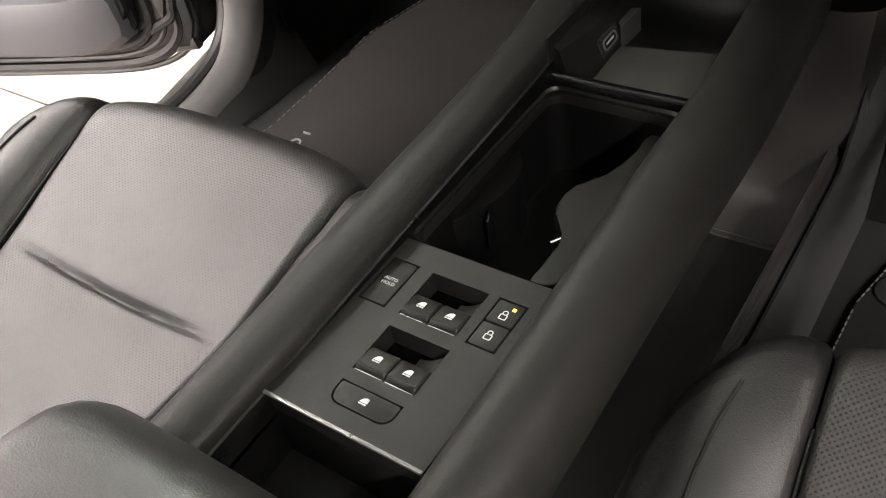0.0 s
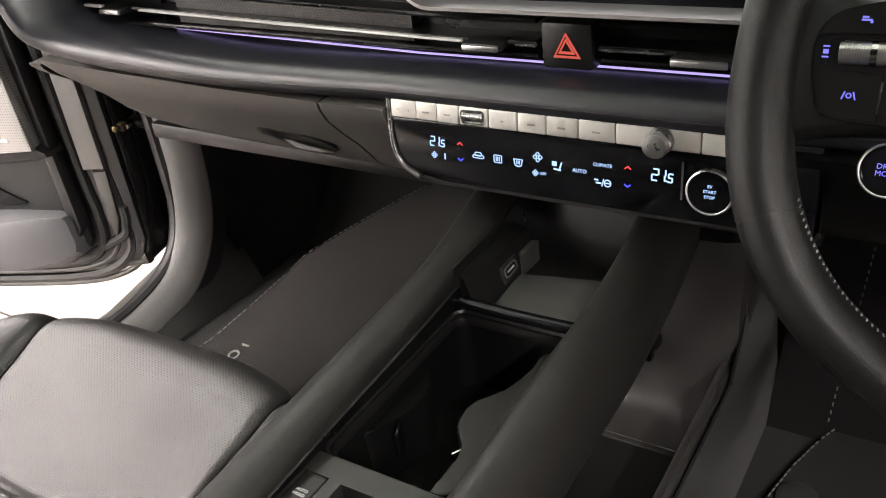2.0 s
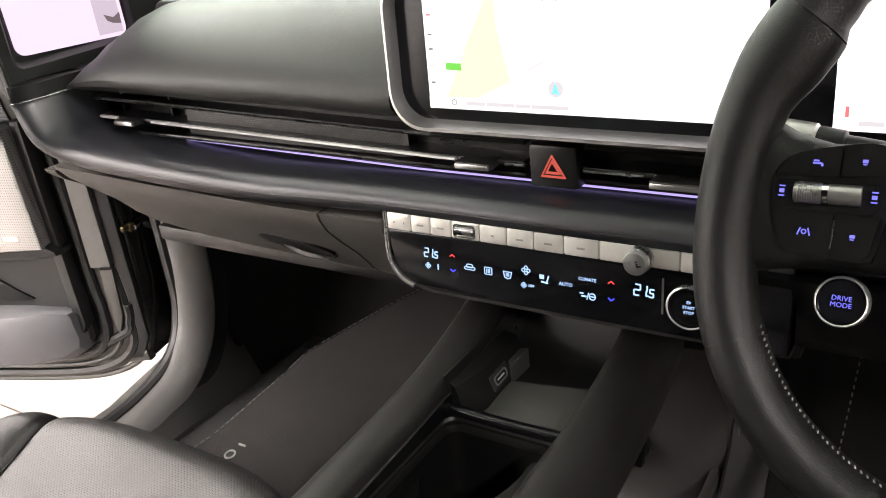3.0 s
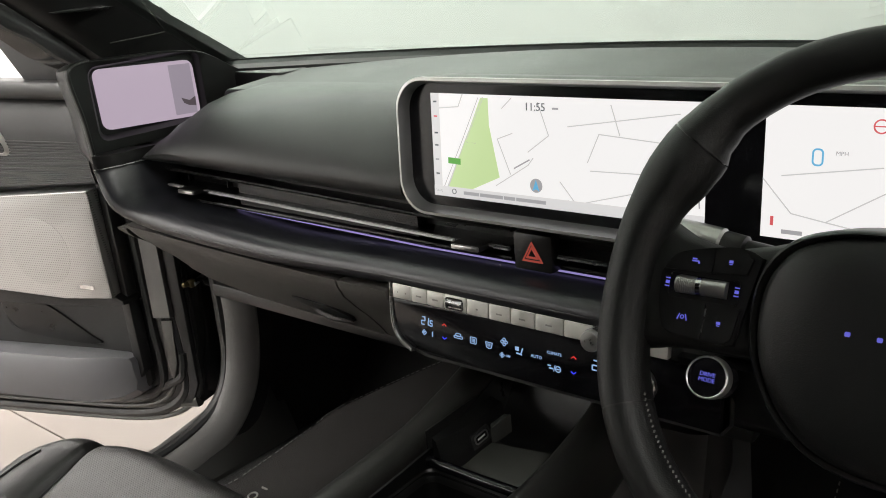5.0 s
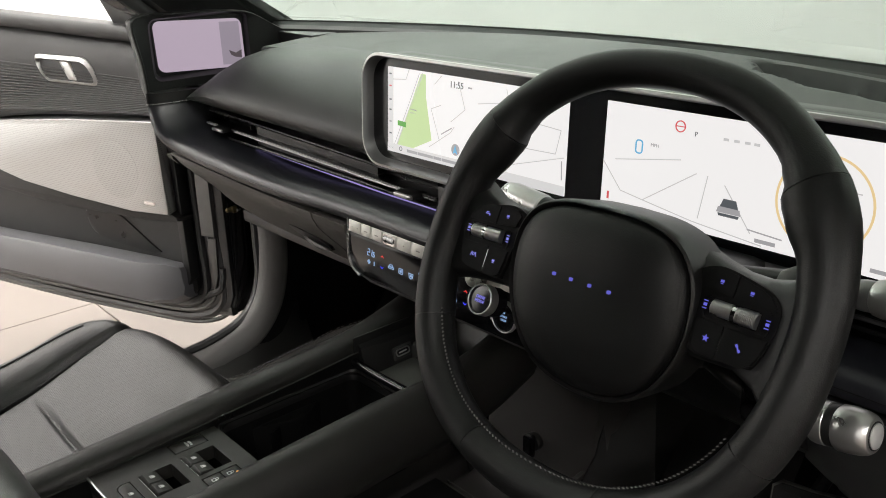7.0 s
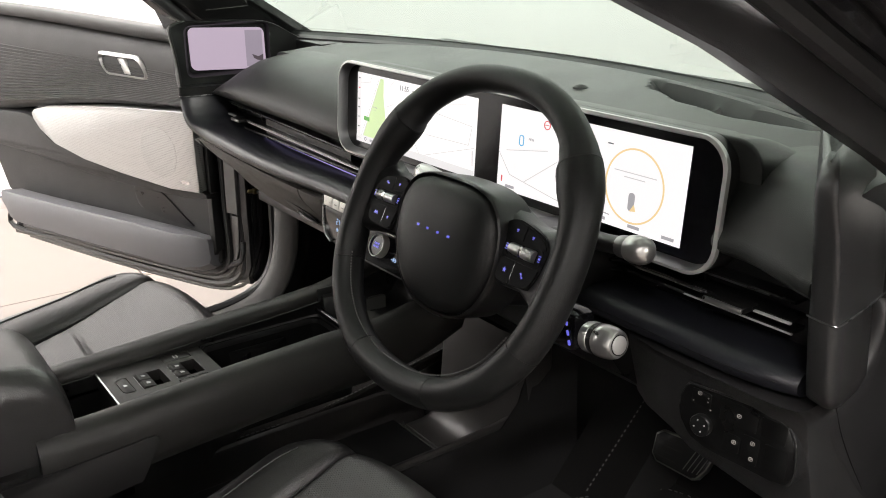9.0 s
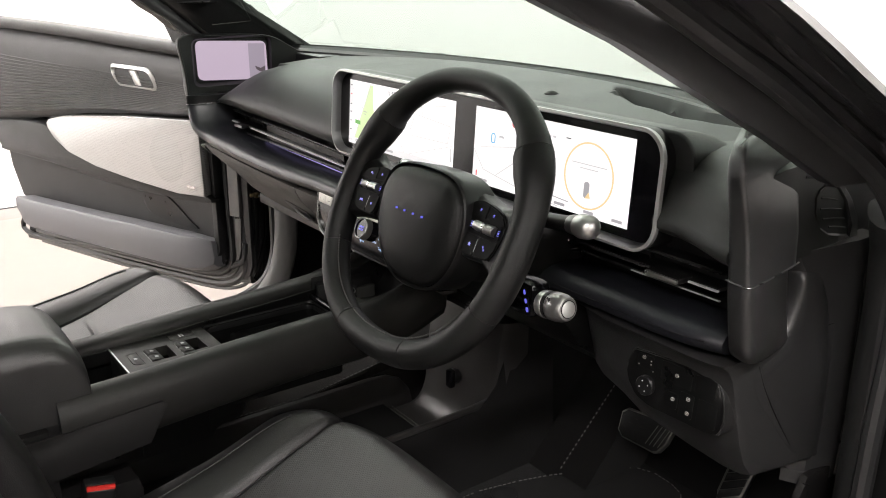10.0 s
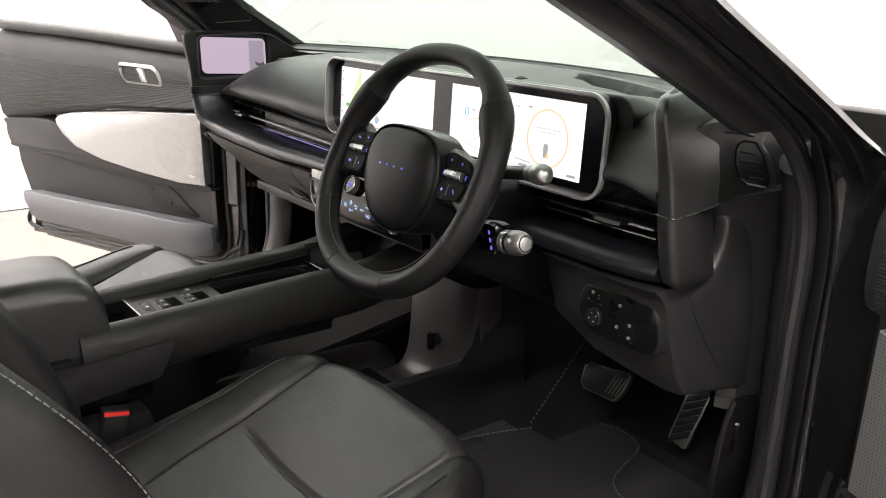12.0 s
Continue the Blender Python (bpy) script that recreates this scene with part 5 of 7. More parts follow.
for a in range(4):
    part("dot", prism(circle(0.0008, 8, -0.024 + 0.006 * math.cos(a * math.pi / 2 + 0.4), 0.001 + 0.006 * math.sin(a * math.pi / 2 + 0.4)), KT, 0.0060, 0.0066), PRINT, swp)
for u, v, w, h in ((-0.030, 0.027, 0.022, 0.016), (0.012, 0.026, 0.040, 0.022), (0.049, 0.026, 0.026, 0.020), (0.009, -0.004, 0.018, 0.018), (0.029, -0.003, 0.018, 0.028), (0.055, -0.003, 0.024, 0.028)):
    part("switch", prism(rrect(w, h, 0.002, 3, u, v), KF, 0.004, 0.0066, 0.0004), DEEP, swp, "black push switch")
for u, v in ((-0.032, 0.032), (0.013, 0.026), (0.012, -0.002), (0.031, 0.005), (0.032, -0.011)):
    part("symbol", ringplate(rrect(0.0046, 0.0042, 0.0016, 3, u, v), rrect(0.0034, 0.0030, 0.0011, 3, u, v), KT, 0.0004, 0.001), DIMPRINT, swp, "pale printed symbol")
    part("symbol_bar", bar(KT @ Matrix.Translation((0, 0, 0.0005)), u, v, 0.0018, 0.0014), DIMPRINT, swp)
for u, v in ((-0.022, 0.030), (-0.022, 0.026), (-0.038, 0.022), (-0.018, 0.019)):
    part("symbol_dot", prism(circle(0.0008, 8, u, v), KT, 0.0004, 0.0009), DIMPRINT, swp)

# end panel beside the door opening, and the demister vent
endp = dash
# bulged end cover: its rear edge is a rounded ridge that climbs forward from the lower cover's corner
EP = [(0.598, 0.746), (0.619, 0.756), (0.648, 0.766), (0.664, 0.779), (0.673, 0.795), (0.679, 0.813), (0.682, 0.831), (0.686, 0.844), (0.702, 0.846), (0.718, 0.838), (0.734, 0.815), (0.748, 0.782), (0.758, 0.742), (0.765, 0.708), (0.768, 0.667), (0.770, 0.624), (0.764, 0.586), (0.745, 0.586), (0.728, 0.594), (0.705, 0.608), (0.678, 0.636), (0.652, 0.667), (0.625, 0.696), (0.607, 0.722)]
ep = [(p.y, p.z) for p in smooth_path([(0, *p) for p in EP] + [(0, *EP[0])], 3)[:-1]]
part("cover", loft([[(x, lerp(y, 0.70, k), lerp(z, 0.715, k)) for y, z in ep] for x, k in ((0.640, 0.0), (0.662, 0.0), (0.669, 0.006), (0.6745, 0.020), (0.6785, 0.042), (0.681, 0.075), (0.6825, 0.13), (0.683, 0.4))]), POD, endp, "bulged charcoal end cover")
part("cover_seam", tube([(0.6822, 0.6175, 0.753), (0.6828, 0.633, 0.722), (0.6828, 0.66, 0.682), (0.6822, 0.70, 0.63)], 0.0007, 6), BLACK, endp)
# upright edge trim between the cover and the door seal
part("side_trim", loft([[(0.655, y0 - 0.012, z), (0.672, y0 - 0.004, z), (0.678, y0, z), (0.6885, y1 - 0.004, z), (0.690, y1, z), (0.690, y1 + 0.05, z), (0.655, y1 + 0.05, z)] for z, y0, y1 in ((0.556, 0.748, 0.792), (0.573, 0.748, 0.792), (0.574, 0.7495, 0.7912), (0.60, 0.750, 0.7905), (0.66, 0.750, 0.793), (0.74, 0.745, 0.789), (0.80, 0.728, 0.786), (0.83, 0.700, 0.779), (0.856, 0.678, 0.767), (0.866, 0.672, 0.762))]), POD, endp, "dark grey edge trim")
kp_ = [(0.740, 0.575), (0.800, 0.575), (0.86, 0.56), (0.86, 0.295), (0.70, 0.295), (0.702, 0.36), (0.706, 0.44), (0.714, 0.51), (0.728, 0.555)]
foot_side = part("footwell_side", prism(kp_, YZ, 0.680, 0.6885, 0.003), SIDEBLACK, endp, "dark grey footwell side panel")
part("release_base", prism([(0.708, 0.498), (0.742, 0.500), (0.742, 0.565), (0.730, 0.570), (0.716, 0.545)], YZ, 0.686, 0.692, 0.0025), SIDEBLACK, foot_side)
part("release_lever", box(0.693, 0.698, 0.7335, 0.7385, 0.520, 0.546, 0.0015), BLACK, foot_side, "small black release lever")
# pale cap drawn for the highlight on the lever
part("lever_tip", box(0.693, 0.698, 0.733, 0.738, 0.5445, 0.5475, 0.001), DIMPRINT, foot_side)
# the gap's shadow is drawn as a black tube
part("trim_gap", tube([(0.6915, 0.7895, 0.86), (0.6925, 0.790, 0.80), (0.6925, 0.793, 0.738), (0.6925, 0.797, 0.656), (0.6915, 0.796, 0.56)], 0.0016, 6), DEEP, endp, "black tube drawn for the shadow gap beside the trim")
# demister vent in its surround
VT = [(0.652, 0.868), (0.657, 0.905), (0.656, 0.935), (0.662, 0.950), (0.675, 0.9505), (0.712, 0.9425), (0.735, 0.934), (0.760, 0.912), (0.778, 0.888), (0.784, 0.866), (0.784, 0.850), (0.69, 0.866)]
part("vent_surround", prism(VT, YZ, 0.640, 0.679, 0.002), BLACK, endp, "black side vent surround")
part("surround_back", prism([(0.70, 0.78), (0.70, 0.93), (0.735, 0.945), (0.80, 0.938), (0.86, 0.925), (0.86, 0.78)], YZ, 0.652, 0.668, 0.002), BLACK, endp, "black closing panel behind the vent")
part("surround_ridge", tube([(0.679, 0.660, 0.950), (0.6805, 0.69, 0.9465), (0.681, 0.716, 0.9405)], 0.0022, 8), TRIM, endp)
VO = [(0.686, 0.923), (0.688, 0.908), (0.700, 0.890), (0.717, 0.881), (0.757, 0.872), (0.759, 0.884), (0.742, 0.912), (0.722, 0.930), (0.70, 0.934), (0.690, 0.930)]
part("vent_rim", ringplate([(0.722 + (y - 0.722) * 1.08, 0.903 + (z - 0.903) * 1.10) for y, z in VO], VO, YZ, 0.66, 0.6820, 0.680), BLACK, endp, "rounded rim of the demister vent")
vent = part("side_vent", prism(VO, YZ, 0.655, 0.6797), DEEP, endp, "black demister vent")
for z, ya, yb in ((0.920, 0.694, 0.726), (0.908, 0.695, 0.737), (0.896, 0.702, 0.746), (0.885, 0.716, 0.751)):
    part("blade", loft([[(0.677, y, zz - 0.0016), (0.6808, y, zz - 0.0012), (0.6815, y, zz + 0.0004), (0.677, y, zz + 0.0022)] for y, zz in ((ya, z + 0.003), (lerp(ya, yb, 0.5), z), (yb, z - 0.004))]), BLACK, vent)

# ---- steering wheel ----
wheel = thing("steering_wheel", (0.366, 0.405, 0.865), "black leather-wrapped two-spoke steering wheel with four lit dots", "steering wheel")
TILT_W = radians(26)
WF = fr((0.366, 0.405, 0.865), (1, 0, 0), (0, math.sin(TILT_W), math.cos(TILT_W)))
RC, RA, RB = 0.0165, 0.1625, 0.1600
GRIP = table([(-90, 1.02), (-50, 0.98), (-15, 1.02), (6, 1.0), (16, 1.08), (27, 1.34), (34, 1.36), (40, 1.10), (47, 0.93), (66, 0.88), (90, 0.86)])


def rim_point(a):
    c, s = math.cos(a), math.sin(a)
    e = 2 / 2.25
    return math.copysign(abs(c) ** e, c) * RA, RC + math.copysign(abs(s) ** e, s) * RB


def rim(a0, a1, n, k=1.0, du=0.0):
    rings = []
    for i in range(n + 1):
        a = radians(lerp(a0, a1, i / n))
        u, v = rim_point(a)
        u2, v2 = rim_point(a + 0.01)
        t = Vector((u2 - u, v2 - v, 0)).normalized()
        q = Vector((t.y, -t.x, 0))
        deg = math.degrees(math.asin(math.sin(a)))
        g = GRIP(deg) * k
        rings.append([WF @ (Vector((u, v, 0)) - q * (0.0165 * (g - 1) * 0.55) + q * 0.0165 * g * math.cos(b) + Vector((0, 0, 0.0185 * (0.6 + 0.4 * g) * math.sin(b)))) for b in [2 * math.pi * j / 18 for j in range(18)]])
    return loft(rings)


for a0, a1 in ((36, 144), (144.4, 205), (205.4, 250), (250.4, 289.6), (290, 334.6), (335, 395.6)):
    part("rim_wrap", rim(a0, a1, max(8, int((a1 - a0) / 3))), WHEELSKIN, wheel, "black smooth leather rim section")
part("rim_core", rim(0, 360, 90, 0.93), BLACK, wheel)
# stitching on the inner rim
for lo_, hi_ in ((150, 156), (204, 336), (383, 396)):
  st = None
  for i in range(int((hi_ - lo_) / 1.4)):
    a = radians(lo_ + i * 1.4)
    u, v = rim_point(a)
    k = 1 - 0.0172 / math.hypot(u, v - RC)
    p = (u * k, RC + (v - RC) * k)
    q = bar(WF @ Matrix.Translation((0, 0, 0.009)), p[0], p[1], 0.0016, 0.0008, 0.0012, math.degrees(a) + 55)
    st = q if st is None else join(st, q)
  part("stitching", st, STITCH, wheel, "fine grey stitching")
# airbag cover
HF = fr((0.3685, 0.400, 0.873), (1, 0, 0), (0, math.sin(radians(13)), math.cos(radians(13))))
HUB = [(0.0, 0.0625), (0.036, 0.0605), (0.062, 0.051), (0.0765, 0.030), (0.0795, 0.0), (0.074, -0.026), (0.060, -0.050), (0.040, -0.066), (0.015, -0.073)]
HUB = HUB + [(-u, v) for u, v in HUB[:0:-1]]
hub = [(p.x, p.y) for p in smooth_path([(u, v, 0) for u, v in HUB] + [(HUB[0][0], HUB[0][1], 0)], 4)[:-1]]


def hub_rings(levels):
    return [[HF @ Vector((u * k, (v + 0.005) * k - 0.005, d)) for u, v in hub] for k, d in levels]


cover = part("airbag_cover", loft(hub_rings(((0.97, -0.05), (0.975, -0.004), (0.965, 0.0005), (0.92, 0.0045), (0.8, 0.009), (0.6, 0.0125), (0.35, 0.0145), (0.12, 0.015)))), WHEELSKIN, wheel, "matt black rounded airbag cover")
part("hub_trim", loft(hub_rings(((1.03, -0.045), (1.045, -0.008), (1.035, -0.001), (1.015, 0.0008), (0.99, -0.002), (0.98, -0.008), (0.98, -0.045)))), BLACK, wheel, "thin dark hub trim")
for u in (-0.0245, -0.0085, 0.0085, 0.0255):
    part("lit_dot", prism(rrect(0.0027, 0.0024, 0.0005, 2, u, 0.010), HF, 0.010, 0.0160), ICONBLUE, cover, "small violet lit dot")
# spokes
for s in (-1, 1):
    # the spoke carries the switches; its shoulder falls from the hub's top to the rim, and it is hollow below
    rings = []
    for t in (0, 0.2, 0.4, 0.6, 0.8, 1):
        u = s * lerp(0.060, 0.153, t)
        h0 = lerp(-0.014, -0.010, t) - (0.030 * max(0, t - 0.55) ** 2 * 5 if s > 0 else 0.012 * t ** 3)
        h1 = lerp(0.066, 0.056, t) - 0.008 * math.sin(math.pi * t) + 0.012 * t ** 4
        d = lerp(0.0, 0.004, t)
        rings.append([WF @ Vector((u, v, w)) for v, w in ((h0, d - 0.016), (h0 + 0.002, d - 0.004), (h0 + 0.007, d + 0.001), (h1 - 0.016, d + 0.001), (h1 - 0.007, d - 0.003), (h1 - 0.002, d - 0.012), (h1, d - 0.030), ((h0 + h1) / 2, d - 0.040), (h0 + 0.004, d - 0.030))])
    part("spoke", loft(rings), WHEELSKIN if s < 0 else SPOKEGREY, wheel, "satin black spoke moulding", 50)
    if s > 0:
        part("shift_paddle", prism([(s * u, v) for u, v in ((0.112, 0.040), (0.150, 0.046), (0.147, 0.072), (0.138, 0.076), (0.116, 0.060))][::s], WF, -0.030, -0.026, 0.001), DARKSILVER, wheel, "slim grey shift paddle")
    # switch block
    o = [(0.079, 0.047), (0.088, 0.0505), (0.100, 0.051), (0.124, 0.046), (0.134, 0.0415), (0.1395, 0.034), (0.140, 0.022), (0.1375, 0.006), (0.133, -0.004), (0.128, -0.007), (0.092, -0.0085), (0.087, -0.004), (0.0845, 0.012), (0.0815, 0.032)]
    o = [(p.x, p.y) for p in smooth_path([(u, v, 0) for u, v in o] + [(*o[0], 0)], 3)[:-1]]
    pf = WF @ Matrix.Translation((0, 0, 0.002))
    blk = part("switch_block", prism([(s * u, v) for u, v in (o if s > 0 else o[::-1])], pf, -0.015, 0.0038, 0.001), TUBBLACK, wheel, "black switch block")
    # four keys, parted by a cross gap that holds the roller
    for key in ([(0.0865, 0.0355), (0.084, 0.045), (0.089, 0.0485), (0.100, 0.0492), (0.107, 0.0482), (0.107, 0.0335)], [(0.1082, 0.0335), (0.1082, 0.0480), (0.124, 0.0442), (0.1325, 0.0402), (0.1375, 0.0345), (0.1375, 0.0325)],
                [(0.0870, 0.0145), (0.107, 0.0140), (0.107, -0.0072), (0.093, -0.0070), (0.0893, -0.004)], [(0.1082, 0.0140), (0.1372, 0.0135), (0.1355, 0.004), (0.1315, -0.004), (0.1265, -0.0058), (0.1082, -0.0072)]):
        part("key", prism([(s * u, v) for u, v in (key if s > 0 else key[::-1])][::-1], pf, 0.002, 0.0052), TUBBLACK, blk, "black key", 12)
    part("roller_bezel", ringplate([(s * 0.1125 + s * u, 0.0238 + v) for u, v in rrect(0.046, 0.0165, 0.003, 4)], [(s * 0.1125 + s * u, 0.0238 + v) for u, v in rrect(0.043, 0.0140, 0.002, 4)], pf, 0.002, 0.0046), TUBBLACK, blk)
    part("roller_bar", sweep([pf @ Vector((s * 0.0965, 0.0245, 0.005)), pf @ Vector((s * 0.112, 0.0242, 0.0056)), pf @ Vector((s * 0.128, 0.0238, 0.005))], circle(0.0054, 14)), SILVER, blk, "silver roller switch")
    for k in range(9):
        q = 0.1165 + 0.0012 * k
        part("roller_rib", sweep([pf @ Vector((s * q, 0.0241, 0.0056)), pf @ Vector((s * (q + 0.0005), 0.0241, 0.0056))], circle(0.0057, 12), per=0), SILVER, blk)
    part("roller_band", sweep([pf @ Vector((s * 0.1115, 0.0242, 0.0056)), pf @ Vector((s * 0.1145, 0.0241, 0.0056))], circle(0.0060, 14), per=0), CHROME, blk)
    part("split", bar(pf @ Matrix.Translation((0, 0, 0.0040)), s * 0.1076, 0.004, 0.0008, 0.015, 0.0010, 0), DARKSILVER, blk)
    for u, v, k in ((0.097, 0.0415, 0), (0.119, 0.0395, 1), (0.098, 0.0035, 2), (0.121, 0.0040, 3), (0.0905, 0.0245, 4), (0.1345, 0.024, 5)):
        u *= s
        pt = pf @ Matrix.Translation((u, v, 0.0056)) @ Matrix.Diagonal((0.72, 0.72, 1, 1))
        u = v = 0
        if k in (4, 5):
            part("symbol", join(bar(pt, u, v + 0.0035, 0.0042, 0.001), bar(pt, u, v - 0.0035, 0.0042, 0.001), bar(pt, u, v, 0.0034, 0.0028)), ICONBLUE, blk)
        elif k == 2 and s > 0:
            part("star_symbol", prism([(u + (0.0036 if i % 2 == 0 else 0.0016) * math.sin(i * math.pi / 5), v + (0.0036 if i % 2 == 0 else 0.0016) * math.cos(i * math.pi / 5)) for i in range(10)][::-1], pt, 0, 0.0004), ICONBLUE, blk)
        elif k == 3 and s > 0:
            part("phone_symbol", join(bar(pt, u - 0.0016, v + 0.002, 0.0022, 0.0026, turn=40), bar(pt, u, v, 0.0012, 0.006, turn=30), bar(pt, u + 0.0018, v - 0.0022, 0.0022, 0.0026, turn=40)), ICONBLUE, blk)
        elif k == 3:
            part("lane_symbol", join(bar(pt, u - 0.0034, v, 0.0009, 0.0055, turn=-18), bar(pt, u + 0.0034, v, 0.0009, 0.0055, turn=18), ringplate(circle(0.0019, 12, u, v), circle(0.0011, 12, u, v), pt, 0, 0.0004)), ICONBLUE, blk)
        elif k == 1 and s < 0:
            part("car_symbol", join(bar(pt, u, v, 0.0065, 0.0012), bar(pt, u - 0.001, v + 0.0018, 0.0038, 0.0012), bar(pt, u + 0.003, v - 0.0012, 0.0016, 0.0016)), ICONBLUE, blk)
        else:
            part("symbol", join(bar(pt, u, v + 0.0008, 0.0034, 0.0024), bar(pt, u, v - 0.0014, 0.0026, 0.0008)), ICONBLUE, blk)
dm = part("drive_mode_button", lathe([(0.0125, -0.012), (0.0125, 0.006), (0.0118, 0.0085), (0.0112, 0.0085), (0.0108, 0.0072), (0.0, 0.0076)], WF @ Matrix.Translation((-0.0985, -0.029, 0)), 36), GLOSS, wheel, "round black drive mode button")
part("ring", lathe([(0.0132, 0.0), (0.0130, 0.0085), (0.0124, 0.0092), (0.0118, 0.0088), (0.0118, 0.0)], WF @ Matrix.Translation((-0.0985, -0.029, 0)), 36), SILVER, dm, "silver ring")
for w_, dv in (("DRIVE", 0.0028), ("MODE", -0.0028)):
    text_part(w_, WF @ Matrix.Translation((-0.0985, -0.029 + dv * 0.6, 0.0079)), 0.0036, ICONBLUE, dm)

column = thing("steering_column", (0.366, 0.53, 0.80), "black steering column shroud with stalks", "steering column")
rings = []
for y, cz, w, h in ((0.425, 0.838, 0.075, 0.065), (0.44, 0.836, 0.090, 0.075), (0.50, 0.826, 0.10, 0.085), (0.58, 0.812, 0.105, 0.09), (0.66, 0.802, 0.105, 0.09)):
    rings.append([(0.366 + u, y, cz + v) for u, v in rrect(w, h, 0.028, 5)])
part("shroud", loft(rings), BLACK, column, "black column shroud")


def stalk(path, r0, name, label):
    return part(name, tube(path, r0, 12), BLACK, column, label)


# indicator stalk, satin chrome head
st1 = stalk([(0.42, 0.505, 0.872), (0.47, 0.500, 0.882), (0.52, 0.494, 0.890)], 0.009, "right_stalk", "black stalk with a round chrome head")
e0, e1 = Vector((0.522, 0.495, 0.890)), Vector((0.572, 0.489, 0.897))
SM = fr(e0, (0, 0, 1), Vector((0, 0, 1)).cross(e1 - e0) * -1)
SM = Matrix.Translation(e0) @ (e1 - e0).to_track_quat("Z", "Y").to_matrix().to_4x4() @ Matrix.Diagonal((0.74, 0.74, 0.74, 1))
part("ring_switch", lathe([(0.010, -0.008), (0.0135, -0.006), (0.0145, 0.0), (0.0145, 0.009), (0.0135, 0.011), (0.010, 0.011)], SM, 26), DARKSILVER, st1, "ribbed dark ring")
part("head", lathe([(0.013, 0.010), (0.0165, 0.013), (0.0180, 0.020), (0.0180, 0.032), (0.0160, 0.040), (0.011, 0.0455), (0.005, 0.0475), (0.0, 0.048)], SM, 30), SILVER, st1, "rounded satin chrome head")
st2 = stalk([(0.31, 0.505, 0.872), (0.26, 0.503, 0.880), (0.22, 0.503, 0.884)], 0.009, "left_stalk", "black stalk with a silver head")
q0, q1 = Vector((0.235, 0.503, 0.883)), Vector((0.165, 0.506, 0.890))
QM = Matrix.Translation(q0) @ (q1 - q0).to_track_quat("Z", "Y").to_matrix().to_4x4() @ Matrix.Diagonal((0.78, 0.78, 0.85, 1))
part("ring_switch", lathe([(0.010, -0.014), (0.0145, -0.012), (0.0150, 0.004), (0.0145, 0.006), (0.010, 0.006)], QM, 24), BLACK, st2)
part("head", lathe([(0.012, 0.004), (0.0165, 0.008), (0.0165, 0.02), (0.0165, 0.05), (0.014, 0.062), (0.008, 0.068), (0.0, 0.069)], QM, 28), SILVER, st2, "rounded silver head")
# gear selector
gs = stalk([(0.41, 0.505, 0.800), (0.46, 0.478, 0.802), (0.505, 0.463, 0.805)], 0.012, "gear_selector", "column gear selector with a silver barrel")
g0, g1 = Vector((0.5185, 0.4612, 0.8067)), Vector((0.556, 0.4588, 0.8130))
GS = Matrix.Diagonal((0.74, 0.74, 0.46, 1))
GM = Matrix.Translation(g0) @ (g1 - g0).to_track_quat("Z", "Y").to_matrix().to_4x4() @ GS
part("barrel", lathe([(0.014, -0.006), (0.0195, -0.003), (0.0205, 0.004), (0.0205, 0.018), (0.0195, 0.020), (0.0195, 0.032), (0.0212, 0.036), (0.0215, 0.050), (0.0205, 0.066), (0.0185, 0.077), (0.016, 0.0825), (0.0135, 0.0835), (0.0, 0.0835)], GM, 32), SILVER, gs, "polished silver barrel")
part("grip_band", lathe([(0.0200, 0.0195), (0.0203, 0.021), (0.0203, 0.031), (0.0200, 0.0325)], GM, 32), BLACK, gs, "ribbed black grip band")
part("end_button", lathe([(0.0118, 0.0830), (0.0118, 0.0855), (0.0105, 0.0865), (0.0, 0.0868)], GM, 28), DISPFRAME, gs, "park button")
part("end_groove", lathe([(0.0135, 0.0832), (0.0132, 0.0846), (0.0121, 0.0846), (0.0119, 0.0832)], GM, 28), BLACK, gs)
gi = part("gear_plate", box(0.462, 0.507, 0.452, 0.482, 0.785, 0.826, 0.008), GLOSS, gs, "black gear indicator plate")
for dz in (0.012, 0.0, -0.012):
    part("lit_mark", prism([(u - 0.25 * (v - 0.8055), v) for u, v in rrect(0.0022, 0.0050, 0.0008, 2, 0.4985, 0.8055 + dz * 0.8)], fr((0, 0.4515, 0), (1, 0, 0), (0, 0, 1)), -0.001, 0.0006), ICONBLUE, gi, "small blue lit letter")

# ---- centre console ----
con = thing("centre_console", (0, 0.3, 0.29), "dark grey bridge console with cup holders and window switches", "console")
RZ = flow([(0.0, 0.632), (0.1, 0.634), (0.3, 0.645), (0.48, 0.655), (0.56, 0.672), (0.64, 0.70)])
PZ = 0.6215
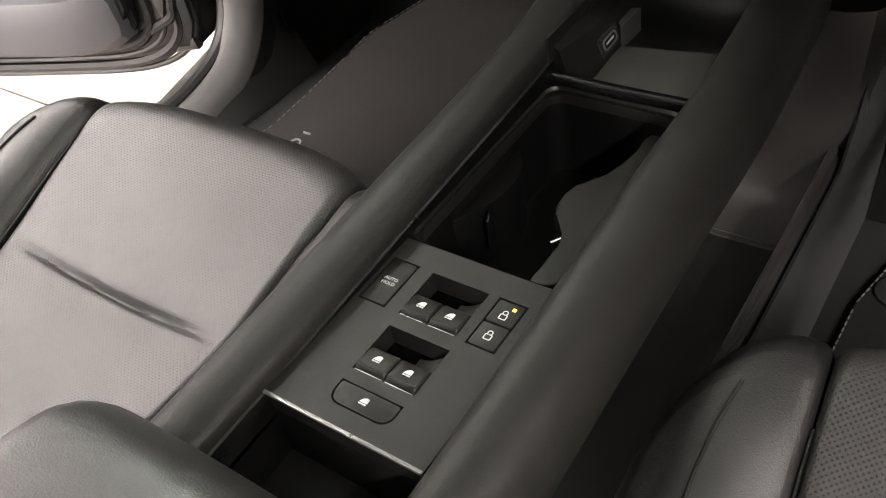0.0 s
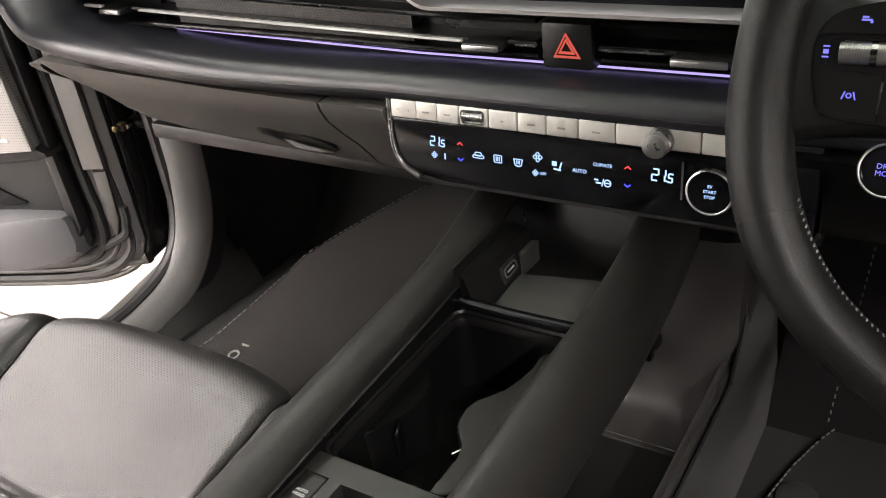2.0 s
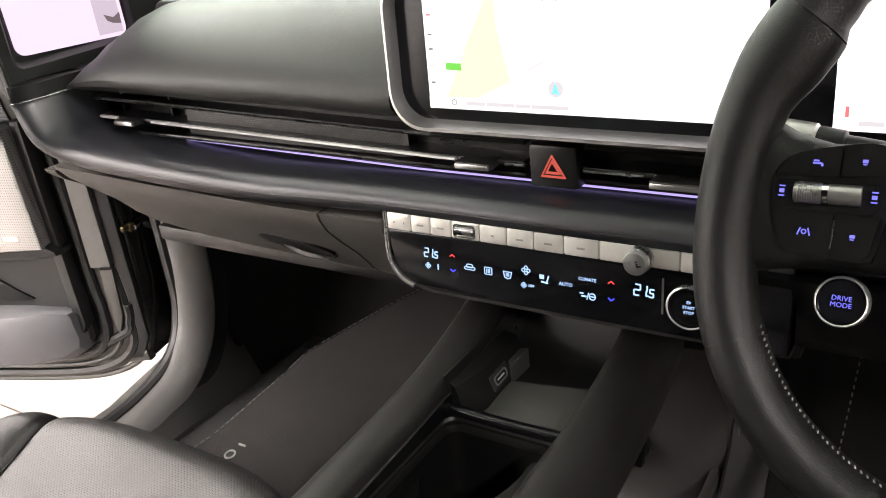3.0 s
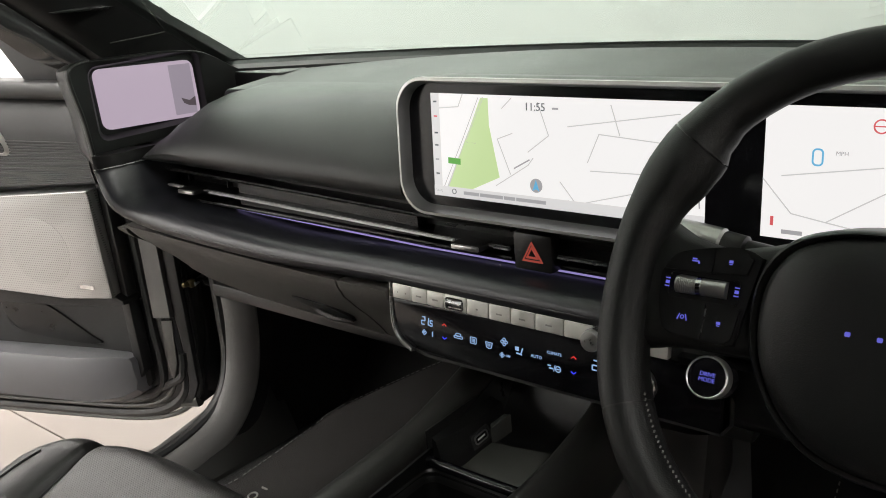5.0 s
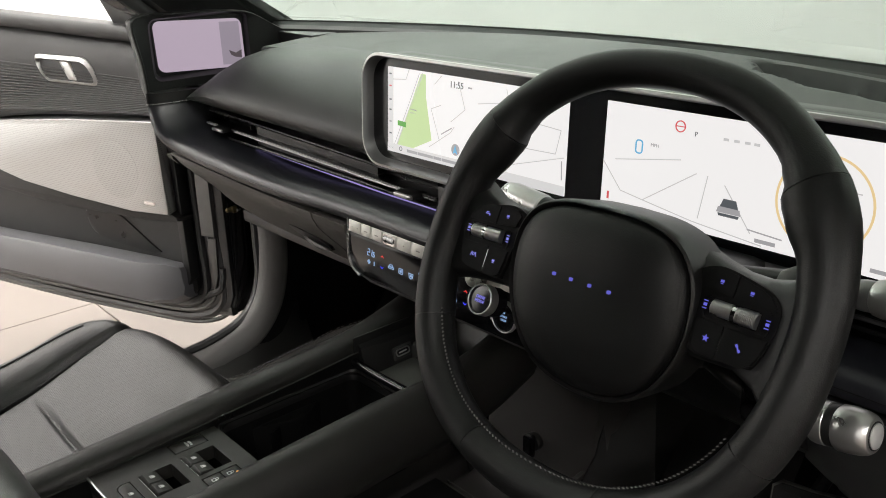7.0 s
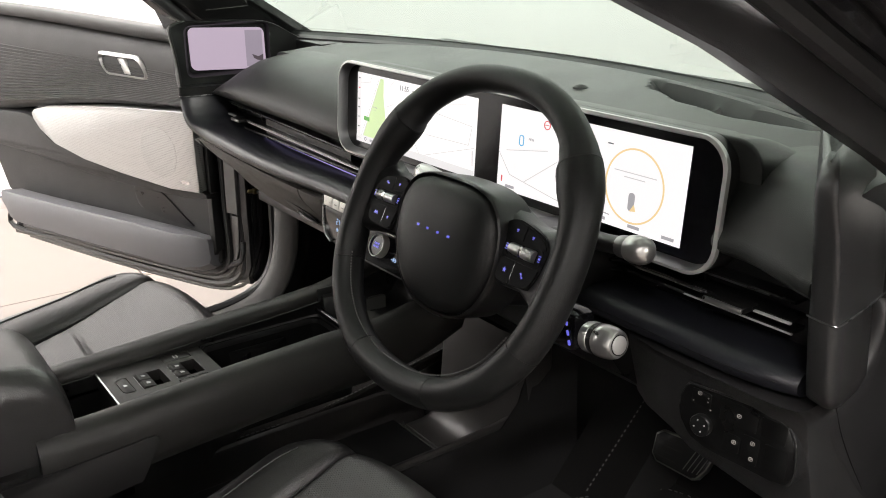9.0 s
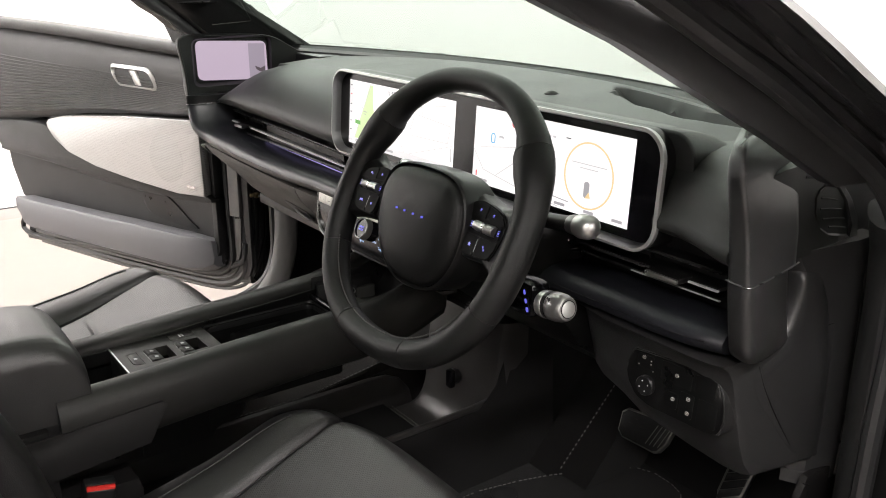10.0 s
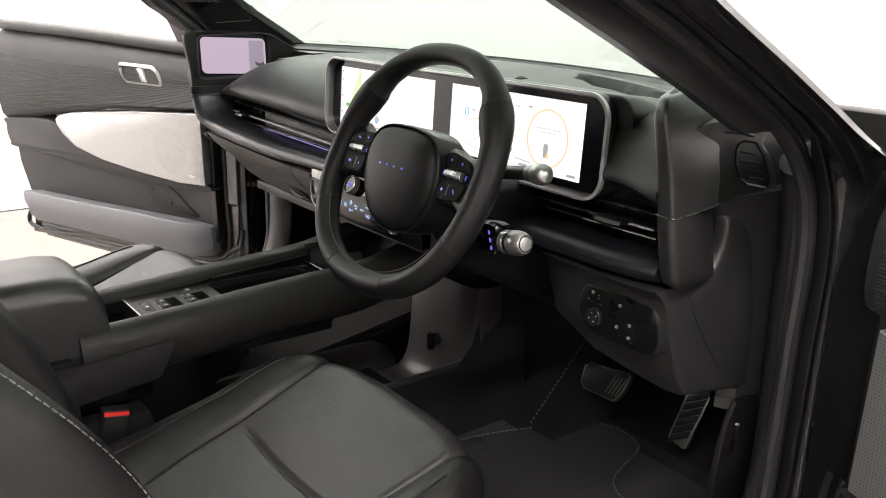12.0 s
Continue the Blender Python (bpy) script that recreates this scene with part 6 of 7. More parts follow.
for s in (-1, 1):
    rings = []
    for i in range(25):
        y = lerp(0.045, 0.64, i / 24)
        t = RZ(y) - (0.012 * max(0, min(1, (y - 0.42) / 0.16)) if s > 0 else 0)
        w = 0.001 * max(0, y - 0.5) * 60
        soft_ = 1 if s > 0 else 0.35
        rings.append([(s * x, y, z) for x, z in ((0.0555, t - 0.040), (0.0555, t - 0.008 - 0.011 * soft_), (0.0580, t - 0.0005 - 0.0105 * soft_), (0.0625, t - 0.0045 * soft_), (0.0690, t), (0.0770, t + 0.0010), (0.0880, t - 0.0015), (0.0960, t - 0.009), (0.1015, t - 0.022), (0.1035, t - 0.040), (0.1020, t - 0.062), (0.0960, t - 0.078), (0.0850, t - 0.085), (0.060, t - 0.085))])
    part("rail", loft(rings), PANEL, con, "rounded dark grey side rail", 75)
    # black strip over the inner wall stands in for the shade there
    part("rail_liner", loft([[(s * 0.0553, y, 0.60), (s * 0.0553, y, RZ(y) - (0.033 if s > 0 else 0.015)), (s * 0.0538, y, RZ(y) - (0.034 if s > 0 else 0.016)), (s * 0.0538, y, 0.60)] for y in [lerp(0.05, 0.635, i / 12) for i in range(13)]]), DEEP, con, "black strip for the shade on the rail's inner wall")
for stretch in ((0.06, 0.12, 0.18, 0.24, 0.284), (0.484, 0.52, 0.55, 0.58, 0.61, 0.638)):
    part("bridge_underside", loft([[(-0.084, y, RZ(y) - 0.086), (0.084, y, RZ(y) - 0.086 - 0.012 * max(0, min(1, (y - 0.42) / 0.16))), (0.084, y, RZ(y) - 0.074), (-0.084, y, RZ(y) - 0.074)] for y in stretch]), BLACK, con)


def hole_plate(x0, x1, y0, y1, holes, z0, z1):
    """A plate with rectangular holes, in strips."""
    xs = sorted({x0, x1, *[h[0] for h in holes], *[h[1] for h in holes]})
    ys = sorted({y0, y1, *[h[2] for h in holes], *[h[3] for h in holes]})
    bm = bmesh.new()
    vs = {}

    def v(x, y, z):
        k = (round(x, 5), round(y, 5), round(z, 5))
        if k not in vs:
            vs[k] = bm.verts.new(k)
        return vs[k]
    inside = lambda x, y: x0 < x < x1 and y0 < y < y1 and not any(a < x < b and c < y < d for a, b, c, d in holes)
    for i in range(len(xs) - 1):
        for j in range(len(ys) - 1):
            a, b, c, d = xs[i], xs[i + 1], ys[j], ys[j + 1]
            if not inside((a + b) / 2, (c + d) / 2):
                continue
            bm.faces.new((v(a, c, z1), v(b, c, z1), v(b, d, z1), v(a, d, z1)))
            bm.faces.new((v(a, d, z0), v(b, d, z0), v(b, c, z0), v(a, c, z0)))
            for p, q, mx, my in (((a, c), (b, c), (a + b) / 2, c - 1e-4), ((b, c), (b, d), b + 1e-4, (c + d) / 2), ((b, d), (a, d), (a + b) / 2, d + 1e-4), ((a, d), (a, c), a - 1e-4, (c + d) / 2)):
                if not inside(mx, my):
                    bm.faces.new((v(*p, z0), v(*q, z0), v(*q, z1), v(*p, z1)))
    return bm


H1, H2 = (-0.0205, 0.0205, 0.2325, 0.2695), (-0.0195, 0.0235, 0.187, 0.2225)
AH, LK, LB = (-0.0500, -0.0320, 0.2335, 0.2695), (0.0285, 0.0460, 0.2325, 0.2690), (-0.0185, 0.0220, 0.1640, 0.1775)
grow = lambda h, g: (h[0] - g, h[1] + g, h[2] - g, h[3] + g)
part("switch_panel", hole_plate(-0.0555, 0.0555, 0.151, 0.289, [H1, H2, grow(AH, 0.0011), grow(LK, 0.0011), grow(LB, 0.0011)], 0.606, PZ), PANEL, con, "satin dark grey switch panel")
part("panel_edge", tube([(-0.055, 0.1505, PZ - 0.001), (0.055, 0.1505, PZ - 0.001)], 0.0014, 8, per=0), SILVER, con, "thin bright metal panel edge")
part("panel_riser", box(-0.0555, 0.0555, 0.1515, 0.158, 0.55, 0.6195, 0.001), BLACK, con)
part("switch_well", box(-0.054, 0.054, 0.158, 0.288, 0.588, 0.598, 0.001), GLOSS, con, "black wells behind the switches")
TF = fr((0, 0, PZ), (1, 0, 0), (0, 1, 0))


def flat_button(h, label, r=0.0015, dz=0.0002):
    return part("button", prism(rrect(h[1] - h[0], h[3] - h[2], r, 3, (h[0] + h[1]) / 2, (h[2] + h[3]) / 2), TF, -0.012, dz, 0.0006), PANEL, con, label)


b = flat_button(AH, "parking brake hold button marked AUTO HOLD")
text_part("AUTO", TF @ Matrix.Translation((-0.0410, 0.2535, 0.0003)), 0.0036, PRINT, b)
text_part("HOLD", TF @ Matrix.Translation((-0.0410, 0.2497, 0.0003)), 0.0036, PRINT, b)
for y0, y1, op_ in ((0.2515, 0.2690, True), (0.2325, 0.2505, False)):
    b = flat_button((LK[0], LK[1], y0, y1), "door lock button")
    cy = (y0 + y1) / 2 - (0.002 if op_ else 0)
    part("lock_symbol", join(ringplate(rrect(0.0050, 0.0044, 0.0008, 2, 0.0372, cy - 0.001), rrect(0.0036, 0.0030, 0.0005, 2, 0.0372, cy - 0.001), TF, 0.0001, 0.0004), ringplate(circle(0.0018, 14, 0.0372, cy + 0.0022), circle(0.0012, 14, 0.0372, cy + 0.0022), TF, 0.0001, 0.0004)), PRINT, b)
    if op_:
        part("lit_lamp", prism(rrect(0.0024, 0.0024, 0.0004, 2, 0.0408, y1 - 0.0045), TF, 0.0001, 0.0005), AMBER, b, "amber lit lamp")
# the rear window lock is rounded on its rear side and sits in a fine black gap
def d_shape(h, g=0.0):
    arc = lambda cx, cy, a0, r: [(cx + r * math.cos(radians(a0 + 15 * i)), cy + r * math.sin(radians(a0 + 15 * i))) for i in range(7)]
    x0, x1, y0, y1 = grow(h, g)
    return arc(x0 + 0.007, y0 + 0.007, 180, 0.007) + arc(x1 - 0.007, y0 + 0.007, 270, 0.007) + arc(x1 - 0.001, y1 - 0.001, 0, 0.001) + arc(x0 + 0.001, y1 - 0.001, 90, 0.001)


for sx, cx_ in ((-1, LB[0] - 0.0011), (1, LB[1] + 0.0011)):
    cy_ = LB[2] - 0.0011
    fill = [(cx_, cy_)] + [(cx_ - sx * 0.0081 + sx * 0.0081 * math.sin(radians(15 * i)), cy_ + 0.0081 - 0.0081 * math.cos(radians(15 * i))) for i in range(7)]
    part("panel_corner", prism(fill if sx > 0 else fill[::-1], TF, -0.0155, 0.0), PANEL, con)
b = part("button", prism(d_shape(LB), TF, -0.012, 0.0002, 0.0006), PANEL, con, "rear window lock button")


def window_symbol(cx, cy, z, owner):
    w = [(-0.0026, -0.0010), (0.0026, -0.0010), (0.0026, 0.0020), (0.0008, 0.0023), (-0.0011, 0.0013)]
    f = Matrix.Translation((0, 0, z - PZ)) @ TF
    part("window_symbol", prism([(cx + u, cy + v) for u, v in w], f, 0.0001, 0.0004), PRINT, owner)
    part("window_symbol_foot", join(bar(f, cx - 0.0018, cy - 0.0019, 0.0014, 0.0008), bar(f, cx + 0.0009, cy - 0.0019, 0.0030, 0.0008)), PRINT, owner)


window_symbol(0.0015, 0.1712, PZ + 0.0003, b)
for h in (H1, H2):
    mid = (h[0] + h[1]) / 2
    for x0, x1 in ((h[0] + 0.0006, mid - 0.0005), (mid + 0.0005, h[1] - 0.0006)):
        rings = []
        for x in (x0, x0 + 0.001, x1 - 0.001, x1):
            k = 0.001 if x in (x0, x1) else 0
            rings.append([(x, y, z - k) for y, z in ((h[2] + 0.0004, 0.603), (h[2] + 0.0004, 0.6185), (h[2] + 0.0018, 0.6222), (h[2] + 0.004, 0.6238), (h[2] + 0.0165, 0.6222), (h[2] + 0.0182, 0.6208), (h[2] + 0.0186, 0.617), (h[2] + 0.0186, 0.603))])
        sw = part("window_switch", loft(rings), PANEL, con, "dark grey window switch")
        part("front_lip", box(x0 + 0.0004, x1 - 0.0004, h[2] - 0.0002, h[2] + 0.0008, 0.613, 0.6215, 0.0003), DARKSILVER, sw)
        window_symbol((x0 + x1) / 2, h[2] + 0.0105, 0.6233, sw)
    # grey upswept wedge stands in for light reflected in the well's one side
    part("well_scoop", loft([[(x, y, 0.598), (x, y, z), (x + 0.001, h[3] - 0.0005, z + 0.001), (x + 0.001, h[3] - 0.0005, 0.598)] for x, y, z in [(lerp(mid - 0.004, h[1] - 0.0006, i / 8), h[2] + 0.020, 0.600 + 0.017 * (i / 8) ** 1.5) for i in range(9)]]), PADGREY, con, "grey wedge for the light reflected in the finger well")
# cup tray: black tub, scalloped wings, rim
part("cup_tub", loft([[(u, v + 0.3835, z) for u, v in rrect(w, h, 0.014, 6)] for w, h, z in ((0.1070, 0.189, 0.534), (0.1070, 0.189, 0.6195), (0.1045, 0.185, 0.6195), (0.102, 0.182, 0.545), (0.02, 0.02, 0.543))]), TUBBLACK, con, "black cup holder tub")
part("tray_rim", ringplate(rrect(0.1072, 0.189, 0.010, 6, 0, 0.3835), rrect(0.1025, 0.183, 0.012, 6, 0, 0.3835), TF, -0.012, 0.0006, -0.006), BLACK, con)
for wing in ([(0.0533, 0.2925), (0.0533, 0.4755), (0.030, 0.4755), (0.0275, 0.468), (0.0288, 0.452), (0.0275, 0.436), (0.0225, 0.420), (0.0150, 0.409), (0.0065, 0.4025), (0.0045, 0.391), (0.0045, 0.378), (0.0085, 0.368), (0.0175, 0.3615), (0.0235, 0.354), (0.0268, 0.342), (0.0265, 0.328), (0.0235, 0.314), (0.0250, 0.2925)],
             [(-0.0533, 0.426), (-0.0533, 0.330), (-0.0476, 0.341), (-0.0405, 0.356), (-0.0352, 0.372), (-0.0345, 0.388), (-0.0362, 0.401), (-0.0450, 0.412)]):
    # the left insert takes the tub's black, standing in for shade on it
    part("cup_wing", prism(wing[::-1], TF, -0.074, -0.0215, 0.0015), PANEL if wing[0][0] > 0 else TUBBLACK, con, "scalloped cup holder insert, the left one blackened for shade")
for x, y, t_ in ((-0.035, 0.352, 24), (0.0215, 0.352, -30)):
    part("cup_spring", box(-0.0014, 0.0014, -0.008, 0.008, 0.57, 0.598, 0.001, 2, Matrix.Translation((x, y, 0)) @ pose(0, 0, 0, 0, 0, t_)), GLOSS if x < 0 else CHROME, con, "small sprung cup grip")
part("tray_bar", sweep([(-0.0555, 0.479, 0.6285), (0.0, 0.479, 0.6275), (0.0555, 0.479, 0.6285)], rrect(0.010, 0.010, 0.004, 4)), GLOSS, con, "gloss black cross bar")
# phone tray and sockets
part("phone_tray", pad(-0.0555, 0.0555, 0.484, 0.64, lambda x, y: 0.613 + 0.06 * max(0, (y - 0.585) / 0.055) ** 2, 0.58, (0.002,) * 4, 10, 12), BLACK, con, "black phone tray")
part("charging_pad", loft([[(x, y, z) for x, y in ((-0.030, 0.486), (0.0535, 0.486), (0.0535, 0.570), (-0.033, 0.553))] for z in (0.605, 0.6165)]), PADGREY, con, "grey rubber charging pad")
usb = part("usb_socket", loft([[(-0.0555, y, 0.603), (x + 0.004, y, 0.603), (x + 0.004, y, 0.612), (x - 0.006, y, 0.646), (-0.0555, y, 0.650)] for y, x in ((0.487, -0.044), (0.52, -0.036), (0.56, -0.034), (0.585, -0.034))]), BLACK, con, "black charging socket block")
UF = fr((-0.0360, 0.540, 0.6285), (0, 1, 0.05), (-0.30, 0, 1))
part("socket_plate", prism(rrect(0.030, 0.0165, 0.003, 4), UF, -0.004, 0.0012, 0.0006), TRIM, usb)
part("socket_rim", ringplate(rrect(0.0215, 0.0095, 0.0035, 5), rrect(0.0185, 0.0066, 0.0026, 5), UF, 0.0, 0.0020), SILVER, usb, "bright socket rim")
part("socket_hole", prism(rrect(0.019, 0.0070, 0.0028, 4), UF, -0.004, 0.0014), DEEP, usb)
part("tongue", bar(UF, 0, 0, 0.012, 0.0016, 0.0018), PRINT, usb)
part("tray_corner", prism([(-0.052, 0.578), (-0.030, 0.5865), (-0.031, 0.552)], fr((0, 0, 0), (1, 0, 0), (0, 1, 0)), 0.613, 0.634, 0.001), PADGREY, con)
part("side_wall", box(-0.0565, -0.0545, 0.48, 0.64, 0.60, 0.66, 0.0006), BLACK, con)
part("side_wall", box(0.0545, 0.0565, 0.48, 0.64, 0.60, 0.628, 0.0006), BLACK, con)
# rear bin and armrest
part("rear_bin", join(box(-0.0555, 0.0555, 0.04, 0.150, 0.50, 0.505, 0.001), box(-0.058, -0.0555, 0.04, 0.152, 0.50, 0.610, 0.001), box(0.0555, 0.058, 0.04, 0.152, 0.50, 0.610, 0.001)), DEEP, con, "deep black bin")
part("armrest", pad(-0.089, 0.089, -0.30, 0.089, lambda x, y: 0.7165 - 0.6 * x * x - 0.02 * max(0, (y - 0.02) / 0.07) ** 2, 0.602, (0.030, 0.030, 0.02, 0.034), 22, 26), LEATHER, con, "padded black leather armrest lid")
part("armrest_base", pad(-0.086, 0.086, -0.32, 0.050, lambda x, y: 0.626, 0.55, (0.02, 0.02, 0.02, 0.02), 10, 10), BLACK, con)
# rear lower body of the console, with its wedge-shaped side plates
part("console_body", loft([[(x, -0.32, 0.60), (x, 0.03, 0.60), (x, 0.035, 0.498), (x, 0.13, 0.496), (x, 0.135, 0.48), (x, 0.13, 0.30), (x, -0.32, 0.30)] for x in (-0.100, -0.096, 0.096, 0.100)]), SIDEBLACK, con, "black rear console body")
for s in (-1, 1):
    part("side_plate", prism([(-0.32, 0.592), (0.05, 0.594), (0.172, 0.601), (0.178, 0.594), (0.150, 0.545), (0.0, 0.530), (-0.32, 0.525)], fr((0, 0, 0), (0, s, 0), (0, 0, 1)) if s > 0 else fr((0, 0, 0), (0, 1, 0), (0, 0, 1)), 0.1005 if s > 0 else -0.106, 0.106 if s > 0 else -0.1005, 0.001), SIDEBLACK, con, "black wedge side plate")
# lower tray between the footwells
lt = thing("lower_tray", (0.0, 0.45, 0.29), "dark grey open storage tray under the console bridge", "tray")
part("tray_floor", pad(-0.105, 0.103, 0.13, 0.644, lambda x, y: 0.356, 0.295, (0.004, 0.004, 0.004, 0.001), 6, 12), BLACK, lt, "flat black tray floor")
for y in (0.6445, 0.652):
    part("floor_groove", box(-0.085, 0.10, y, y + 0.0012, 0.355, 0.3575, 0.0004), PADGREY, lt)
# front wall with a coved foot
cove_ = [(0.646, 0.3555), (0.670, 0.3565), (0.688, 0.361), (0.701, 0.370), (0.710, 0.383), (0.716, 0.40), (0.720, 0.43), (0.726, 0.50), (0.738, 0.57), (0.80, 0.57), (0.80, 0.30), (0.646, 0.30)]
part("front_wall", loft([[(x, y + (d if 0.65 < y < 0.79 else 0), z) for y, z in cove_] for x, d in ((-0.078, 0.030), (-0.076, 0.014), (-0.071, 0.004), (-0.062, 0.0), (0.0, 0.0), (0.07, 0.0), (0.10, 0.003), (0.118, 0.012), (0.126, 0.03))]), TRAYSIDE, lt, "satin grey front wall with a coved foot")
for s, zt, sh in ((-1, 0.410, 0.0), (1, 0.428, -0.006)):
    rr = []
    for y, dz in ((0.13, 0), (0.3, 0), (0.5, 0), (0.62, 0), (0.66, -0.004), (0.69, -0.018), (0.71, -0.045), (0.718, -0.08)) if s < 0 else ((0.13, 0), (0.3, 0), (0.5, 0), (0.62, 0), (0.70, 0.002), (0.735, 0.006), (0.76, 0.006), (0.79, 0.0)):
        z = zt + dz
        rr.append([(s * (x + sh), y, q) for x, q in ((0.104, 0.30), (0.108, z - 0.008), (0.110, z - 0.002), (0.113, z), (0.118, z), (0.122, z - 0.003), (0.130, min(0.37, z - 0.006)), (0.136, 0.30))])
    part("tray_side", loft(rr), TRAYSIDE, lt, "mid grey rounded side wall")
# black carpet on the tunnel's driver side
part("tunnel_carpet", loft([[(0.1200, y, z + dz), (0.1225, y, z), (0.1330, y, 0.37), (0.1400, y, 0.293), (0.1300, y, 0.293)] for y, z, dz in ((0.13, 0.422, 0.001), (0.62, 0.422, 0.001), (0.70, 0.424, 0.001), (0.735, 0.46, 0.001), (0.76, 0.54, 0.001), (0.80, 0.572, 0.001), (0.86, 0.572, 0.001))]), CARPET, lt, "black carpet over the outer side")
sock = part("power_socket", lathe([(0.013, 0), (0.014, 0.004), (0.0125, 0.010), (0.010, 0.011), (0.0, 0.011)], fr((0.028, 0.7205, 0.447), (1, 0, 0), (0, 0, 1)), 20), BLACK, lt, "round black power socket")
part("flap", box(0.021, 0.036, 0.699, 0.711, 0.428, 0.462, 0.003), GLOSS, sock)


# ---- seats ----
from mathutils.bvhtree import BVHTree


def seat(cx, label, name):
    t = thing(name, (cx, 0.15, 0.29), label, "car seat", "front seats")
    zc = flow([(-0.06, 0.450), (0.02, 0.456), (0.21, 0.487), (0.33, 0.526), (0.405, 0.549), (0.45, 0.545)])
    half = flow([(-0.06, 0.10), (0.06, 0.112), (0.15, 0.140), (0.26, 0.158), (0.40, 0.170)])
    ztop = lambda x, y: zc(y) + 0.30 * (x - cx) ** 2
    yf = lambda x: 0.440 - 0.035 * (abs(x - cx) / 0.17) ** 3
    crease = lambda x, y: 0.0070 * math.exp(-((y - 0.224 - 0.05 * (x - cx) ** 2) / 0.0042) ** 2) * max(0, 1 - (abs(x - cx) / 0.15) ** 4)
    dip = lambda x, y: 0.004 * math.exp(-((y - 0.224) / 0.03) ** 2) * max(0, 1 - (abs(x - cx) / 0.17) ** 2)
    bm = pad(cx - 0.171, cx + 0.171, -0.06, yf, lambda x, y: ztop(x, y) - crease(x, y) - dip(x, y), 0.37, (0.012, 0.012, 0.006, 0.055), 26, 260)
    for v in bm.verts:
        v.co.x = cx + (v.co.x - cx) * half(v.co.y) / 0.170
    part("cushion", bm, PERF, t, "perforated dark leather centre with a pinched crease")
    part("front_roll", pad(cx - 0.165, cx + 0.165, 0.34, 0.425, lambda x, y: 0.46, 0.33, (0.02, 0.02, 0.002, 0.02), 8, 8), LEATHER, t)
    for s in (-1, 1):
        a, b = (cx + 0.172, cx + 0.262) if s > 0 else (cx - 0.262, cx - 0.172)
        yb = lambda x: 0.405 - 0.10 * max(0, (abs(x - cx) - 0.172) / 0.09) ** 2.2
        # the driver's inner bolster is worn flatter
        rise = flow([(-0.1, 0.020), (0.1, 0.026), (0.3, 0.026), (0.40, 0.012)]) if cx > 0 > s else flow([(-0.1, 0.050), (0.1, 0.046), (0.3, 0.030), (0.40, 0.012)])
        zb = lambda x, y: zc(y) + rise(y) * (1 - ((abs(x - cx) - 0.222) / 0.055) ** 2 * 0.8)
        bm = pad(a, b, -0.10, yb, zb, 0.40, ((0.012, 0.040, 0.02, 0.05) if s > 0 else (0.040, 0.012, 0.02, 0.05)), 16, 28)
        for v in bm.verts:
            k = (0.262 - abs(v.co.x - cx)) / 0.090
            v.co.x -= s * k * (0.170 - half(v.co.y))
        skin = BVHTree.FromBMesh(bm)
        bo = part("bolster", bm, LEATHER, t, "smooth black leather side bolster")
        for off in (0.0015, 0.052):
            pts = []
            for y in [lerp(-0.05, 0.33, i / 19) for i in range(20)]:
                x = half(y) + off * (1 + 0.5 * (0.170 - half(y)) / 0.07) - (0.02 * max(0, (y - 0.25) / 0.125) ** 2 if off > 0.01 else 0)
                place = skin.ray_cast(Vector((cx + s * (x + 0.002), y, 1.0)), Vector((0, 0, -1)))[0]
                if place:
                    pts.append((cx + s * x, y, place.z + (0.0012 if off > 0.01 else 0.0)))
            part("piping", tube(pts, 0.0012, 6), BLACK, bo)
    # backrest
    lean = radians(27)
    m = Matrix.Translation((cx, -0.04, 0.47)) @ Matrix(((-1, 0, 0), (0, -math.sin(lean), math.cos(lean)), (0, math.cos(lean), math.sin(lean)))).to_4x4()
    back = lambda x, y: 0.035 + 0.5 * x * x + 0.01 * math.cos(y * 6)
    part("backrest", pad(-0.165, 0.165, 0.02, 0.60, back, -0.07, (0.01, 0.01, 0.03, 0.05), 16, 20, m), LEATHER, t, "black leather backrest")
    for s in (-1, 1):
        a, b = (0.167, 0.262) if s > 0 else (-0.262, -0.167)
        zs = lambda x, y: 0.075 + 0.028 * math.sin(min(1, max(0, y) / 0.36) * math.pi) - 5.0 * (abs(x) - 0.215) ** 2
        br = part("back_bolster", pad(a, b, 0.0, 0.52, zs, -0.07, ((0.012, 0.04, 0.03, 0.06) if s > 0 else (0.04, 0.012, 0.03, 0.06)), 12, 20, m), LEATHER, t, "smooth black leather back bolster")
        st = None
        for i in range(52):
            ya, yb_ = 0.03 + i * 0.0085, 0.0355 + i * 0.0085
            a_, b_ = [m @ Vector((s * 0.236, y, zs(s * 0.236, y) + 0.0004)) for y in (ya, yb_)]
            q = tube([a_, b_], 0.0009, 5, per=1)
            st = q if st is None else join(st, q)
        part("stitching", st, STITCH, br, "grey stitched seam")
    part("seat_base", box(cx - 0.235, cx + 0.235, -0.12, 0.36, 0.33, 0.455, 0.02, 3), BLACK, t, "black plastic seat base")
    for s in (-1, 1):
        part("seat_rail", box(cx + s * 0.20 - 0.02, cx + s * 0.20 + 0.02, -0.2, 0.40, 0.292, 0.335, 0.004), BLACK, t)
    return t


seat(-0.366, "black leather passenger seat with a perforated cushion", "front_seat")
seat(0.366, "black leather driver's seat with stitched bolsters", "front_seat")
bk = thing("seat_belt_buckle", (0.117, 0.08, 0.42), "black belt buckle with a red release button", "buckle")
bm_ = Matrix.Translation((0.1165, 0.078, 0.520)) @ pose(0, 0, 0, -10, 6, -6)
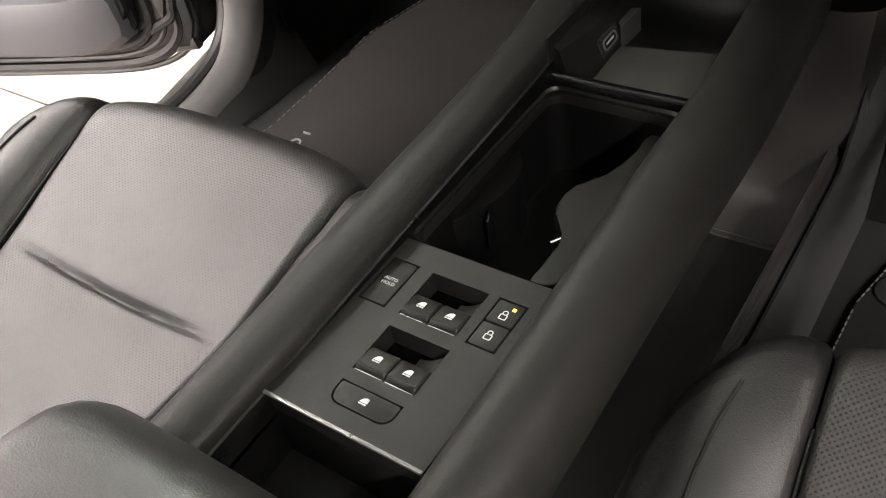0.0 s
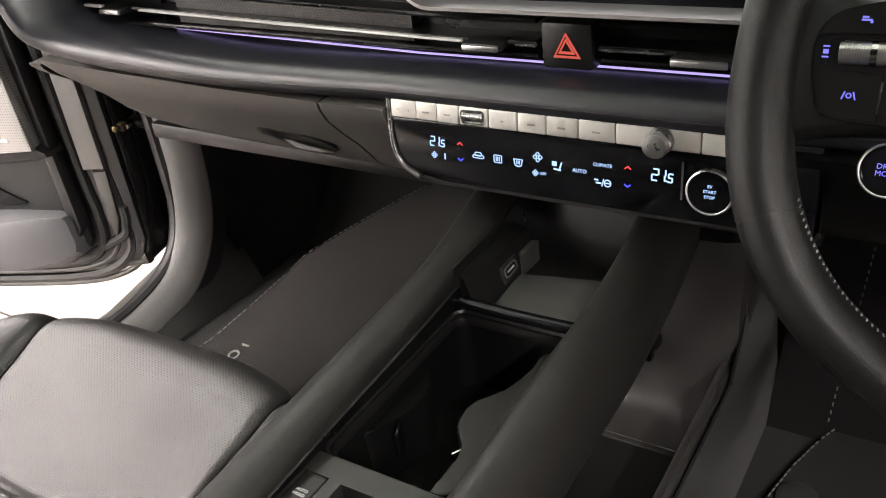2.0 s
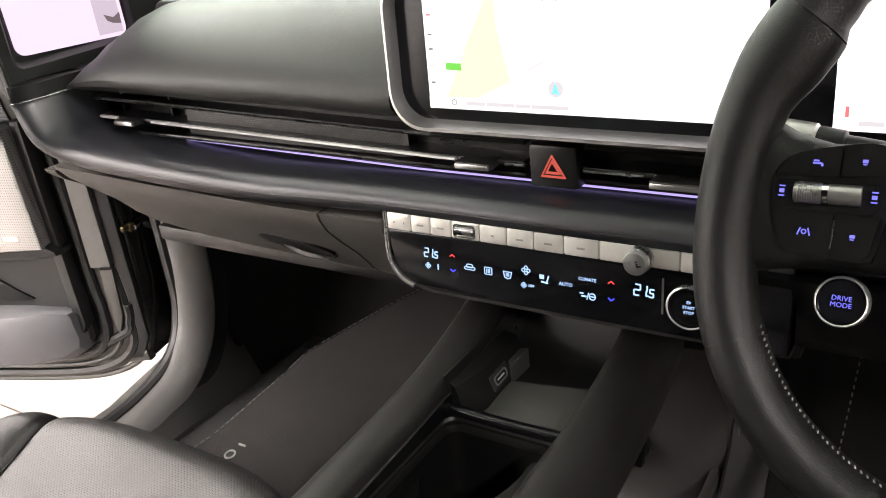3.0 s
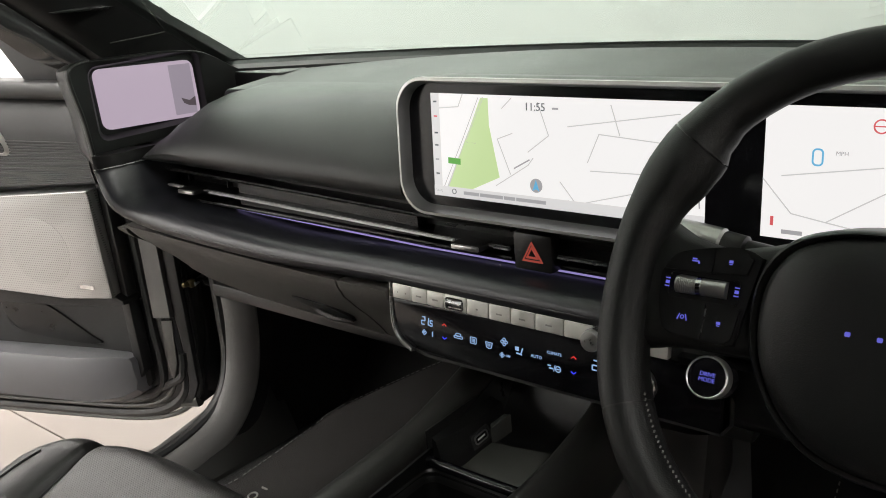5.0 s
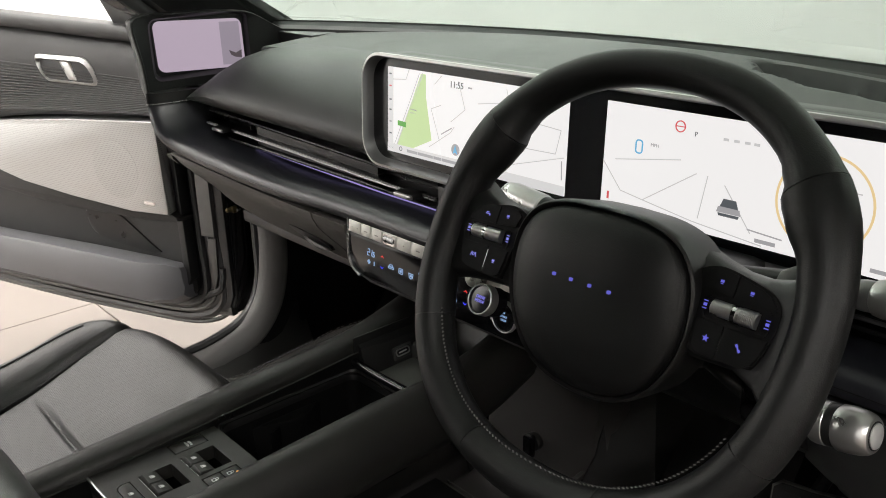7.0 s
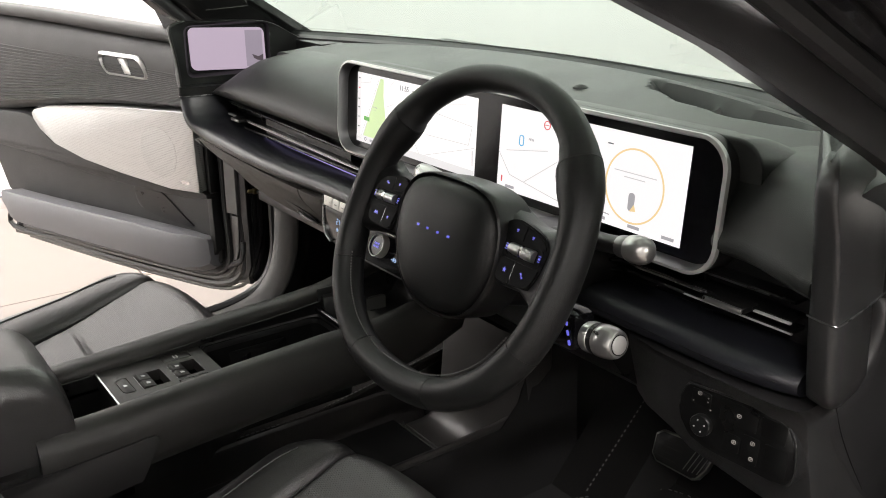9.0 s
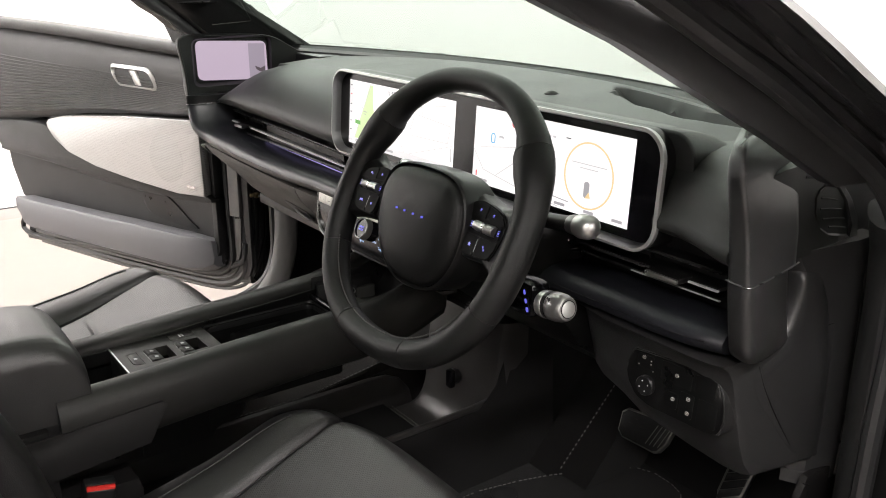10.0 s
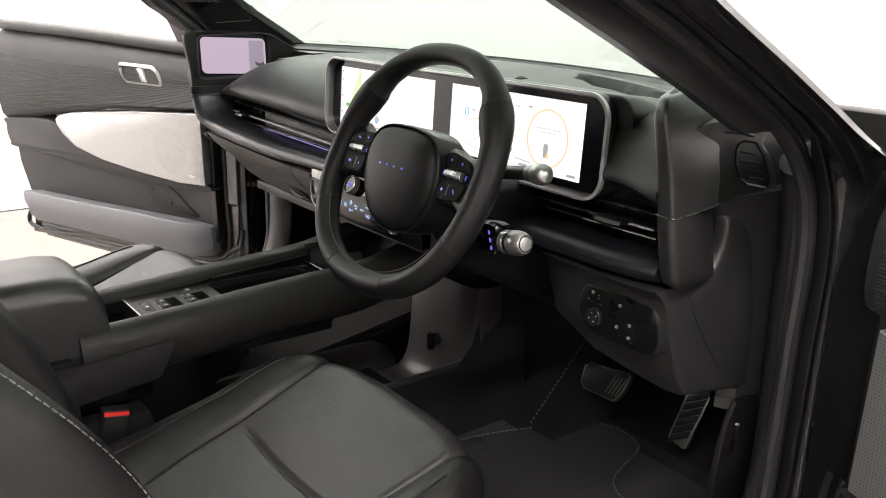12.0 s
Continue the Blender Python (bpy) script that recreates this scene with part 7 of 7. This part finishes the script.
part("housing", join(box(-0.012, 0.012, -0.019, 0.019, -0.090, -0.004, 0.004, 3, bm_), box(-0.012, 0.0055, -0.019, 0.019, -0.012, 0.0, 0.002, 2, bm_)), BLACK, bk)
part("release_button", box(0.0058, 0.0112, -0.0175, 0.0175, -0.010, -0.0010, 0.0012, 2, bm_), REDBTN, bk, "red release button")
part("label_mark", box(0.0118, 0.0126, -0.009, 0.003, -0.074, -0.060, 0.0, 1, bm_), PRINT, bk)
part("stalk", tube([(0.1175, 0.075, 0.43), (0.118, 0.06, 0.39), (0.118, 0.04, 0.34)], 0.011, 8), WEBBING, bk)


# ---- floor mats ----
def mat_slab(poly, z, name, label):
    t = thing(name, (poly[0][0], poly[0][1], z(poly[0][0], poly[0][1])), label, "floor mat", "floor mats")
    n = len(poly)
    cx, cy = sum(p[0] for p in poly) / n, sum(p[1] for p in poly) / n
    bm = bmesh.new()
    rows_ = []
    for k, dz in ((1.0, -0.012), (1.0, 0.002), (0.985, 0.006), (0.7, 0.006), (0.4, 0.006), (0.12, 0.006)):
        rows_.append([(lerp(cx, x, k), lerp(cy, y, k), z(lerp(cx, x, k), lerp(cy, y, k)) + dz) for x, y in poly])
    bm.free()
    # the driver's pile is a darker copy: footwell shade put into its colour
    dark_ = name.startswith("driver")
    part("carpet_top", loft(rows_), DRIVERPILE if dark_ else MATPILE, t, "carpet pile darkened for shade" if dark_ else "dark brown-grey carpet pile")
    # bound edge with stitches
    st_ = None
    path = [Vector((lerp(cx, x, 0.985), lerp(cy, y, 0.985), z(x, y) + 0.0075)) for x, y in poly]
    path.append(path[0])
    for a, b in zip(path, path[1:]):
        d = (b - a).length
        for i in range(int(d / 0.009)):
            p = a.lerp(b, (i + 0.5) * 0.009 / d)
            q = b - a
            s_ = bar(Matrix.Translation(p) @ fr((0, 0, 0), q, (-q.y, q.x, 0)), 0, 0, 0.0056, 0.0015, 0.0010)
            st_ = s_ if st_ is None else join(st_, s_)
    part("edge_stitching", st_, MATSTITCH if name.startswith("driver") else STITCH, t, "grey overlock stitching")
    return t


pz = lambda x, y: 0.395 + 0.16 * max(0, y - 0.52)
part("passenger_floor_ramp", loft([[(x, 0.1, 0.293), (x + 0.02 * k, 0.3, 0.383), (x + 0.03 * k, 0.52, 0.388), (x + 0.06 * k, 0.74, 0.423), (x + 0.16 * k, 0.96, 0.455), (x + 0.18 * k, 1.10, 0.475), (x + 0.18 * k, 1.12, 0.29)] for x, k in ((-0.545, 1), (-0.3, 0.4), (-0.125, 0))]), CARPET, body, "carpeted passenger floor")
pm = mat_slab([(-0.135, 0.22), (-0.130, 0.50), (-0.130, 0.80), (-0.20, 1.03), (-0.34, 1.03), (-0.375, 0.975), (-0.397, 0.93), (-0.424, 0.88), (-0.452, 0.82), (-0.480, 0.757), (-0.4875, 0.735), (-0.489, 0.69), (-0.497, 0.614), (-0.505, 0.555), (-0.52, 0.50), (-0.545, 0.40), (-0.55, 0.22)], pz, "passenger_floor_mat", "dark brown-grey carpet mat with stitched edge")
part("badge", ringplate(circle(0.0080, 24, 0, 0), circle(0.0054, 24, 0, 0), fr((-0.453, 0.541, pz(0, 0.541) + 0.0065), (1, 0, 0), (0, 1, 0.16)), 0, 0.002), SILVER, pm, "small silver ring badge")
part("badge_bar", box(-0.455, -0.443, 0.5585, 0.561, pz(0, 0.56) + 0.005, pz(0, 0.56) + 0.009, 0.001), DIMPRINT, pm)
dz_ = lambda x, y: 0.296
mat_slab([(0.155, 0.25), (0.16, 0.45), (0.165, 0.66), (0.182, 0.735), (0.20, 0.79), (0.225, 0.845), (0.255, 0.905), (0.275, 0.935), (0.305, 0.948), (0.345, 0.946), (0.375, 0.935), (0.392, 0.912), (0.402, 0.88), (0.411, 0.85), (0.422, 0.82), (0.438, 0.795), (0.465, 0.778), (0.52, 0.765), (0.60, 0.755), (0.62, 0.5), (0.62, 0.25)], dz_, "driver_floor_mat", "carpet mat with grey stitched edge, shade put into its pile colour")
fp = thing("footrest_mat", (0.19, 0.9, 0.30), "black carpet footrest pad with a stitched edge", "footrest")
part("pad", loft([[(x, 0.80, 0.293), (x, 0.815, 0.305), (x, 0.98, 0.49), (x, 1.0, 0.50), (x, 1.05, 0.45), (x, 1.0, 0.29)] for x in (0.138, 0.145, 0.20, 0.262, 0.27)]), CARPET, fp)
st_ = None
for i in range(26):
    t_ = i / 25
    q_ = bar(fr((lerp(0.205, 0.215, t_), lerp(0.818, 0.975, t_), lerp(0.3105, 0.487, t_)), (0, 0.155, 0.176), (1, 0, 0)), 0, 0, 0.0048, 0.0016, -0.0012)
    st_ = q_ if st_ is None else join(st_, q_)
part("edge_stitching", st_, MATSTITCH, fp)
part("fastener", lathe([(0.022, 0), (0.022, 0.003), (0.018, 0.005), (0.0, 0.005)], Matrix.Translation((0.20, 0.69, 0.303)), 20), RUBBER, fp)

# ---- pedals ----
br = thing("brake_pedal", (0.37, 0.84, 0.45), "metal-faced brake pedal with diagonal rubber ribs", "pedal")
BF = fr((0.366, 0.832, 0.4555), (1, 0.09, 0.10), (0, 0.45, 1))
bpo = [(-0.046, 0.018), (-0.036, 0.026), (0.0, 0.025), (0.046, 0.027), (0.054, 0.020), (0.045, -0.010), (0.034, -0.026), (0.026, -0.029), (-0.036, -0.022), (-0.046, -0.012)]
part("plate", prism(bpo, BF, -0.008, 0.002, 0.002), PEDAL, br, "brushed metal plate")
part("rubber_face", prism([(u * 0.94, v * 0.90) for u, v in bpo], BF, 0, 0.0035, 0.001), BLACK, br)
for k in range(4):
    part("rib", bar(BF @ Matrix.Translation((0, 0, 0.003)), 0.018 + k * 0.0075, -0.002, 0.0012, 0.036, 0.0012, -24), PEDAL, br)
    part("rib", bar(BF @ Matrix.Translation((0, 0, 0.003)), -0.018, -0.013 + k * 0.0085, 0.040, 0.0009, 0.0008, -3), BLACK, br)
part("arm", tube([BF @ Vector((0, 0.01, -0.008)), (0.37, 0.88, 0.50), (0.375, 0.95, 0.60), (0.375, 1.0, 0.68)], 0.009, 8), BLACK, br)
ac = thing("accelerator_pedal", (0.50, 0.92, 0.40), "metal accelerator pedal with diagonal rubber grooves", "pedal")
AF = fr((0.4965, 0.905, 0.4145), (1, 0.05, 0.02), (0.13, 0.42, 1))
apo = [(-0.027, -0.036), (-0.025, -0.042), (0.006, -0.049), (0.012, -0.046), (0.026, 0.046), (0.024, 0.052), (-0.012, 0.052), (-0.017, 0.048)]
part("plate", prism(apo, AF, -0.007, 0.002, 0.0015), PEDAL, ac, "brushed metal plate")
for k in range(6):
    v = -0.032 + k * 0.0148
    part("rubber_groove", prism([(-0.0245 + 0.002 * k, v - 0.016), (0.0105 + 0.0025 * k, v + 0.004), (0.012 + 0.0025 * k, v + 0.0168), (-0.023 + 0.002 * k, v - 0.0028)], AF, 0.001, 0.0032, 0.0006), BLACK, ac)
part("arm", tube([AF @ Vector((0.004, 0.04, -0.008)), (0.505, 0.97, 0.50), (0.505, 1.02, 0.60), (0.505, 1.05, 0.66)], 0.010, 8), BLACK, ac)


# ---- doors ----
def door_frame():
    return fr((-0.92, 0.64, 0.0), (0.963, 0.27, 0), (0, 0, 1))


OD = door_frame()
P = lambda pts: [(-s, z) for s, z in pts]
door = thing("front_door", (-0.92, 0.64, 0.3), "open black car door with ribbed trim, silver speaker cover and grey pocket", "car door", "front doors")
SH = [(-0.10, 0.375), (0.10, 0.345), (0.50, 0.315), (1.005, 0.272), (1.016, 0.28), (0.975, 0.40), (0.998, 0.52), (1.04, 0.60), (1.052, 0.66), (1.058, 0.85), (1.05, 0.972), (0.60, 0.962), (0.06, 0.944), (-0.07, 0.935), (-0.115, 0.80), (-0.115, 0.5)]
part("shell", prism(P(SH), OD, -0.135, -0.030, 0.006), PAINT, door, "black painted door shell")
part("lower_flange", sweep([OD @ Vector((-s, z + 0.008, -0.03)) for s, z in SH[:4]], rrect(0.016, 0.020, 0.004, 3)), GREYPAINT, door, "grey painted lower flange")
part("door_seal", tube([OD @ Vector((-s, z + 0.020, -0.022)) for s, z in [(-0.09, 0.46), (-0.085, 0.43), (-0.06, 0.40)] + SH[1:4] + [(0.955, 0.40), (1.0, 0.55)]], 0.008, 8, (0.27, -0.96, 0)), RUBBER, door)


def face_pad(outline, levels, name, m, label, depth0=-0.035):
    """A moulded panel: the outline, drawn in a little as it rises."""
    n = len(outline)
    cx, cy = sum(p[0] for p in outline) / n, sum(p[1] for p in outline) / n
    rr = [[OD @ Vector((lerp(cx, u, k), lerp(cy, v, kk), d)) for u, v in outline] for k, kk, d in [(1, 1, depth0)] + levels]
    return part(name, loft(rr), m, door, label)


def dense(pts, per=4):
    return [(p.x, p.y) for p in smooth_path([(u, v, 0) for u, v in pts] + [(*pts[0], 0)], per)[:-1]]


# upper trim: swelling at the ribs, drawn back to the glass
up_lo = flow([(-0.03, 0.79), (0.0, 0.788), (0.25, 0.769), (0.45, 0.750), (0.70, 0.712), (1.06, 0.668), (1.085, 0.672)])
up_hi = flow([(-0.03, 0.941), (0.06, 0.948), (0.6, 0.967), (1.085, 0.977)])
up_d = flow([(0.0, 0.004), (0.06, 0.016), (0.25, 0.021), (0.55, 0.019), (0.75, 0.010), (0.88, -0.006), (1.0, -0.03)])
rr = []
for i in range(19):
    s_ = lerp(-0.03, 1.045, i / 18)
    rr.append([OD @ Vector((-s_, lerp(up_lo(s_), up_hi(s_), t), up_d(t))) for t in [k / 20 for k in range(21)]] + [OD @ Vector((-s_, up_hi(s_), -0.06)), OD @ Vector((-s_, up_lo(s_), -0.06))])
upper = part("upper_trim", loft(rr), TRIM, door, "dark grey upper door trim")
part("belt_roll", sweep([OD @ Vector((-s, z, -0.018)) for s, z in ((-0.03, 0.938), (0.06, 0.944), (0.6, 0.964), (1.035, 0.972))], rrect(0.06, 0.03, 0.013, 4), (0, 0, 1)), TRIM, door, "rounded top of the door trim")
# horizontal ribs, closer together and stronger towards the bottom
for k in range(19):
    q = k / 18
    t0, t1 = lerp(0.05, 0.46, q ** 1.15), lerp(0.11, 0.70, q ** 1.1)
    rr = []
    for i in range(15):
        s_ = lerp(-0.015, 1.035, i / 14)
        t = lerp(t0, t1, max(0, s_) / 1.06)
        zz, dd = lerp(up_lo(s_), up_hi(s_), t), up_d(t)
        w, h = lerp(0.0030, 0.0034, s_), lerp(0.0036, 0.0017, q)
        rr.append([OD @ Vector((-s_, zz + a, dd + c)) for a, c in ((w, -0.002), (w * 0.7, h * 0.7), (0, h), (-w * 0.7, h * 0.5), (-w, -0.002))])
    part("rib", loft(rr), TRIM, upper, "raised horizontal trim rib")
# arm rest band and lower trim
face_pad(dense(P([(0.0, 0.60), (0.30, 0.60), (0.60, 0.625), (0.72, 0.69), (1.012, 0.672), (1.022, 0.655), (1.022, 0.62), (1.005, 0.59), (0.982, 0.578), (0.7, 0.575), (0.35, 0.56), (0.0, 0.575)])), [(1, 1, 0.012), (0.995, 0.97, 0.020), (0.98, 0.9, 0.022)], "arm_rest", TRIM, "dark grey arm rest band")
face_pad(P([(-0.015, 0.588), (0.35, 0.576), (0.7, 0.585), (1.022, 0.585), (1.012, 0.52), (0.968, 0.43), (0.90, 0.40), (0.4, 0.39), (0.0, 0.40), (-0.015, 0.42)]), [(1, 1, -0.014), (0.99, 0.98, -0.008)], "lower_trim", TRIM, "dark grey lower door trim")
# speaker cover
SP = P([(-0.004, 0.594), (0.10, 0.586), (0.28, 0.592), (0.45, 0.603), (0.59, 0.626), (0.66, 0.658), (0.688, 0.684), (0.692, 0.698), (0.675, 0.710), (0.60, 0.727), (0.45, 0.744), (0.25, 0.764), (0.002, 0.783)])
sp = part("speaker_cover", loft([[OD @ Vector((u, v, d)) for u, v in q] for q, d in ((SP, -0.02), (SP, 0.026), ([(lerp(-0.3, u, 0.99), lerp(0.68, v, 0.985)) for u, v in SP], 0.0275))]), SPEAKER, door, "perforated silver speaker cover")
part("loudspeaker_disc", prism(circle(0.062, 48, -0.130, 0.672), OD, 0.0265, 0.0278), SPEAKERDISC, sp, "round darker loudspeaker field")
part("badge", bar(OD @ Matrix.Translation((0, 0, 0.0278)), -0.045, 0.612, 0.030, 0.007, 0.001), CHROME, sp, "small bright badge plate")
# raised black patch for the grab recess's shade, and the pocket
part("pull_recess", prism(dense(P([(0.285, 0.548), (0.255, 0.566), (0.19, 0.560), (0.10, 0.505), (0.075, 0.487), (0.16, 0.486), (0.265, 0.500)])), OD, -0.012, -0.0045, 0.002), DEEP, door, "black patch for the shade of a recess in the door trim")
pk = []
for s, zt, zb in ((-0.008, 0.470, 0.425), (-0.004, 0.478, 0.405), (0.02, 0.484, 0.390), (0.08, 0.484, 0.380), (0.3, 0.474, 0.368), (0.6, 0.458, 0.352), (0.84, 0.448, 0.342), (0.872, 0.447, 0.352), (0.888, 0.447, 0.385)):
    k = min(1, (s + 0.02) / 0.08)
    pk.append([OD @ Vector((-s, z, d)) for z, d in ((zt - 0.01, -0.02), (zt, 0.030 * k + 0.012), (zt, 0.040 * k + 0.012), (zt - 0.006, 0.044 * k + 0.012), (lerp(zt, zb, 0.5), 0.047 * k + 0.010), (lerp(zt, zb, 0.85), 0.040 * k + 0.008), (zb, 0.02 * k), (zb - 0.004, -0.02))])
part("pocket", loft(pk), GREYTRIM, door, "mid grey door pocket")
# inside handle
def skewed(w, h, r, cu=-0.238, cv=0.8655):
    return [(u - 0.6 * (v - cv), v) for u, v in rrect(w, h, r, 6, cu, cv)]


hd = part("handle_bezel", join(ringplate(skewed(0.172, 0.058, 0.021), skewed(0.158, 0.044, 0.017), OD, 0.0, 0.020, 0.026), ringplate(skewed(0.158, 0.044, 0.017), skewed(0.146, 0.034, 0.013), OD, 0.0, 0.026, 0.014)), SILVER, door, "satin silver handle bezel")
part("cup", prism(skewed(0.152, 0.038, 0.014), OD, 0.0, 0.0125), DARKSILVER, hd, "grey metal cup")
lv = []
for dv in (-0.0195, -0.017, -0.008, 0.0, 0.008, 0.017, 0.0195):
    e = 0.6 if abs(dv) > 0.019 else 1.0
    lv.append([OD @ Vector((-0.226 + du * e - 0.6 * dv, 0.8655 + dv, 0.0125 + d * e)) for du, d in ((-0.016, 0.0), (-0.0155, 0.006), (-0.012, 0.0105), (0.0, 0.0125), (0.010, 0.0105), (0.0145, 0.006), (0.015, 0.0))])
part("lever", loft(lv), SILVER, hd, "broad satin lever", 60)
# sail trim at the glass and the rear edge of the window channel
part("sail_trim", prism(P([(0.108, 0.942), (0.178, 1.052), (0.150, 1.052), (0.085, 1.02), (0.040, 0.985), (-0.04, 0.935)]), OD, -0.05, -0.012, 0.004), TRIM, door, "dark triangular mirror trim")
# hinge-side end of the door: black metal, trim strip and curved seals
part("door_end", prism(P([(-0.004, 0.93), (0.0, 0.60), (0.0, 0.42), (0.02, 0.385), (0.10, 0.362), (0.5, 0.335), (0.93, 0.31), (0.93, 0.298), (0.5, 0.322), (0.10, 0.350), (-0.09, 0.378), (-0.11, 0.42), (-0.11, 0.80), (-0.07, 0.93)]), OD, -0.031, -0.022, 0.002), DOOREND, door, "black metal door end")
part("trim_return", prism(P([(0.003, 0.93), (-0.012, 0.93), (-0.018, 0.45), (0.0, 0.42)]), OD, -0.02, 0.004, 0.002), RUBBER, door, "black return of the door trim")
# grey edges only on the lower curve: the light they catch is coloured in
for k, (m_, r_) in enumerate(((RUBBER, 0.008), (GREYPAINT, 0.005), (DOOREND, 0.010), (GREYPAINT, 0.005))):
    o = 0.022 * k
    part("curved_seal" if m_ is RUBBER else "pressed_edge", tube([OD @ Vector((-s, z, -0.020 - 0.004 * k)) for s, z in ((-0.030 - o, 0.92 if k == 0 else 0.57), (-0.036 - o, 0.54), (-0.04 - o, 0.47), (-0.030 - o, 0.41 - 0.3 * o), (0.03 - 0.5 * o, 0.375 - 0.6 * o), (0.2, 0.356 - 0.7 * o), (0.5, 0.336 - 0.7 * o), (0.93, 0.312 - 0.6 * o))], r_, 8, (0.27, -0.96, 0)), m_, door)
# the hinge end of the door is drawn forward a little
OI = OD.inverted()
for ob in [c for c in door.children] + [g for c in door.children for g in c.children]:
    for v in ob.data.vertices:
        q = OI @ v.co
        k = min(1, max(0, (q.x + 0.30) / 0.28))
        k = k * k * (3 - 2 * k)
        v.co = OD @ Vector((q.x + 0.028 * k, q.y, q.z))
m2 = Matrix.Translation((0.026, 0, 0)) @ Matrix.Diagonal((-1, 1, 1, 1)) @ door.matrix_basis
twin = copy_thing(door, m2)
for ob in [c for c in twin.children_recursive if c.name.startswith("badge")]:
    bpy.data.objects.remove(ob)
# a pale strip shows at the end of the passenger's door alone
part("edge_strip", prism(P([(-0.080, 0.925), (-0.116, 0.925), (-0.114, 0.548), (-0.075, 0.545)]), OD, -0.024, -0.012, 0.002), LITGREY, door, "pale grey edge strip")
part("edge_strip_foot", prism(P([(-0.088, 0.540), (-0.112, 0.542), (-0.106, 0.46), (-0.090, 0.42), (-0.082, 0.47)]), OD, -0.026, -0.016, 0.002), GREYPAINT, door)
